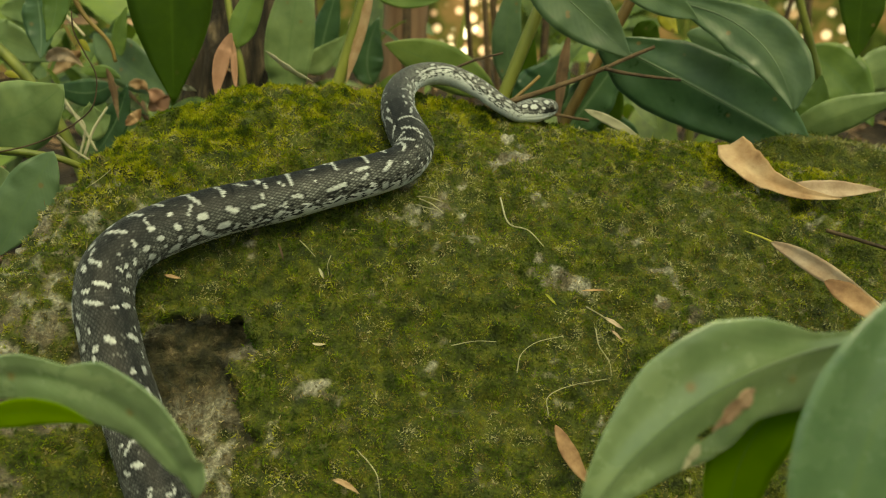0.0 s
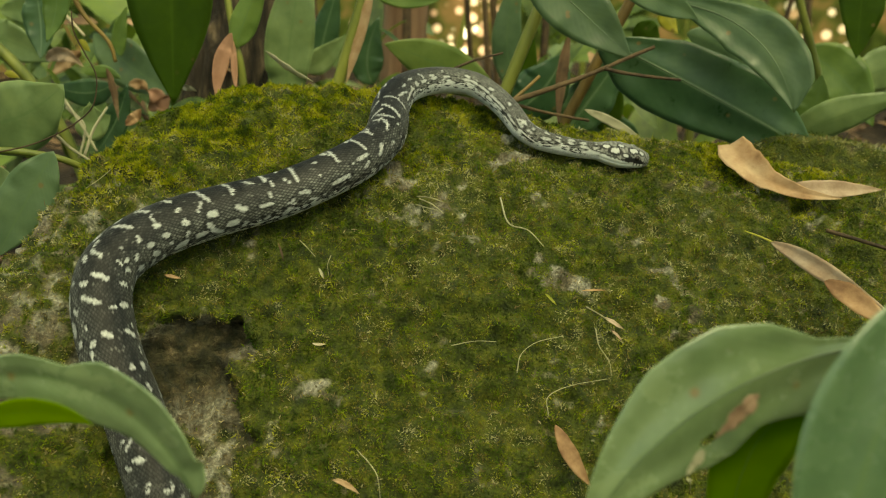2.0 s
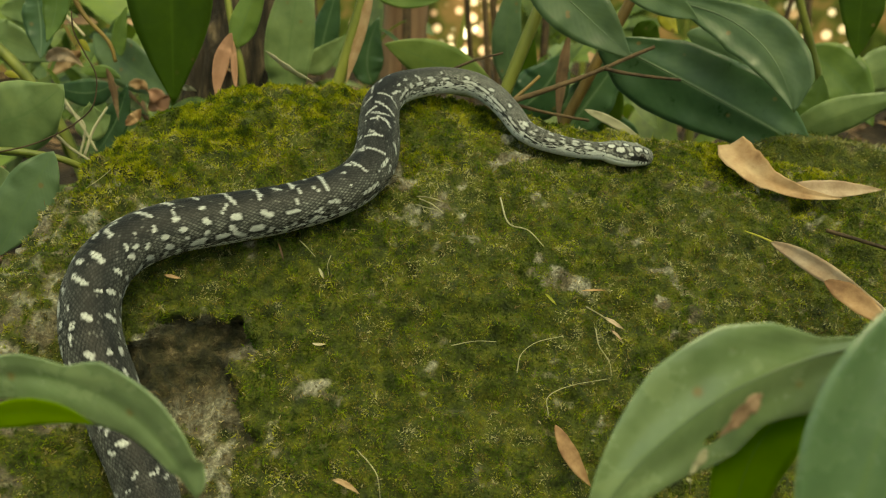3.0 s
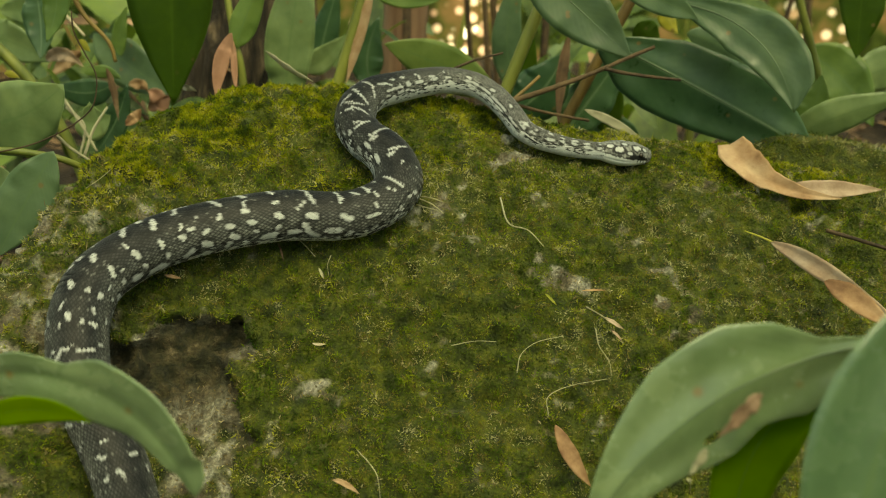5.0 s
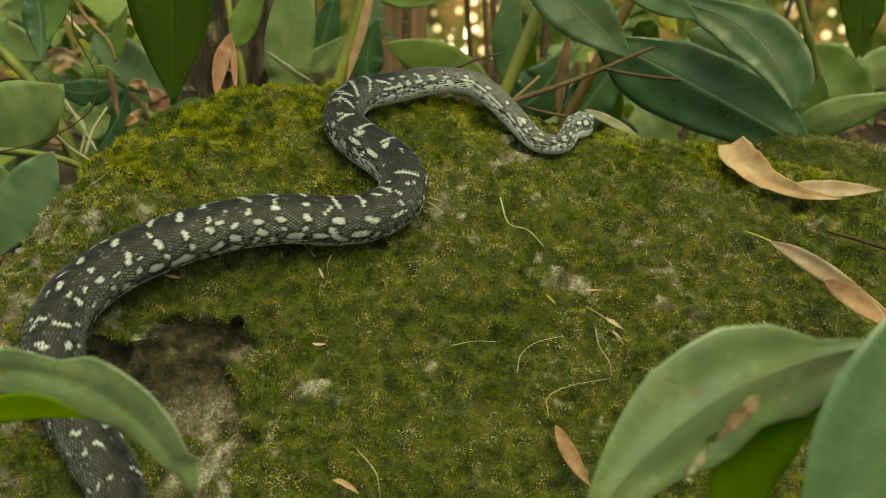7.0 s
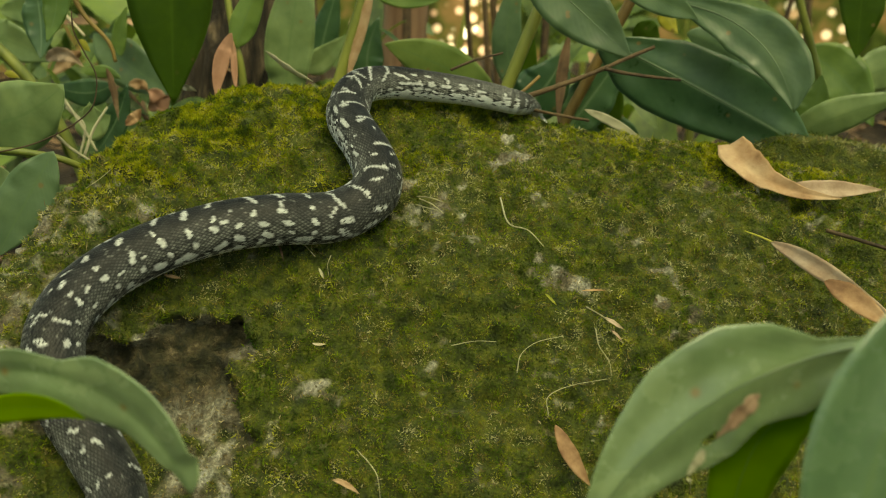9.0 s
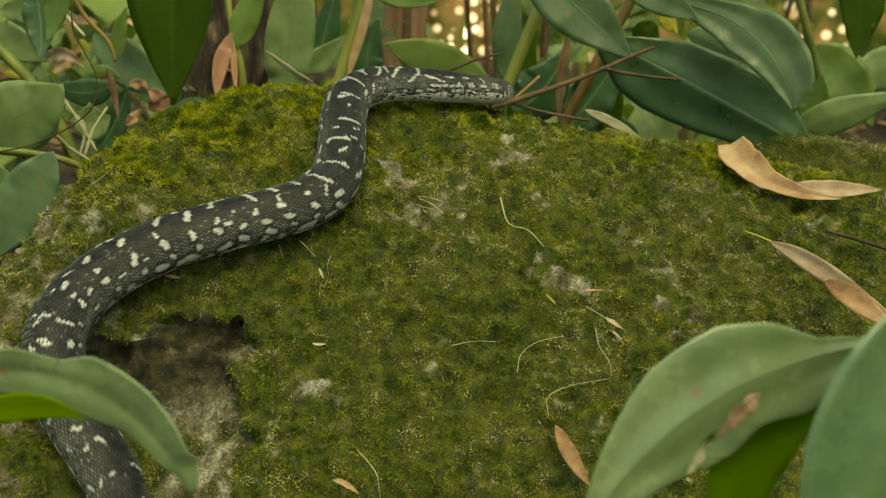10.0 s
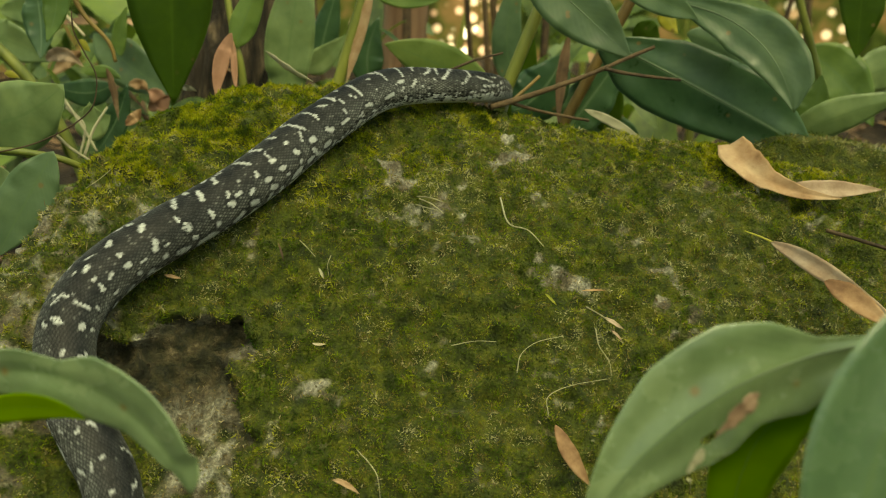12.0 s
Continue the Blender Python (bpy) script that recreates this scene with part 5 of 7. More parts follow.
def sticks():
    stick("fallen_branch", [(0.0671, 1.3400, 0.4755), (0.1100, 1.3600, 0.4844), (0.1764, 1.3800, 0.5032), (0.2277, 1.4000, 0.5193), (0.3106, 1.4200, 0.5513)], 0.0046, 0.0028, TWIG, "thin forked brown branch lying behind the boulder's crest", "branch", rough=0.15)
    stick("twig", [(0.2359, 1.4000, 0.5217), (0.2776, 1.4000, 0.5135), (0.3485, 1.4000, 0.5053)], 0.0030, 0.0021, TWIG, "thin brown twig above the boulder", "twig")
    stick("twig", [(0.0899, 1.3600, 0.4803), (0.1451, 1.3800, 0.4622), (0.2164, 1.4000, 0.4453)], 0.0026, 0.0021, TWIG, "thin brown twig on the moss", "twig")
    stick("twig", [(0.0987, 1.3700, 0.4787), (0.1195, 1.3800, 0.4951), (0.1403, 1.3900, 0.5124)], 0.0030, 0.0026, STEM_BROWN, "short broken brown stub", "twig")
    stick("twig", [(0.0117, 1.4200, 0.5175), (0.0470, 1.4300, 0.5304), (0.0895, 1.4400, 0.5400)], 0.0023, 0.0016, TWIG, "thin brown twig above the boulder", "twig")
    stick("vine", [(-0.4186, 1.1000, 0.6242), (-0.4182, 1.1000, 0.6012), (-0.4082, 1.1000, 0.5765), (-0.3995, 1.1000, 0.5567), (-0.3996, 1.1000, 0.5386), (-0.4074, 1.1000, 0.5157), (-0.4258, 1.1000, 0.4992), (-0.4542, 1.1000, 0.4832), (-0.4904, 1.1000, 0.4698), (-0.5426, 1.1000, 0.4589)], 0.0009, 0.0009, TWIG, "thin dark curling vine", "vine")
    g = "dead leaves on the boulder"
    for base, mid, tip, edge, fold, twist, lab, seed in (
        ((0.4090, 1.1302, 0.3417), (0.4551, 1.0546, 0.3259), (0.5295, 0.9954, 0.2761), (0.4593, 1.0547, 0.3367), 0.3, 0.3, "long tan dead leaf propped on the moss", 32),
        ((0.1229, 0.9282, 0.1965), (0.1375, 0.9037, 0.1717), (0.1586, 0.8892, 0.1431), (0.1457, 0.9067, 0.1740), 0.25, 0.2, "small tan dead leaf", 33),
        ((0.2059, 1.3800, 0.4655), (0.2490, 1.3800, 0.4464), (0.2923, 1.3700, 0.4233), (0.2511, 1.3800, 0.4531), 0.1, 0.1, "pale dry leaf on the boulder's crest", 34),
        ((-0.2575, 1.4000, 0.5477), (-0.2227, 1.3800, 0.5243), (-0.1842, 1.3600, 0.5085), (-0.2202, 1.3750, 0.5281), 0.2, 0.2, "narrow pale dry leaf", 35),
        ((-0.1155, 0.8676, 0.1647), (-0.1006, 0.8601, 0.1640), (-0.0861, 0.8581, 0.1538), (-0.0985, 0.8636, 0.1672), 0.5, 0.8, "small brown curled dead leaf on moss", 36),
        ((0.1881, 1.0342, 0.2797), (0.1978, 1.0242, 0.2767), (0.2109, 1.0247, 0.2687), (0.2003, 1.0277, 0.2788), 0.5, 0.8, "small curled straw-coloured leaf on moss", 37),
        ((0.1961, 1.0232, 0.2679), (0.2015, 1.0152, 0.2649), (0.2078, 1.0152, 0.2578), (0.2037, 1.0167, 0.2657), 0.4, 0.5, "tiny pale curled leaf on moss", 38),
        ((0.1200, 1.0442, 0.3056), (0.1259, 1.0357, 0.3018), (0.1331, 1.0332, 0.2950), (0.1280, 1.0372, 0.3026), 0.3, 0.3, "tiny yellow-green leaf scrap on moss", 39),
        ((0.1645, 1.0542, 0.3054), (0.1781, 1.0552, 0.3058), (0.1938, 1.0607, 0.3037), (0.1783, 1.0572, 0.3072), 0.4, 0.3, "thin orange-brown leaf scrap on moss", 40),
        ((-0.1443, 0.9667, 0.2762), (-0.1372, 0.9647, 0.2757), (-0.1289, 0.9677, 0.2751), (-0.1368, 0.9667, 0.2776), 0.3, 0.3, "tiny pale leaf scrap on moss", 43),
        ((-0.1927, 1.0572, 0.3641), (-0.1868, 1.0432, 0.3569), (-0.1840, 1.0387, 0.3474), (-0.1850, 1.0442, 0.3573), 0.4, 0.6, "thin reddish-brown leaf scrap on moss", 44),
        ((-0.1435, 1.0362, 0.3400), (-0.1395, 1.0287, 0.3357), (-0.1368, 1.0262, 0.3304), (-0.1369, 1.0292, 0.3362), 0.4, 0.6, "tiny tan leaf scrap on moss", 45),
        ((-0.3113, 0.9987, 0.3450), (-0.3020, 0.9987, 0.3430), (-0.2924, 1.0017, 0.3399), (-0.3019, 1.0012, 0.3455), 0.3, 0.6, "small reddish-brown leaf scrap on moss", 46),
        ((-0.5609, 1.8000, 0.3931), (-0.5346, 1.8000, 0.4114), (-0.5146, 1.8000, 0.4306), (-0.5237, 1.8000, 0.4006), 0.3, 0.6, "reddish-brown dead leaf behind the boulder", 47),
        ((-0.5264, 1.7000, 0.4456), (-0.5059, 1.7000, 0.4274), (-0.5043, 1.7000, 0.3999), (-0.4922, 1.7000, 0.4335), 0.4, 0.6, "orange-pink dead leaf scrap behind the crest", 53),
        ((-0.5058, 1.5000, 0.4199), (-0.4901, 1.5000, 0.4325), (-0.4779, 1.5000, 0.4469), (-0.4835, 1.5000, 0.4271), 0.4, 0.6, "tan dead leaf scrap behind the crest", 54),
        ((-0.5761, 1.7500, 0.4484), (-0.5554, 1.7500, 0.4484), (-0.5421, 1.7500, 0.4360), (-0.5574, 1.7500, 0.4381), 0.4, 0.6, "tan curled dead leaf behind the crest", 55),
        ((-0.4416, 1.6000, 0.4681), (-0.4287, 1.6000, 0.4643), (-0.4140, 1.6000, 0.4587), (-0.4291, 1.6000, 0.4587), 0.4, 0.6, "pale dry leaf scrap beside the trunk", 56),
        ((-0.8255, 2.0000, 0.4301), (-0.7862, 2.0000, 0.4616), (-0.7429, 2.0000, 0.4801), (-0.7799, 2.0000, 0.4453), 0.4, 0.6, "brown curled dead leaf in the undergrowth", 48),
    ):
        if seed in (36, 37, 38, 39, 40, 43, 44, 45, 46):
            edge = Vector(mid).lerp(Vector(edge), 0.6)
        ob = part("dead_leaf", blade(base, mid, tip, edge, fold=fold, wave=0.12, twist=twist, seed=seed, rows=22, cols=6), {32: FAWN, 34: PALE_DRY, 35: PALE_DRY, 37: FAWN, 38: FAWN, 39: LEAF_YELLOW, 43: STRAW, 44: DRY_FAR, 45: PALE_DRY, 46: DRY_FAR, 47: DRY_PINK, 53: DRY_PINK, 56: PALE_DRY}.get(seed, DRY))
        tagged(ob, lab, "leaf", g)
        if seed == 32:
            part("stalk", tube([(0.3808, 1.1473, 0.3512), (0.3966, 1.1353, 0.3475), (0.4199, 1.1278, 0.3380)], 0.0009, 0.0016, 6, 0.05, 6, 3), LEAF_YELLOW, ob, "yellowed leaf stalk")
    under = part("dead_leaf", blade((0.4353, 1.0212, 0.3295), (0.4643, 0.9975, 0.3145), (0.5031, 0.9690, 0.2861), (0.4734, 1.0022, 0.3229), fold=0.25, wave=0.08, twist=0.2, seed=52, rows=22, cols=6), DRY)
    tagged(under, "pinkish-tan dead leaf under a longer one", "leaf", g)
    curled = thing("dead_leaf", "curled tan dead leaf on the moss", "leaf", g)
    part("blade", blade((0.5157, 1.1880, 0.3823), (0.4329, 1.2250, 0.3957), (0.3941, 1.2850, 0.4334), (0.4499, 1.2320, 0.4124), fold=0.35, wave=0.13, twist=0.5, shape=(([0, 0.2, 0.4, 0.6, 0.78, 0.92, 1], [0.02, 0.28, 0.5, 0.8, 1.0, 0.95, 0.75]), ([0, 0.2, 0.4, 0.6, 0.78, 0.92, 1], [0.02, 0.3, 0.48, 0.65, 0.9, 0.95, 0.7])), seed=31, rows=30, cols=12), DRY, curled)
    part("blade", blade((0.4404, 1.2220, 0.3856), (0.5081, 1.2120, 0.3882), (0.5761, 1.2080, 0.3892), (0.5121, 1.2180, 0.3989), fold=0.25, wave=0.08, twist=0.3, seed=131, rows=22, cols=8), FAWN, curled)
    # dry stems and threads lying on the moss
    h = "dry threads on the boulder"
    for k, (pts, r, lab) in enumerate((
        ([(-0.0319, 1.1273, 0.4015), (-0.0166, 1.1227, 0.4012), (0.0014, 1.1222, 0.3956)], 0.0009, "pale dry root thread on the moss"),
        ([(-0.0290, 1.1247, 0.3993), (-0.0130, 1.1142, 0.3950), (0.0007, 1.1097, 0.3848)], 0.0009, "pale dry root thread on the moss"),
        ([(-0.0337, 1.1172, 0.3942), (-0.0150, 1.1087, 0.3908), (-0.0027, 1.1112, 0.3866)], 0.0008, "pale dry root thread on the moss"),
        ([(0.0710, 1.1433, 0.3958), (0.0798, 1.1097, 0.3727), (0.1037, 1.1052, 0.3647), (0.1222, 1.0927, 0.3478)], 0.0011, "crooked pale dry stem on the moss"),
        ([(-0.1298, 1.0462, 0.3525), (-0.1330, 1.0367, 0.3446), (-0.1314, 1.0307, 0.3336)], 0.0006, "thin straw standing in the moss"),
        ([(0.0825, 0.9647, 0.2415), (0.0875, 0.9772, 0.2578), (0.1061, 0.9897, 0.2675), (0.1380, 1.0052, 0.2685)], 0.0007, "thin curved straw on the moss"),
        ([(0.1159, 0.9347, 0.2033), (0.1161, 0.9472, 0.2204), (0.1421, 0.9587, 0.2285), (0.1858, 0.9757, 0.2285)], 0.0007, "thin bent straw on the moss"),
        ([(0.1769, 1.0192, 0.2717), (0.1785, 0.9997, 0.2589), (0.1888, 0.9872, 0.2449), (0.1909, 0.9797, 0.2301)], 0.0009, "thin curved straw on the moss"),
        ([(0.1677, 1.0387, 0.2914), (0.1819, 1.0302, 0.2856), (0.1983, 1.0267, 0.2757)], 0.0012, "pale dry stem on the moss"),
        ([(0.0088, 0.9772, 0.2689), (0.0355, 0.9807, 0.2728), (0.0600, 0.9877, 0.2691)], 0.0007, "thin straw on the moss"),
        ([(-0.0908, 0.8892, 0.1876), (-0.0763, 0.8757, 0.1787), (-0.0682, 0.8671, 0.1684), (-0.0650, 0.8566, 0.1488)], 0.0008, "thin curved straw on the moss"),
        ([(0.3806, 1.0487, 0.2695), (0.3916, 1.0352, 0.2628), (0.4137, 1.0332, 0.2550)], 0.0010, "thin straw on the moss"),
        ([(-0.4133, 1.0637, 0.4270), (-0.3949, 1.0807, 0.4396), (-0.3859, 1.1137, 0.4504)], 0.0007, "thin straw across the bare stone"),
        ([(-0.1683, 1.0627, 0.3658), (-0.1573, 1.0527, 0.3586), (-0.1486, 1.0482, 0.3497)], 0.0008, "thin straw on the moss"),
    )):
        ob = part("straw", tube(pts, r * (1.05 if "root" in lab or "crooked" in lab else 0.85), r * (0.8 if "root" in lab else 0.5), 5, 0.15, 8, k), PALE_DRY)
        tagged(ob, lab, "straw", h)
    stick("twig", [(0.4905, 1.1643, 0.3468), (0.5212, 1.1523, 0.3400), (0.5801, 1.1348, 0.3246)], 0.0028, 0.0022, TWIG, "thin dark twig lying on the moss", "twig")
    stick("twig", [(-0.6332, 1.9000, 0.4179), (-0.6154, 1.9000, 0.3931), (-0.5943, 1.9000, 0.3532)], 0.006, 0.005, TWIG, "short dark stick behind the boulder", "twig")


sticks()


# ---- undergrowth and distance ----
# directions in which the undergrowth opens: x over y, half width
CLEARINGS = [(0.40, 0.06), (0.03, 0.038), (-0.08, 0.02), (-0.142, 0.02)]


def undergrowth(name, count, seed, material, label, category, near, far, size, up, low, high, left=-0.62, right=0.62):
    """Many leaves standing or lying about on the forest floor, one mesh."""
    rnd = random.Random(seed)
    all_v, all_f, all_uv, k = [], [], [], 0
    rows, cols = 7, 2
    for _ in range(count):
        y = near + (far - near) * rnd.random() ** 0.8
        x = rnd.uniform(left, right) * (y + 0.6)
        if up and any(abs(x / y - gap) < width for gap, width in CLEARINGS):
            continue
        z = rnd.uniform(low, high) if up else 0.05 * noise.noise(Vector((x, y, 0))) + rnd.uniform(0.005, 0.04)
        ln = size * rnd.uniform(0.6, 1.3)
        turn, tilt = rnd.uniform(0, math.tau), (rnd.uniform(-1.0, 1.2) if up else rnd.uniform(-0.3, 0.3))
        d = Vector((math.cos(turn) * math.cos(tilt), math.sin(turn) * math.cos(tilt), math.sin(tilt)))
        w = d.cross(Vector((rnd.uniform(-0.5, 0.5), rnd.uniform(-0.9, -0.1) if up else 0, 1))).normalized() * ln * (0.16 if up else 0.14)
        nrm = w.cross(d).normalized()
        o = Vector((x, y, z))
        for i in range(rows + 1):
            u = i / rows
            c = o + d * ln * (u - 0.5) + nrm * ln * 0.25 * (u - u * u) * (1 if up else rnd.uniform(-0.5, 1)) - Vector((0, 0, ln * 0.18 * u * u if up else 0))
            prof = math.sin(math.pi * min(1, u * 0.96 + 0.03) ** 0.85)
            for j in range(cols + 1):
                all_v.append(c + w * prof * (j - 1) + nrm * abs(j - 1) * 0.03 * ln)
                all_uv.append((u, j / cols))
        for i in range(rows):
            for j in range(cols):
                q = k + i * (cols + 1) + j
                all_f.append((q, q + 1, q + cols + 2, q + cols + 1))
        k += (rows + 1) * (cols + 1)
    me = mesh_of(name, np.array([list(v) for v in all_v]), all_f)
    uvs = me.uv_layers.new(name="UVMap")
    idx = np.array(all_f).ravel()
    uvs.data.foreach_set("uv", np.array(all_uv, np.float32)[idx].ravel())
    return tagged(linked(name, me, material), label, category, kind="stuff")


undergrowth("undergrowth", 250, 41, LEAF_FAR, "broad green leaves of the undergrowth behind", "undergrowth", 1.95, 5.2, 0.34, True, 0.05, 0.62)
undergrowth("undergrowth", 60, 42, LEAF_FAR_PALE, "grey-green broad leaves of the undergrowth", "undergrowth", 1.9, 4.8, 0.30, True, 0.05, 0.55)
undergrowth("undergrowth", 110, 44, LEAF_FAR, "small green leaves of low plants beside the boulder", "undergrowth", 1.75, 2.6, 0.11, True, 0.15, 0.56, -0.42, -0.20)
undergrowth("undergrowth", 90, 45, LEAF_FAR, "small green leaves of low plants behind the boulder", "undergrowth", 1.85, 2.8, 0.12, True, 0.15, 0.52, -0.10, 0.42)
undergrowth("dry_undergrowth", 80, 46, DRY_FAR, "withered brown leaves hanging among the low plants", "dry leaves", 1.75, 2.8, 0.10, True, 0.12, 0.52, -0.42, 0.42)
undergrowth("leaf_litter", 1500, 43, DRY_FAR, "brown and tan fallen leaves on the forest floor", "leaf litter", 1.55, 6.0, 0.10, False, 0, 0)


def far_stems():
    rnd = random.Random(51)
    for n in range(26):
        y = rnd.uniform(2.3, 5.0)
        x = rnd.uniform(-0.5, 0.5) * (y + 0.4)
        lean = rnd.uniform(-0.25, 0.25)
        green = rnd.random() < 0.5
        r = rnd.uniform(0.006, 0.014)
        ob = part("sapling_stem", tube([(x, y, -0.03), (x + lean * 0.35, y, 0.4), (x + lean * 0.9, y + 0.05, 0.95)], r, r * 0.7, 7, 0.08, 5, n), STEM if green else TWIG)
        tagged(ob, "thin green plant stem in the undergrowth" if green else "thin brown sapling stem in the undergrowth", "stem", "stems in the undergrowth")
    # dark forked saplings
    for px, top, seed in (((0.0832, 2.7000, 0.1332), (0.0585, 2.7000, 0.6337), 1), ((0.1225, 2.6000, 0.1542), (0.1053, 2.6000, 0.6362), 2), ((0.1682, 2.9000, 0.0912), (0.1394, 2.9000, 0.5970), 3)):
        a, b = Vector(px), Vector(top)
        a.z = -0.03
        ob = part("sapling_stem", tube([a, a.lerp(b, 0.5) + Vector((0.01, 0, 0)), b], 0.010, 0.007, 7, 0.1, 6, seed), TWIG)
        tagged(ob, "thin dark sapling stem in the undergrowth", "stem", "stems in the undergrowth")


far_stems()


def backdrop():
    """The lit forest far behind, painted on a glowing sheet: dim leaves with glints of sunlit ground and sky between
    them.
    """
    m = bpy.data.materials.new("forest_glow")
    m.use_nodes = True
    n, l = m.node_tree.nodes, m.node_tree.links
    tc = n.new("ShaderNodeTexCoord")
    big, mid, cells = n.new("ShaderNodeTexNoise"), n.new("ShaderNodeTexNoise"), n.new("ShaderNodeTexVoronoi")
    big.inputs["Scale"].default_value, mid.inputs["Scale"].default_value, cells.inputs["Scale"].default_value = 1.3, 5.0, 13.0
    for t in (big, mid, cells):
        l.new(tc.outputs["Object"], t.inputs["Vector"])
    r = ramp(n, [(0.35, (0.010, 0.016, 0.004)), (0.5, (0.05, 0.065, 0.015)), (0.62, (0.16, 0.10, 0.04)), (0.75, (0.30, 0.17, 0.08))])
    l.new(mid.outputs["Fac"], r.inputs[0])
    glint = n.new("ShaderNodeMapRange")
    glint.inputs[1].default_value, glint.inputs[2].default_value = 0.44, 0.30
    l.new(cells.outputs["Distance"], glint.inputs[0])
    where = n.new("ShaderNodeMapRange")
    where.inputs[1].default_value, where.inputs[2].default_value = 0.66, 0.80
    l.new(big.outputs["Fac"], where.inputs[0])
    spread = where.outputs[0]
    # where the painted glints and their warm glow gather
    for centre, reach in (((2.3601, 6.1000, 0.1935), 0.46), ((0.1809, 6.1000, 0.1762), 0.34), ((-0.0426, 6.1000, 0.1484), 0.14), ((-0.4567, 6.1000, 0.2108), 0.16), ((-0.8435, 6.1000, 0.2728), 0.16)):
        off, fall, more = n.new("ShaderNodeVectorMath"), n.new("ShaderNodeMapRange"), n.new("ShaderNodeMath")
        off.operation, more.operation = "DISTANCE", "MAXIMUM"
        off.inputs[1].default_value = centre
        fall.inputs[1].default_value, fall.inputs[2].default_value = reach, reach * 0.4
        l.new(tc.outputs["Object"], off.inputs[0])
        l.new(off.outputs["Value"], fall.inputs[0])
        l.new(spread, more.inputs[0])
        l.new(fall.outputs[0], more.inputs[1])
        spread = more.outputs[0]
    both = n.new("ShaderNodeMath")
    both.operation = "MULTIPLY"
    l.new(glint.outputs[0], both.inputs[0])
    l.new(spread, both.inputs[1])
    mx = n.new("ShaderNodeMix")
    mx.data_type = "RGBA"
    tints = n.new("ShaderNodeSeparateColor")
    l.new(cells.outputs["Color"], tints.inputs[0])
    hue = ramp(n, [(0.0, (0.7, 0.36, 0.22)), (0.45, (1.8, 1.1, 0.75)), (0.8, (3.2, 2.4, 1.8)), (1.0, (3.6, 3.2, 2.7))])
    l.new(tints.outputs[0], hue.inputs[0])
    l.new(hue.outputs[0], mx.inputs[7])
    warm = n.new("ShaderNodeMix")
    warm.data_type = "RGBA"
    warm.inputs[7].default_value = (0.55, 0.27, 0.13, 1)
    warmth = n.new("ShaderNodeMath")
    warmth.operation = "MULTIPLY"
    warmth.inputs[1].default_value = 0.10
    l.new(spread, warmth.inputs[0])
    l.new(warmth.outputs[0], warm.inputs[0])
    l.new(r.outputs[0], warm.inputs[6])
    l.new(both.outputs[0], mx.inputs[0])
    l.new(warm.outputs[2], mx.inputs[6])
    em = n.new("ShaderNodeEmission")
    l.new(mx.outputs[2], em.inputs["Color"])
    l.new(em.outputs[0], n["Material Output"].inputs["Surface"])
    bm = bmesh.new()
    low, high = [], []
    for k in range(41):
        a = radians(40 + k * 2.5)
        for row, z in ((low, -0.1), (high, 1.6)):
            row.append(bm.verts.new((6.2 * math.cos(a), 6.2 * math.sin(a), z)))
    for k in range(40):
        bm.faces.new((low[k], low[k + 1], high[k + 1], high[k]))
    return tagged(part("backdrop", bm, m), "glowing painted backdrop of distant sunlit forest behind the undergrowth", "backdrop", kind="structure")


backdrop()


# ---- what moves ----
SLIDE_AT = [0.07, 0.40, 0.50, 0.58, 0.66, 0.74, 0.82, 0.90, 0.98, 1.06, 1.14]


def lies(t, shift, points, slide, roll):
    """How the snake lies at t seconds: points down its middle from the head, the length taken up in its neck, and by how many
    millimetres and degrees its skin has slid back and rolled at the places of SLIDE_AT behind the head."""
    line = np.array([list(p) for p in curve_points(points, 12)])
    along = np.concatenate([[0.0], np.cumsum(np.linalg.norm(np.diff(line, axis=0), axis=1))])
    return t, shift, line, along, [0, *slide], [0, *roll]


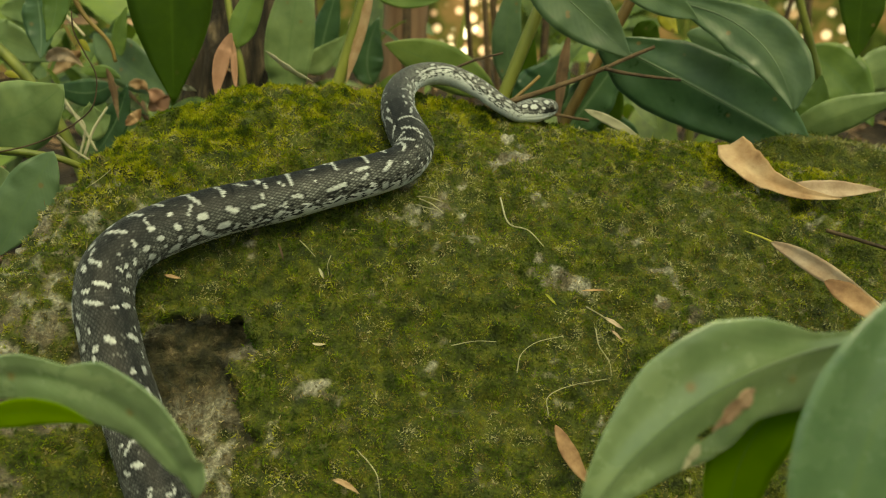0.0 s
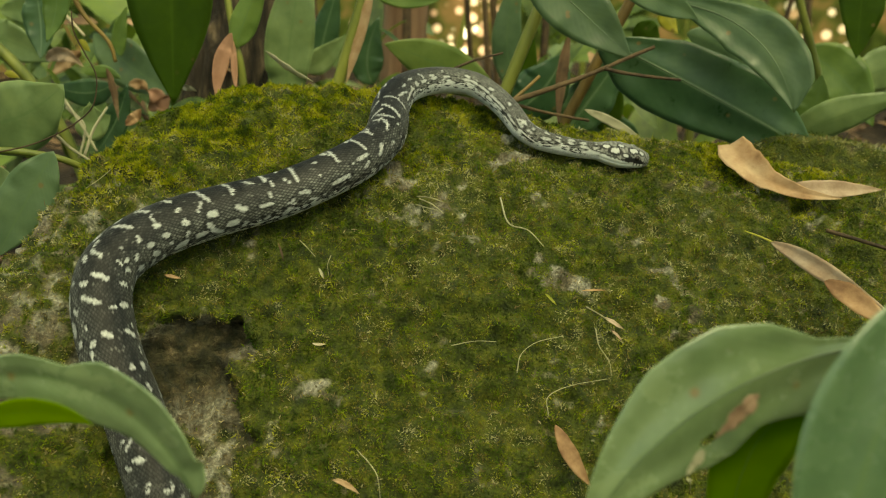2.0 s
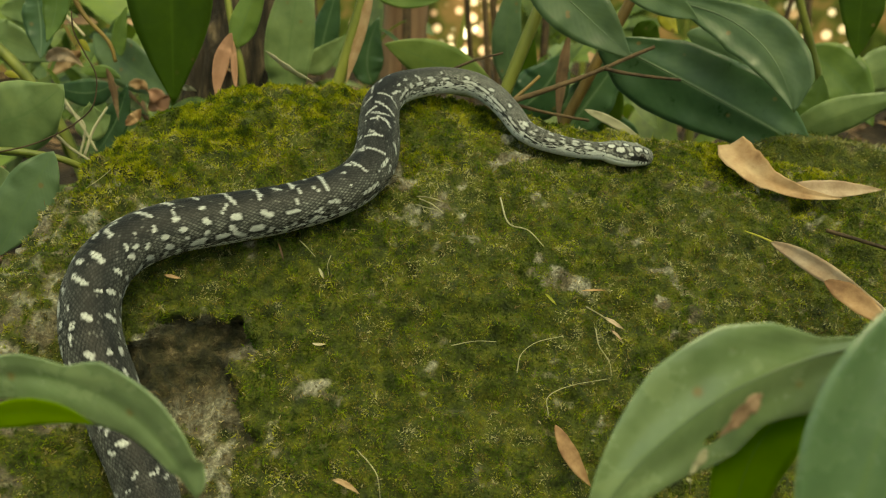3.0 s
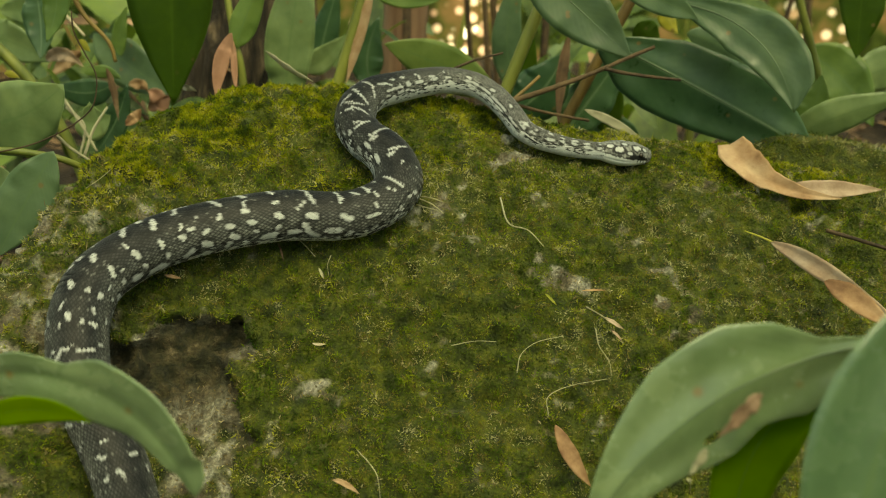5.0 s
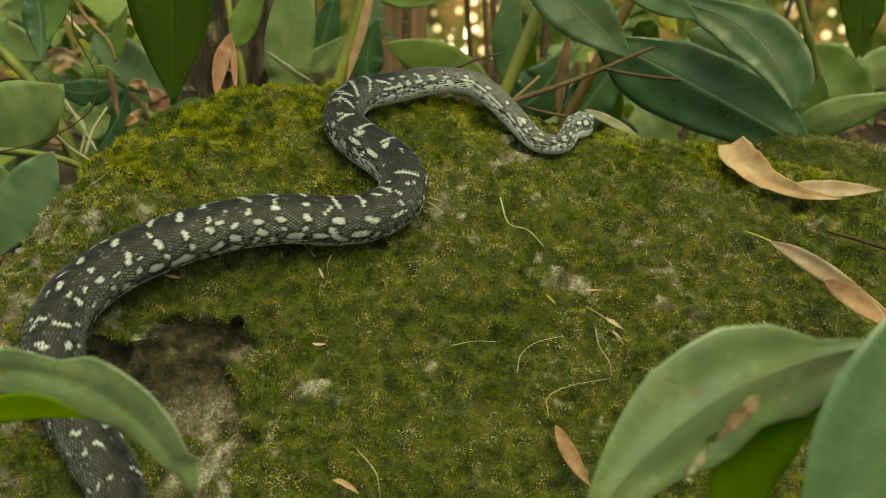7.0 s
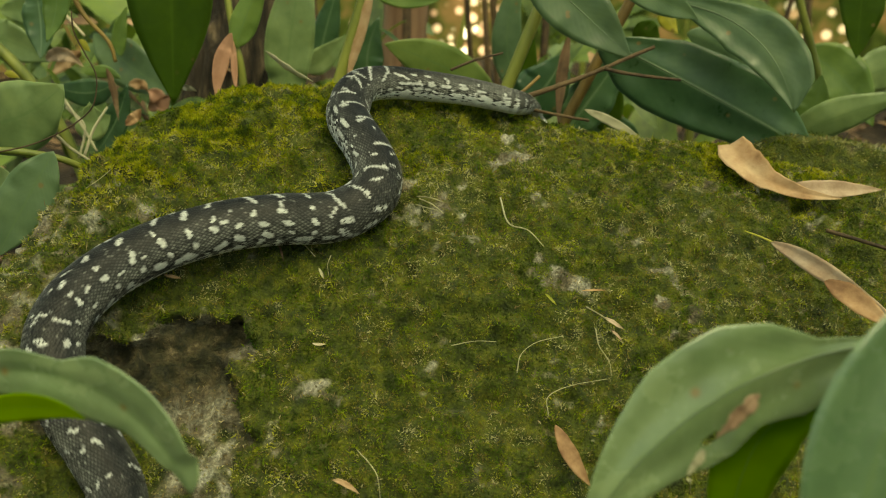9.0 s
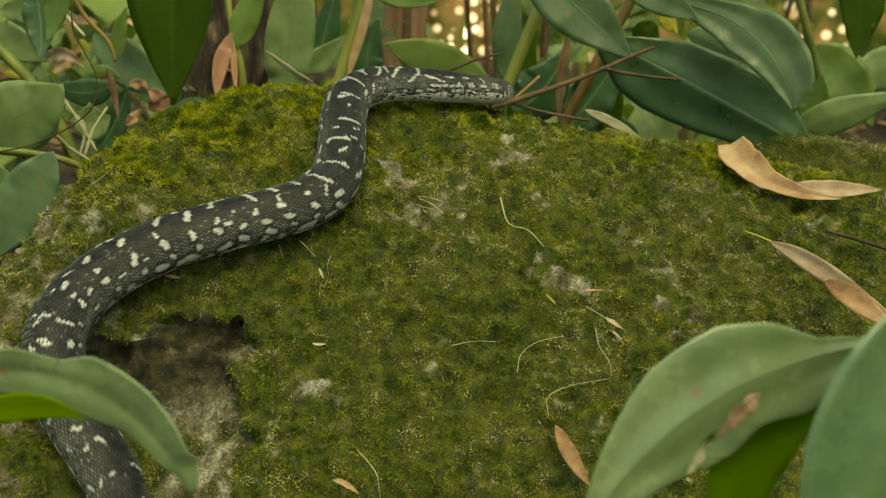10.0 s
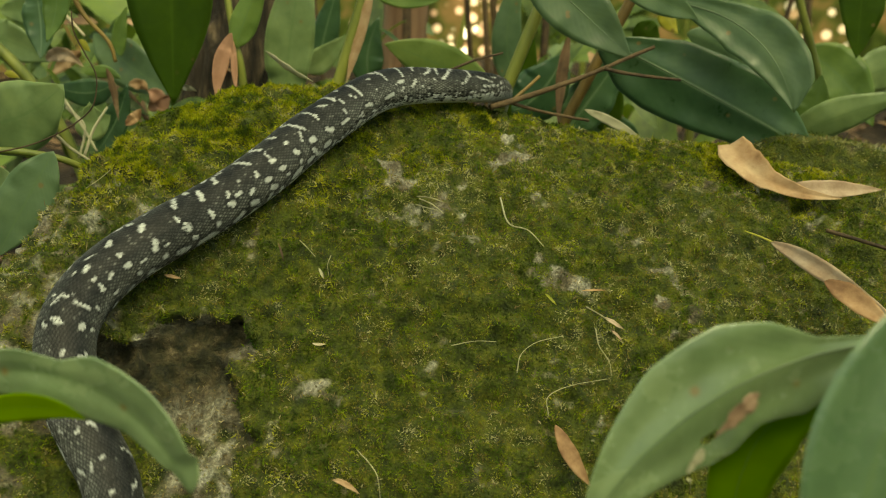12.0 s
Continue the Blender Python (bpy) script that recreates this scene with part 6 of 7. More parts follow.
def motions():
    held = [
        lies(0.0, 0.074, [(0.161, 1.362, 0.472), (0.112, 1.327, 0.467), (0.082, 1.324, 0.481), (0.053, 1.344, 0.499), (0.021, 1.359, 0.513), (-0.011, 1.356, 0.520), (-0.041, 1.334, 0.517), (-0.058, 1.293, 0.505), (-0.059, 1.247, 0.487), (-0.048, 1.207, 0.469), (-0.037, 1.176, 0.452), (-0.048, 1.151, 0.437), (-0.078, 1.129, 0.429), (-0.125, 1.107, 0.422), (-0.189, 1.082, 0.410), (-0.250, 1.054, 0.404), (-0.307, 1.023, 0.393), (-0.340, 0.990, 0.382), (-0.357, 0.958, 0.363), (-0.356, 0.930, 0.336), (-0.345, 0.906, 0.314), (-0.333, 0.884, 0.286), (-0.316, 0.863, 0.252), (-0.301, 0.843, 0.219), (-0.287, 0.824, 0.191), (-0.276, 0.807, 0.170), (-0.246, 0.757, 0.080), (-0.266, 0.687, 0.030), (-0.526, 0.537, 0.030), (-1.376, 0.527, 0.020)], [-19, -12, -2, 3, 11, 8, -1, -19, -24, -24], [-16, -19, -23, -19, -5, 4, 7, 4, 1, 0]),
        lies(0.5, 0.023, [(0.222, 1.364, 0.470), (0.180, 1.329, 0.465), (0.156, 1.297, 0.456), (0.124, 1.281, 0.458), (0.096, 1.291, 0.473), (0.073, 1.318, 0.490), (0.045, 1.345, 0.504), (0.013, 1.356, 0.514), (-0.019, 1.346, 0.519), (-0.044, 1.314, 0.515), (-0.056, 1.272, 0.502), (-0.060, 1.228, 0.483), (-0.071, 1.188, 0.465), (-0.101, 1.153, 0.447), (-0.139, 1.120, 0.432), (-0.190, 1.089, 0.415), (-0.251, 1.058, 0.405), (-0.302, 1.026, 0.394), (-0.337, 0.993, 0.383), (-0.358, 0.961, 0.365), (-0.358, 0.932, 0.342), (-0.348, 0.907, 0.314), (-0.335, 0.884, 0.286), (-0.317, 0.862, 0.253), (-0.303, 0.842, 0.219), (-0.289, 0.824, 0.192), (-0.278, 0.807, 0.170), (-0.248, 0.757, 0.080), (-0.268, 0.687, 0.030), (-0.528, 0.537, 0.030), (-1.378, 0.527, 0.020)], [0, -1, -2, 0, 7, 6, -2, -18, -23, -23], [-8, -5, -9, -14, -4, 4, 7, 3, 0, -1]),
        lies(1.0, -0.009, [(0.226, 1.363, 0.466), (0.200, 1.334, 0.463), (0.187, 1.296, 0.450), (0.166, 1.260, 0.441), (0.140, 1.244, 0.441), (0.116, 1.250, 0.451), (0.092, 1.277, 0.472), (0.069, 1.311, 0.494), (0.039, 1.334, 0.508), (0.005, 1.331, 0.513), (-0.026, 1.307, 0.512), (-0.052, 1.274, 0.506), (-0.066, 1.236, 0.489), (-0.069, 1.198, 0.470), (-0.084, 1.165, 0.453), (-0.113, 1.135, 0.438), (-0.152, 1.108, 0.424), (-0.196, 1.083, 0.413), (-0.244, 1.057, 0.405), (-0.296, 1.027, 0.394), (-0.335, 0.994, 0.381), (-0.357, 0.961, 0.364), (-0.358, 0.932, 0.341), (-0.348, 0.907, 0.314), (-0.334, 0.885, 0.286), (-0.315, 0.864, 0.252), (-0.299, 0.844, 0.218), (-0.285, 0.825, 0.191), (-0.277, 0.808, 0.170), (-0.247, 0.758, 0.080), (-0.267, 0.688, 0.030), (-0.527, 0.538, 0.030), (-1.377, 0.528, 0.020)], [-1, -1, -2, 0, 7, 5, -3, -18, -22, -22], [4, 0, -7, -12, -4, 2, 5, 0, -2, -4]),
        lies(1.5, -0.012, [(0.244, 1.362, 0.452), (0.213, 1.325, 0.457), (0.194, 1.287, 0.447), (0.170, 1.257, 0.439), (0.141, 1.244, 0.441), (0.114, 1.253, 0.452), (0.091, 1.280, 0.476), (0.069, 1.312, 0.494), (0.039, 1.333, 0.508), (0.005, 1.329, 0.513), (-0.026, 1.307, 0.512), (-0.052, 1.273, 0.506), (-0.066, 1.236, 0.489), (-0.069, 1.198, 0.470), (-0.084, 1.165, 0.453), (-0.113, 1.135, 0.438), (-0.152, 1.108, 0.424), (-0.196, 1.083, 0.413), (-0.244, 1.057, 0.405), (-0.296, 1.027, 0.394), (-0.335, 0.994, 0.381), (-0.357, 0.961, 0.364), (-0.358, 0.932, 0.341), (-0.348, 0.907, 0.314), (-0.334, 0.885, 0.286), (-0.315, 0.864, 0.252), (-0.299, 0.844, 0.218), (-0.285, 0.826, 0.191), (-0.277, 0.808, 0.170), (-0.247, 0.758, 0.080), (-0.267, 0.688, 0.030), (-0.527, 0.538, 0.030), (-1.377, 0.528, 0.020)], [3, 1, 1, 3, 10, 7, -1, -14, -18, -18], [-4, -8, -11, -13, -5, 0, 4, 4, 1, -1]),
        lies(2.0, 0.009, [(0.275, 1.254, 0.418), (0.240, 1.253, 0.429), (0.201, 1.249, 0.432), (0.162, 1.244, 0.439), (0.128, 1.246, 0.448), (0.107, 1.259, 0.459), (0.091, 1.286, 0.477), (0.071, 1.317, 0.493), (0.043, 1.338, 0.507), (0.005, 1.335, 0.513), (-0.030, 1.312, 0.513), (-0.055, 1.279, 0.507), (-0.068, 1.244, 0.492), (-0.070, 1.211, 0.477), (-0.075, 1.181, 0.463), (-0.094, 1.153, 0.449), (-0.126, 1.122, 0.435), (-0.190, 1.090, 0.413), (-0.251, 1.058, 0.404), (-0.302, 1.026, 0.395), (-0.336, 0.995, 0.384), (-0.357, 0.963, 0.367), (-0.359, 0.934, 0.343), (-0.349, 0.908, 0.314), (-0.334, 0.884, 0.286), (-0.315, 0.864, 0.252), (-0.299, 0.844, 0.218), (-0.285, 0.825, 0.191), (-0.277, 0.808, 0.170), (-0.247, 0.758, 0.080), (-0.267, 0.688, 0.030), (-0.527, 0.538, 0.030), (-1.377, 0.528, 0.020)], [5, 4, 4, 2, 10, 8, 0, -14, -17, -17], [-4, -6, -5, -9, -1, 4, 7, 6, 2, 0]),
        lies(2.5, 0.003, [(0.278, 1.265, 0.422), (0.241, 1.257, 0.428), (0.201, 1.249, 0.432), (0.162, 1.244, 0.439), (0.128, 1.245, 0.448), (0.107, 1.259, 0.459), (0.091, 1.285, 0.477), (0.071, 1.317, 0.494), (0.043, 1.337, 0.507), (0.005, 1.335, 0.513), (-0.030, 1.312, 0.513), (-0.059, 1.280, 0.508), (-0.073, 1.245, 0.494), (-0.075, 1.210, 0.478), (-0.079, 1.179, 0.462), (-0.093, 1.149, 0.446), (-0.126, 1.122, 0.430), (-0.164, 1.096, 0.417), (-0.214, 1.073, 0.406), (-0.249, 1.049, 0.401), (-0.307, 1.022, 0.394), (-0.340, 0.994, 0.384), (-0.360, 0.965, 0.371), (-0.364, 0.939, 0.350), (-0.360, 0.916, 0.329), (-0.350, 0.895, 0.305), (-0.335, 0.876, 0.277), (-0.317, 0.857, 0.249), (-0.301, 0.839, 0.215), (-0.288, 0.822, 0.186), (-0.279, 0.808, 0.170), (-0.249, 0.758, 0.080), (-0.269, 0.688, 0.030), (-0.529, 0.538, 0.030), (-1.379, 0.528, 0.020)], [4, 3, -1, -2, 5, 3, -5, -13, -16, -16], [2, 1, 0, -6, -2, 4, 8, 7, 2, 0]),
        lies(3.0, 0.000, [(0.282, 1.261, 0.420), (0.240, 1.256, 0.429), (0.201, 1.249, 0.432), (0.162, 1.244, 0.439), (0.128, 1.245, 0.449), (0.107, 1.259, 0.459), (0.091, 1.285, 0.477), (0.071, 1.317, 0.494), (0.043, 1.337, 0.507), (0.005, 1.334, 0.513), (-0.030, 1.313, 0.513), (-0.062, 1.282, 0.509), (-0.079, 1.247, 0.497), (-0.082, 1.211, 0.479), (-0.081, 1.175, 0.460), (-0.086, 1.143, 0.439), (-0.104, 1.115, 0.422), (-0.137, 1.091, 0.410), (-0.187, 1.069, 0.401), (-0.249, 1.046, 0.396), (-0.301, 1.022, 0.393), (-0.338, 0.995, 0.385), (-0.359, 0.966, 0.372), (-0.368, 0.939, 0.352), (-0.366, 0.914, 0.330), (-0.357, 0.891, 0.307), (-0.340, 0.870, 0.274), (-0.323, 0.850, 0.240), (-0.306, 0.833, 0.212), (-0.294, 0.819, 0.188), (-0.286, 0.807, 0.171), (-0.256, 0.757, 0.081), (-0.276, 0.687, 0.030), (-0.536, 0.537, 0.030), (-1.386, 0.527, 0.020)], [8, 6, 1, -3, 1, 1, -5, -8, -10, -10], [5, 5, 2, -7, -4, 3, 10, 9, 0, -3]),
        lies(4.8, 0.000, [(0.280, 1.263, 0.421), (0.240, 1.257, 0.428), (0.201, 1.249, 0.432), (0.162, 1.244, 0.439), (0.128, 1.245, 0.449), (0.107, 1.259, 0.459), (0.091, 1.285, 0.477), (0.071, 1.317, 0.494), (0.043, 1.337, 0.507), (0.005, 1.335, 0.513), (-0.030, 1.314, 0.513), (-0.066, 1.288, 0.509), (-0.090, 1.261, 0.505), (-0.106, 1.232, 0.494), (-0.108, 1.203, 0.477), (-0.094, 1.178, 0.461), (-0.073, 1.157, 0.450), (-0.059, 1.137, 0.436), (-0.056, 1.116, 0.420), (-0.069, 1.097, 0.406), (-0.096, 1.081, 0.396), (-0.132, 1.069, 0.393), (-0.186, 1.056, 0.397), (-0.247, 1.037, 0.393), (-0.305, 1.010, 0.385), (-0.341, 0.979, 0.374), (-0.365, 0.947, 0.358), (-0.373, 0.918, 0.337), (-0.369, 0.891, 0.311), (-0.360, 0.868, 0.281), (-0.344, 0.848, 0.254), (-0.327, 0.832, 0.225), (-0.314, 0.817, 0.202), (-0.303, 0.802, 0.174), (-0.273, 0.752, 0.084), (-0.293, 0.682, 0.030), (-0.553, 0.532, 0.030), (-1.403, 0.522, 0.020)], [0, 1, -2, -7, -8, 2, 2, 1, -4, -12], [0, -3, -5, -4, -3, 3, 4, 7, 1, -4]),
        lies(5.5, -0.008, [(0.281, 1.267, 0.422), (0.241, 1.258, 0.428), (0.201, 1.250, 0.432), (0.162, 1.244, 0.439), (0.128, 1.245, 0.449), (0.107, 1.259, 0.459), (0.091, 1.285, 0.477), (0.071, 1.317, 0.494), (0.043, 1.337, 0.507), (0.005, 1.334, 0.513), (-0.030, 1.313, 0.513), (-0.072, 1.287, 0.509), (-0.100, 1.259, 0.506), (-0.119, 1.230, 0.494), (-0.118, 1.201, 0.477), (-0.099, 1.175, 0.461), (-0.073, 1.153, 0.447), (-0.055, 1.133, 0.434), (-0.049, 1.113, 0.418), (-0.063, 1.093, 0.402), (-0.089, 1.077, 0.392), (-0.121, 1.066, 0.390), (-0.185, 1.053, 0.395), (-0.246, 1.034, 0.390), (-0.304, 1.005, 0.381), (-0.344, 0.972, 0.369), (-0.371, 0.939, 0.352), (-0.379, 0.910, 0.331), (-0.377, 0.885, 0.311), (-0.370, 0.864, 0.283), (-0.352, 0.845, 0.255), (-0.334, 0.829, 0.226), (-0.320, 0.814, 0.204), (-0.308, 0.799, 0.176), (-0.278, 0.749, 0.086), (-0.298, 0.679, 0.031), (-0.558, 0.529, 0.030), (-1.408, 0.519, 0.020)], [0, 0, -2, -3, 0, 0, 0, -1, -4, -6], [-1, -2, -1, -2, -1, 2, 1, 0, -1, -1]),
        lies(6.0, -0.005, [(0.279, 1.269, 0.423), (0.241, 1.259, 0.428), (0.201, 1.250, 0.432), (0.162, 1.244, 0.439), (0.128, 1.245, 0.449), (0.107, 1.259, 0.459), (0.091, 1.285, 0.477), (0.071, 1.317, 0.494), (0.043, 1.337, 0.507), (0.005, 1.335, 0.513), (-0.030, 1.314, 0.513), (-0.072, 1.287, 0.509), (-0.104, 1.259, 0.506), (-0.123, 1.230, 0.494), (-0.122, 1.201, 0.477), (-0.102, 1.175, 0.462), (-0.073, 1.154, 0.447), (-0.051, 1.134, 0.434), (-0.044, 1.113, 0.418), (-0.055, 1.093, 0.401), (-0.083, 1.076, 0.391), (-0.121, 1.064, 0.388), (-0.185, 1.052, 0.394), (-0.246, 1.033, 0.391), (-0.303, 1.004, 0.381), (-0.347, 0.970, 0.368), (-0.374, 0.937, 0.349), (-0.381, 0.908, 0.332), (-0.379, 0.884, 0.311), (-0.375, 0.862, 0.284), (-0.357, 0.843, 0.256), (-0.340, 0.827, 0.228), (-0.324, 0.812, 0.205), (-0.314, 0.797, 0.177), (-0.284, 0.747, 0.087), (-0.304, 0.677, 0.032), (-0.564, 0.527, 0.030), (-1.414, 0.517, 0.020)], [0, 1, 0, 1, 1, 1, 1, 0, 0, 0], [0, 0, -1, 0, 0, 0, 0, 0, -1, -1]),
        lies(6.5, 0.010, [(0.238, 1.313, 0.446), (0.206, 1.289, 0.448), (0.193, 1.266, 0.439), (0.163, 1.249, 0.438), (0.131, 1.246, 0.446), (0.107, 1.259, 0.459), (0.091, 1.286, 0.477), (0.071, 1.318, 0.493), (0.043, 1.339, 0.507), (0.005, 1.336, 0.513), (-0.030, 1.315, 0.513), (-0.072, 1.287, 0.509), (-0.106, 1.259, 0.506), (-0.125, 1.230, 0.494), (-0.125, 1.201, 0.477), (-0.106, 1.175, 0.462), (-0.076, 1.154, 0.447), (-0.055, 1.133, 0.434), (-0.048, 1.113, 0.418), (-0.057, 1.093, 0.401), (-0.083, 1.076, 0.391), (-0.121, 1.064, 0.388), (-0.185, 1.052, 0.394), (-0.246, 1.033, 0.391), (-0.303, 1.004, 0.381), (-0.348, 0.969, 0.368), (-0.377, 0.935, 0.350), (-0.388, 0.906, 0.333), (-0.387, 0.881, 0.311), (-0.379, 0.860, 0.285), (-0.362, 0.841, 0.257), (-0.341, 0.826, 0.229), (-0.323, 0.811, 0.200), (-0.314, 0.797, 0.177), (-0.284, 0.747, 0.087), (-0.304, 0.677, 0.032), (-0.564, 0.527, 0.030), (-1.414, 0.517, 0.020)], [-2, -2, 0, 0, -1, -1, -1, -1, 0, 1], [0, 0, 0, 1, 1, 0, -1, 0, 1, 3]),
        lies(7.0, 0.009, [(0.207, 1.342, 0.457), (0.182, 1.314, 0.463), (0.173, 1.282, 0.450), (0.160, 1.255, 0.441), (0.137, 1.244, 0.442), (0.118, 1.253, 0.450), (0.093, 1.281, 0.474), (0.069, 1.315, 0.494), (0.043, 1.338, 0.507), (0.005, 1.336, 0.513), (-0.030, 1.315, 0.513), (-0.072, 1.287, 0.509), (-0.106, 1.259, 0.506), (-0.125, 1.230, 0.494), (-0.125, 1.201, 0.477), (-0.106, 1.175, 0.462), (-0.076, 1.154, 0.447), (-0.055, 1.133, 0.434), (-0.048, 1.113, 0.418), (-0.057, 1.093, 0.401), (-0.083, 1.076, 0.391), (-0.121, 1.064, 0.388), (-0.185, 1.052, 0.394), (-0.246, 1.033, 0.391), (-0.303, 1.004, 0.381), (-0.348, 0.969, 0.368), (-0.379, 0.934, 0.350), (-0.390, 0.905, 0.334), (-0.392, 0.879, 0.312), (-0.382, 0.858, 0.286), (-0.365, 0.840, 0.258), (-0.343, 0.825, 0.229), (-0.322, 0.811, 0.200), (-0.313, 0.797, 0.177), (-0.283, 0.747, 0.087), (-0.303, 0.677, 0.032), (-0.563, 0.527, 0.030), (-1.413, 0.517, 0.020)], [-7, -11, -5, -1, -1, 0, 0, 0, 2, 3], [-2, -4, -2, -2, 0, -1, -1, 1, 1, 2]),
        lies(7.2, 0.000, [(0.190, 1.363, 0.473), (0.167, 1.335, 0.472), (0.163, 1.297, 0.456), (0.152, 1.264, 0.445), (0.129, 1.255, 0.444), (0.100, 1.274, 0.465), (0.075, 1.309, 0.491), (0.043, 1.336, 0.507), (0.005, 1.336, 0.513), (-0.030, 1.315, 0.512), (-0.072, 1.288, 0.509), (-0.106, 1.259, 0.506), (-0.125, 1.230, 0.494), (-0.125, 1.201, 0.477), (-0.106, 1.175, 0.462), (-0.076, 1.154, 0.447), (-0.055, 1.133, 0.434), (-0.048, 1.113, 0.418), (-0.057, 1.093, 0.401), (-0.083, 1.076, 0.391), (-0.121, 1.064, 0.388), (-0.185, 1.052, 0.394), (-0.246, 1.033, 0.391), (-0.303, 1.004, 0.381), (-0.348, 0.969, 0.368), (-0.380, 0.934, 0.350), (-0.391, 0.904, 0.334), (-0.393, 0.879, 0.312), (-0.384, 0.858, 0.286), (-0.366, 0.840, 0.258), (-0.343, 0.825, 0.229), (-0.322, 0.811, 0.200), (-0.313, 0.797, 0.177), (-0.283, 0.747, 0.087), (-0.303, 0.677, 0.032), (-0.563, 0.527, 0.030), (-1.413, 0.517, 0.020)], [-2, -9, -7, -9, -9, -1, 0, 0, 2, 3], [0, -2, -2, -2, 0, -1, -1, 1, 1, 2]),
        lies(8.8, -0.188, [(0.184, 1.700, 0.258), (0.179, 1.630, 0.338), (0.167, 1.560, 0.394), (0.153, 1.490, 0.433), (0.132, 1.420, 0.460), (0.108, 1.312, 0.485), (0.075, 1.310, 0.492), (0.028, 1.307, 0.502), (-0.019, 1.302, 0.509), (-0.064, 1.295, 0.515), (-0.098, 1.278, 0.515), (-0.117, 1.251, 0.505), (-0.121, 1.217, 0.485), (-0.108, 1.186, 0.469), (-0.093, 1.160, 0.455), (-0.079, 1.134, 0.435), (-0.076, 1.110, 0.417), (-0.089, 1.090, 0.403), (-0.119, 1.074, 0.392), (-0.154, 1.063, 0.391), (-0.185, 1.052, 0.394), (-0.246, 1.033, 0.391), (-0.303, 1.004, 0.381), (-0.347, 0.969, 0.367), (-0.376, 0.934, 0.350), (-0.390, 0.904, 0.332), (-0.392, 0.879, 0.312), (-0.383, 0.858, 0.286), (-0.366, 0.840, 0.258), (-0.343, 0.825, 0.229), (-0.322, 0.811, 0.199), (-0.313, 0.798, 0.177), (-0.283, 0.748, 0.087), (-0.303, 0.678, 0.032), (-0.563, 0.528, 0.030), (-1.413, 0.518, 0.020)], [9, 9, 3, -1, -1, 0, 1, 2, 4, 5], [0, 0, 10, 20, 20, 12, 0, 0, 0, 0]),
        lies(9.5, -0.439, [(0.081, 1.970, 0.081), (0.108, 1.820, 0.187), (0.112, 1.730, 0.289), (0.114, 1.660, 0.367), (0.116, 1.600, 0.413), (0.114, 1.535, 0.445), (0.109, 1.475, 0.465), (0.089, 1.368, 0.487), (0.052, 1.332, 0.498), (0.012, 1.309, 0.506), (-0.034, 1.302, 0.511), (-0.072, 1.293, 0.515), (-0.101, 1.278, 0.516), (-0.120, 1.252, 0.507), (-0.125, 1.218, 0.489), (-0.115, 1.185, 0.469), (-0.103, 1.154, 0.452), (-0.097, 1.126, 0.432), (-0.107, 1.101, 0.413), (-0.129, 1.080, 0.399), (-0.161, 1.065, 0.392), (-0.198, 1.051, 0.392), (-0.246, 1.032, 0.390), (-0.303, 1.004, 0.381), (-0.347, 0.969, 0.367), (-0.376, 0.934, 0.350), (-0.390, 0.904, 0.332), (-0.392, 0.879, 0.312), (-0.383, 0.858, 0.286), (-0.366, 0.840, 0.258), (-0.343, 0.825, 0.229), (-0.322, 0.811, 0.199), (-0.313, 0.798, 0.177), (-0.283, 0.748, 0.087), (-0.303, 0.678, 0.032), (-0.563, 0.528, 0.030), (-1.413, 0.518, 0.020)], [18, 26, 13, 7, 6, 2, 2, 3, 6, 7], [4, 9, 7, 9, 15, 5, 0, 1, 4, 7]),
        lies(10.0, -0.538, [(0.021, 2.100, 0.019), (0.068, 1.950, 0.093), (0.087, 1.820, 0.210), (0.091, 1.740, 0.308), (0.092, 1.670, 0.380), (0.092, 1.600, 0.427), (0.092, 1.540, 0.457), (0.088, 1.475, 0.477), (0.080, 1.372, 0.491), (0.044, 1.334, 0.501), (0.005, 1.308, 0.508), (-0.034, 1.299, 0.512), (-0.072, 1.287, 0.515), (-0.101, 1.268, 0.513), (-0.121, 1.240, 0.503), (-0.127, 1.205, 0.484), (-0.126, 1.170, 0.462), (-0.126, 1.139, 0.443), (-0.132, 1.112, 0.425), (-0.153, 1.087, 0.409), (-0.187, 1.064, 0.400), (-0.247, 1.037, 0.391), (-0.303, 1.005, 0.381), (-0.347, 0.969, 0.367), (-0.376, 0.935, 0.350), (-0.390, 0.904, 0.332), (-0.392, 0.879, 0.312), (-0.383, 0.858, 0.286), (-0.366, 0.840, 0.258), (-0.343, 0.825, 0.229), (-0.322, 0.811, 0.199), (-0.313, 0.798, 0.177), (-0.283, 0.748, 0.087), (-0.303, 0.678, 0.032), (-0.563, 0.528, 0.030), (-1.413, 0.518, 0.020)], [29, 42, 24, 15, 15, 5, 2, 5, 9, 10], [0, 2, 6, 9, 19, 13, 7, 6, 6, 9]),
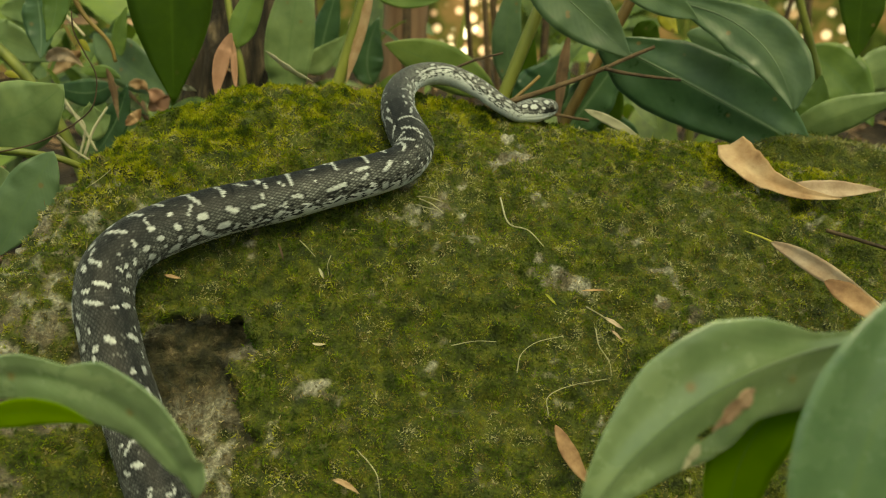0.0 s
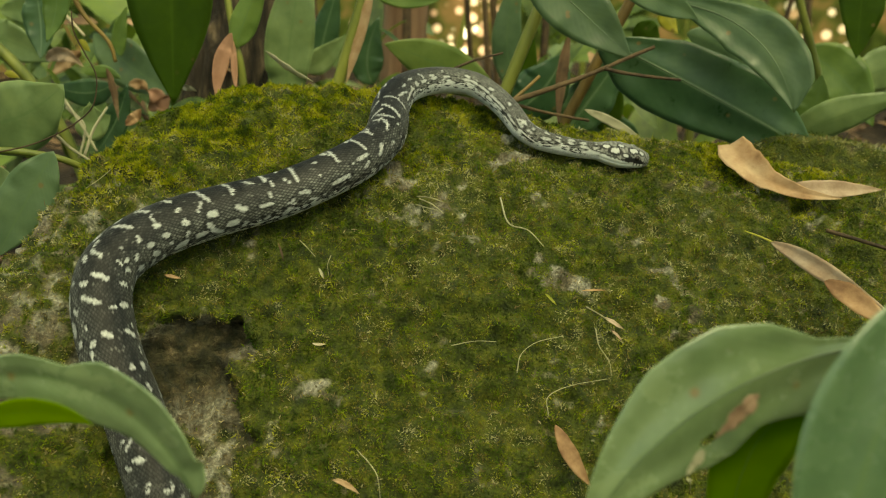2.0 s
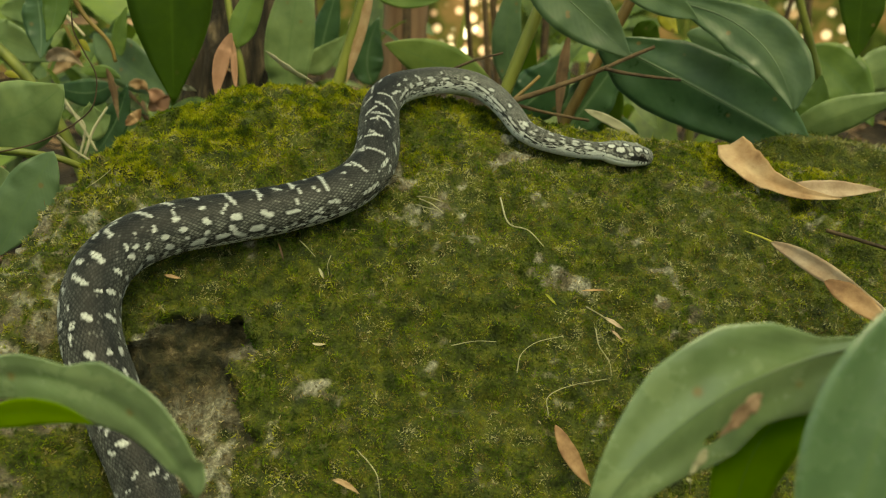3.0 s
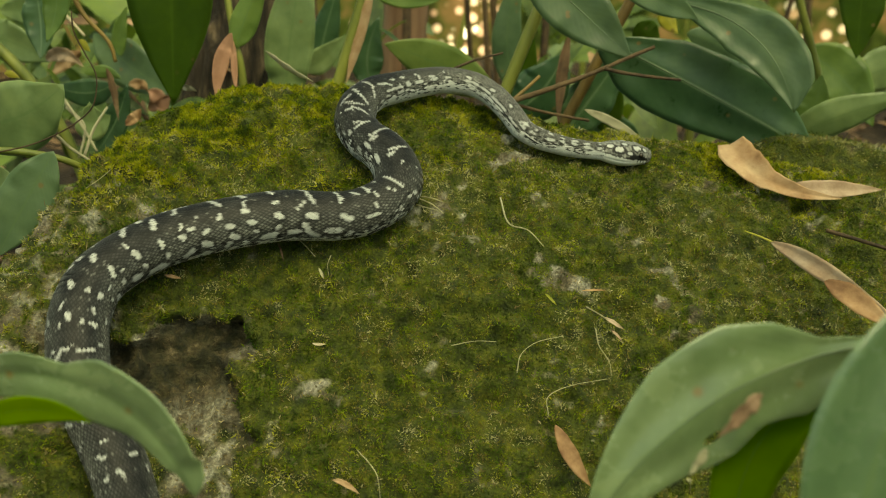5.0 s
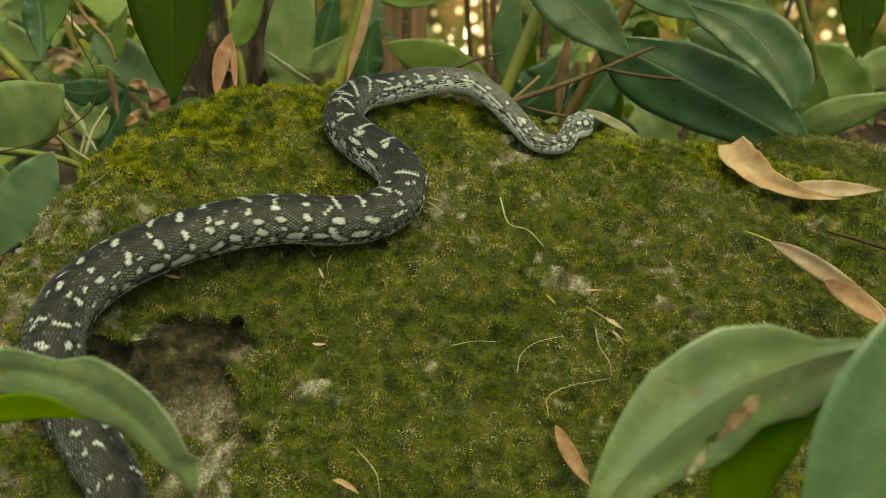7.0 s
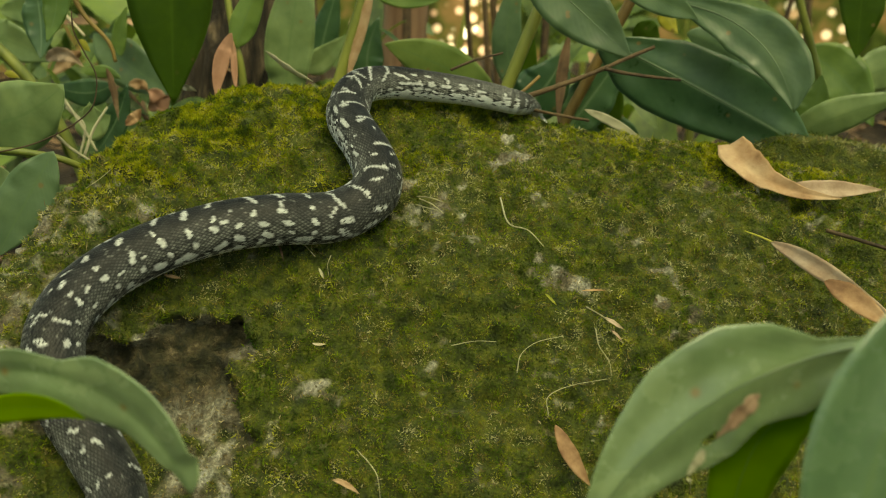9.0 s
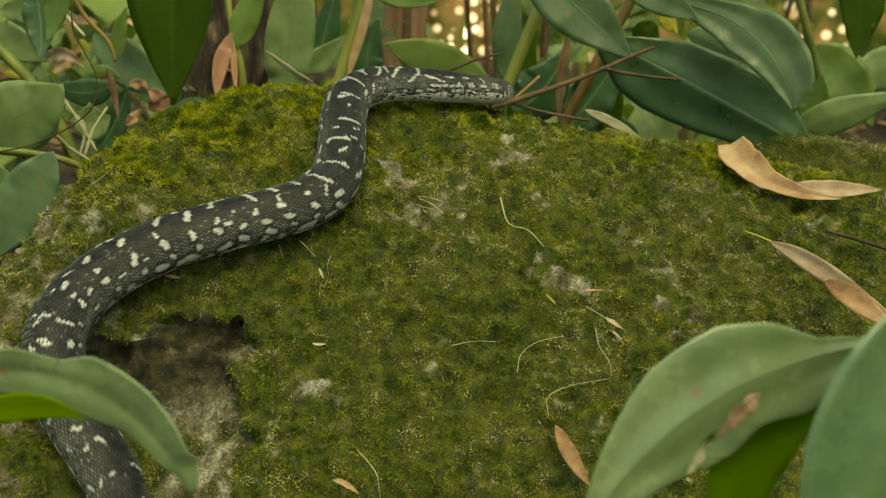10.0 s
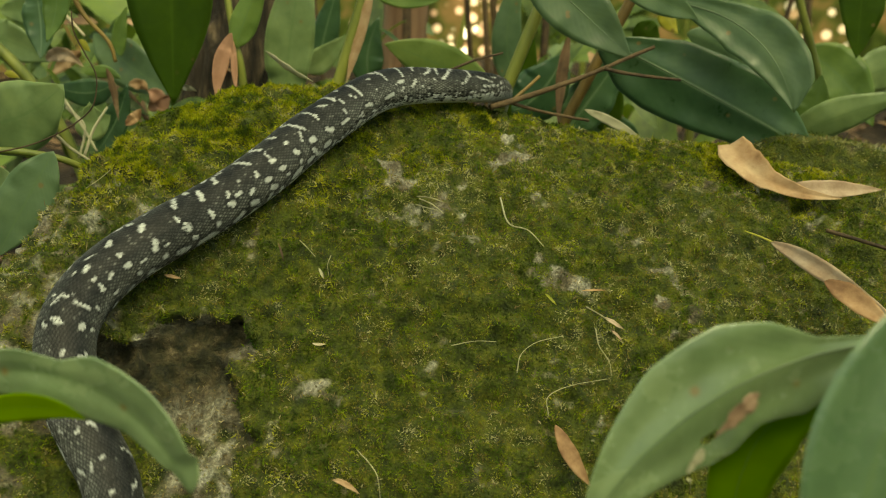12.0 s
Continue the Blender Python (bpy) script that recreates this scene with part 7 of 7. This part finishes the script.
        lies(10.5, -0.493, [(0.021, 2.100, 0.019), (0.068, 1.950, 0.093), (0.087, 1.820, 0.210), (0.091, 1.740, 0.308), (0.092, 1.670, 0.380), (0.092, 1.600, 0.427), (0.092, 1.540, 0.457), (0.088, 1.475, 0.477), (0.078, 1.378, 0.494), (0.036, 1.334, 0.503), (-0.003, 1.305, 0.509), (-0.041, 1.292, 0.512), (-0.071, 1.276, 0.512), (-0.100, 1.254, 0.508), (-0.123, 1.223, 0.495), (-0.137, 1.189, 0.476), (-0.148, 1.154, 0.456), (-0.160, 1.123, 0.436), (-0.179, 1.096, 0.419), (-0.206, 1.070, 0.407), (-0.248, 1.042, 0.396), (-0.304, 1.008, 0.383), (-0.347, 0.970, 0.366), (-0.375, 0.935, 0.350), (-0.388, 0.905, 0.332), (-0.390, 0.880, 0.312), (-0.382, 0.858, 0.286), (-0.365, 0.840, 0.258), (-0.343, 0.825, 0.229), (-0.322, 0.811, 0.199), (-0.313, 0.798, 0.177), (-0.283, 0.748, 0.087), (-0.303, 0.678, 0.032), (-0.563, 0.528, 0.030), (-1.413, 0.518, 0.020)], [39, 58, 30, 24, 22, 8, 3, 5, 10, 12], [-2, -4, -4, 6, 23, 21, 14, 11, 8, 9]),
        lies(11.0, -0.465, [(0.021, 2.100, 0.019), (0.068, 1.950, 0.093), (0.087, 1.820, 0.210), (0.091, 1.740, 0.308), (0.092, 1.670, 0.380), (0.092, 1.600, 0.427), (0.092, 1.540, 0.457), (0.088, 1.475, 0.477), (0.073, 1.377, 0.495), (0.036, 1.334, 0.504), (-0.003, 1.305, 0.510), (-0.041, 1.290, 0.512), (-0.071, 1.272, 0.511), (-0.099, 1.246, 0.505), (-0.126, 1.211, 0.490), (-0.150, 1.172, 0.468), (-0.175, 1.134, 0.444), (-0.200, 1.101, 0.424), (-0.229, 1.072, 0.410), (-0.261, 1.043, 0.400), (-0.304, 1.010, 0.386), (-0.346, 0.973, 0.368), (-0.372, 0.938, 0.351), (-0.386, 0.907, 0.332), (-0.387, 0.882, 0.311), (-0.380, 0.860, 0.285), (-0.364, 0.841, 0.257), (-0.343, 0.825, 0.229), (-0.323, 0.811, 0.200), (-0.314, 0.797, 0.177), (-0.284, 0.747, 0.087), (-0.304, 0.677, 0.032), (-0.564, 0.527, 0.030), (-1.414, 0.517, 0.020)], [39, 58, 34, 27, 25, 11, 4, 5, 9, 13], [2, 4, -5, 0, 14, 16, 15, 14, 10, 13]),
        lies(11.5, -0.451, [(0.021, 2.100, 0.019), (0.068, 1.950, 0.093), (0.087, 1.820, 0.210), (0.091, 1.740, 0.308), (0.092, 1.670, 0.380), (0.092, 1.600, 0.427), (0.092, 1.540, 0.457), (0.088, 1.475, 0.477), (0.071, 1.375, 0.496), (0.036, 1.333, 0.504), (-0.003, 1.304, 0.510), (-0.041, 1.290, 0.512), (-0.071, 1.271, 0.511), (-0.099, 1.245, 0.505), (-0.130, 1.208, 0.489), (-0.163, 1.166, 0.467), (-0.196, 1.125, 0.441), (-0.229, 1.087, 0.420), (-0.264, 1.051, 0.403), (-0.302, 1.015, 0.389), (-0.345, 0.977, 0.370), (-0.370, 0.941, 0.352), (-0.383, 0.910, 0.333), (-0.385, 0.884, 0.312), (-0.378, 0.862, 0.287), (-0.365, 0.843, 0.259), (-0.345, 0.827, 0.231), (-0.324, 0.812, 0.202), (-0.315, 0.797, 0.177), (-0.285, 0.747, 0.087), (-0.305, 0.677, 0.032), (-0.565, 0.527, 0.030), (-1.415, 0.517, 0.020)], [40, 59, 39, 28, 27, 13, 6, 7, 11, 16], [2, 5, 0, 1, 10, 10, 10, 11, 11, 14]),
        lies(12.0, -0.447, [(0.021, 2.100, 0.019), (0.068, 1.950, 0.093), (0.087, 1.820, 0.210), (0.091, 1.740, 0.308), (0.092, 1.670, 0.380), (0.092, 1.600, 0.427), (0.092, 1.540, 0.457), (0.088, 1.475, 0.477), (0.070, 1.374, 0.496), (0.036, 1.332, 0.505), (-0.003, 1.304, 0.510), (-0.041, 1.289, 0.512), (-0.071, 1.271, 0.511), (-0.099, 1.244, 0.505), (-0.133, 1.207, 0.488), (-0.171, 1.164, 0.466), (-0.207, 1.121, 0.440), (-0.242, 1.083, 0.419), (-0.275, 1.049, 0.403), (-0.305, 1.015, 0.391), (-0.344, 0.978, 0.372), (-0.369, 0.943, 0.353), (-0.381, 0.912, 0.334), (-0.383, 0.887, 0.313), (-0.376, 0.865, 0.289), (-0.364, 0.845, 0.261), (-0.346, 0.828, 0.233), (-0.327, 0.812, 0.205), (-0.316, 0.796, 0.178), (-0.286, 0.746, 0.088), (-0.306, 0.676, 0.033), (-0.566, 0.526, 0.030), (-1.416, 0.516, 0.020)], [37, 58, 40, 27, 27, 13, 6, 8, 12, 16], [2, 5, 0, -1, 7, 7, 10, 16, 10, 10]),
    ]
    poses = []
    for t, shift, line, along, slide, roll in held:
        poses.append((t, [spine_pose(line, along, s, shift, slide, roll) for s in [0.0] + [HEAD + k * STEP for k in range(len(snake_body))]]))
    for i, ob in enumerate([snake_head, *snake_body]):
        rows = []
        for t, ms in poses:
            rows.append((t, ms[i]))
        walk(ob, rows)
    for ob, sway in ((front_left, LEFT_SWAY), (front_right, RIGHT_SWAY), (front_near, NEAR_SWAY)):
        walk(ob, [(t, pose(x, y, z)) for t, x, y, z in sway])


LEFT_SWAY = [(0.0, 0, 0, 0), (2.5, 0, 0, 0), (5.0, -0.001, 0, 0.0015), (6.0, -0.004, 0, 0.004), (12.0, -0.004, 0, 0.004)]
RIGHT_SWAY = [(0.0, -0.002, 0, 0.002), (0.5, -0.0015, 0, -0.001), (1.0, -0.001, 0, 0.0005), (1.5, -0.001, 0, 0), (2.0, 0.001, 0, -0.002), (3.0, 0.003, 0, -0.0015), (5.0, 0.003, 0, -0.0015), (6.5, 0.002, 0, -0.003), (9.0, 0.0015, 0, -0.002), (12.0, 0.001, 0, -0.001)]
NEAR_SWAY = [(0.0, 0, 0, 0), (2.0, 0.003, 0, -0.001), (5.0, 0.008, 0, -0.002), (6.5, 0.010, 0, -0.002), (9.0, 0.008, 0, -0.002), (12.0, 0.008, 0, -0.002)]
motions()
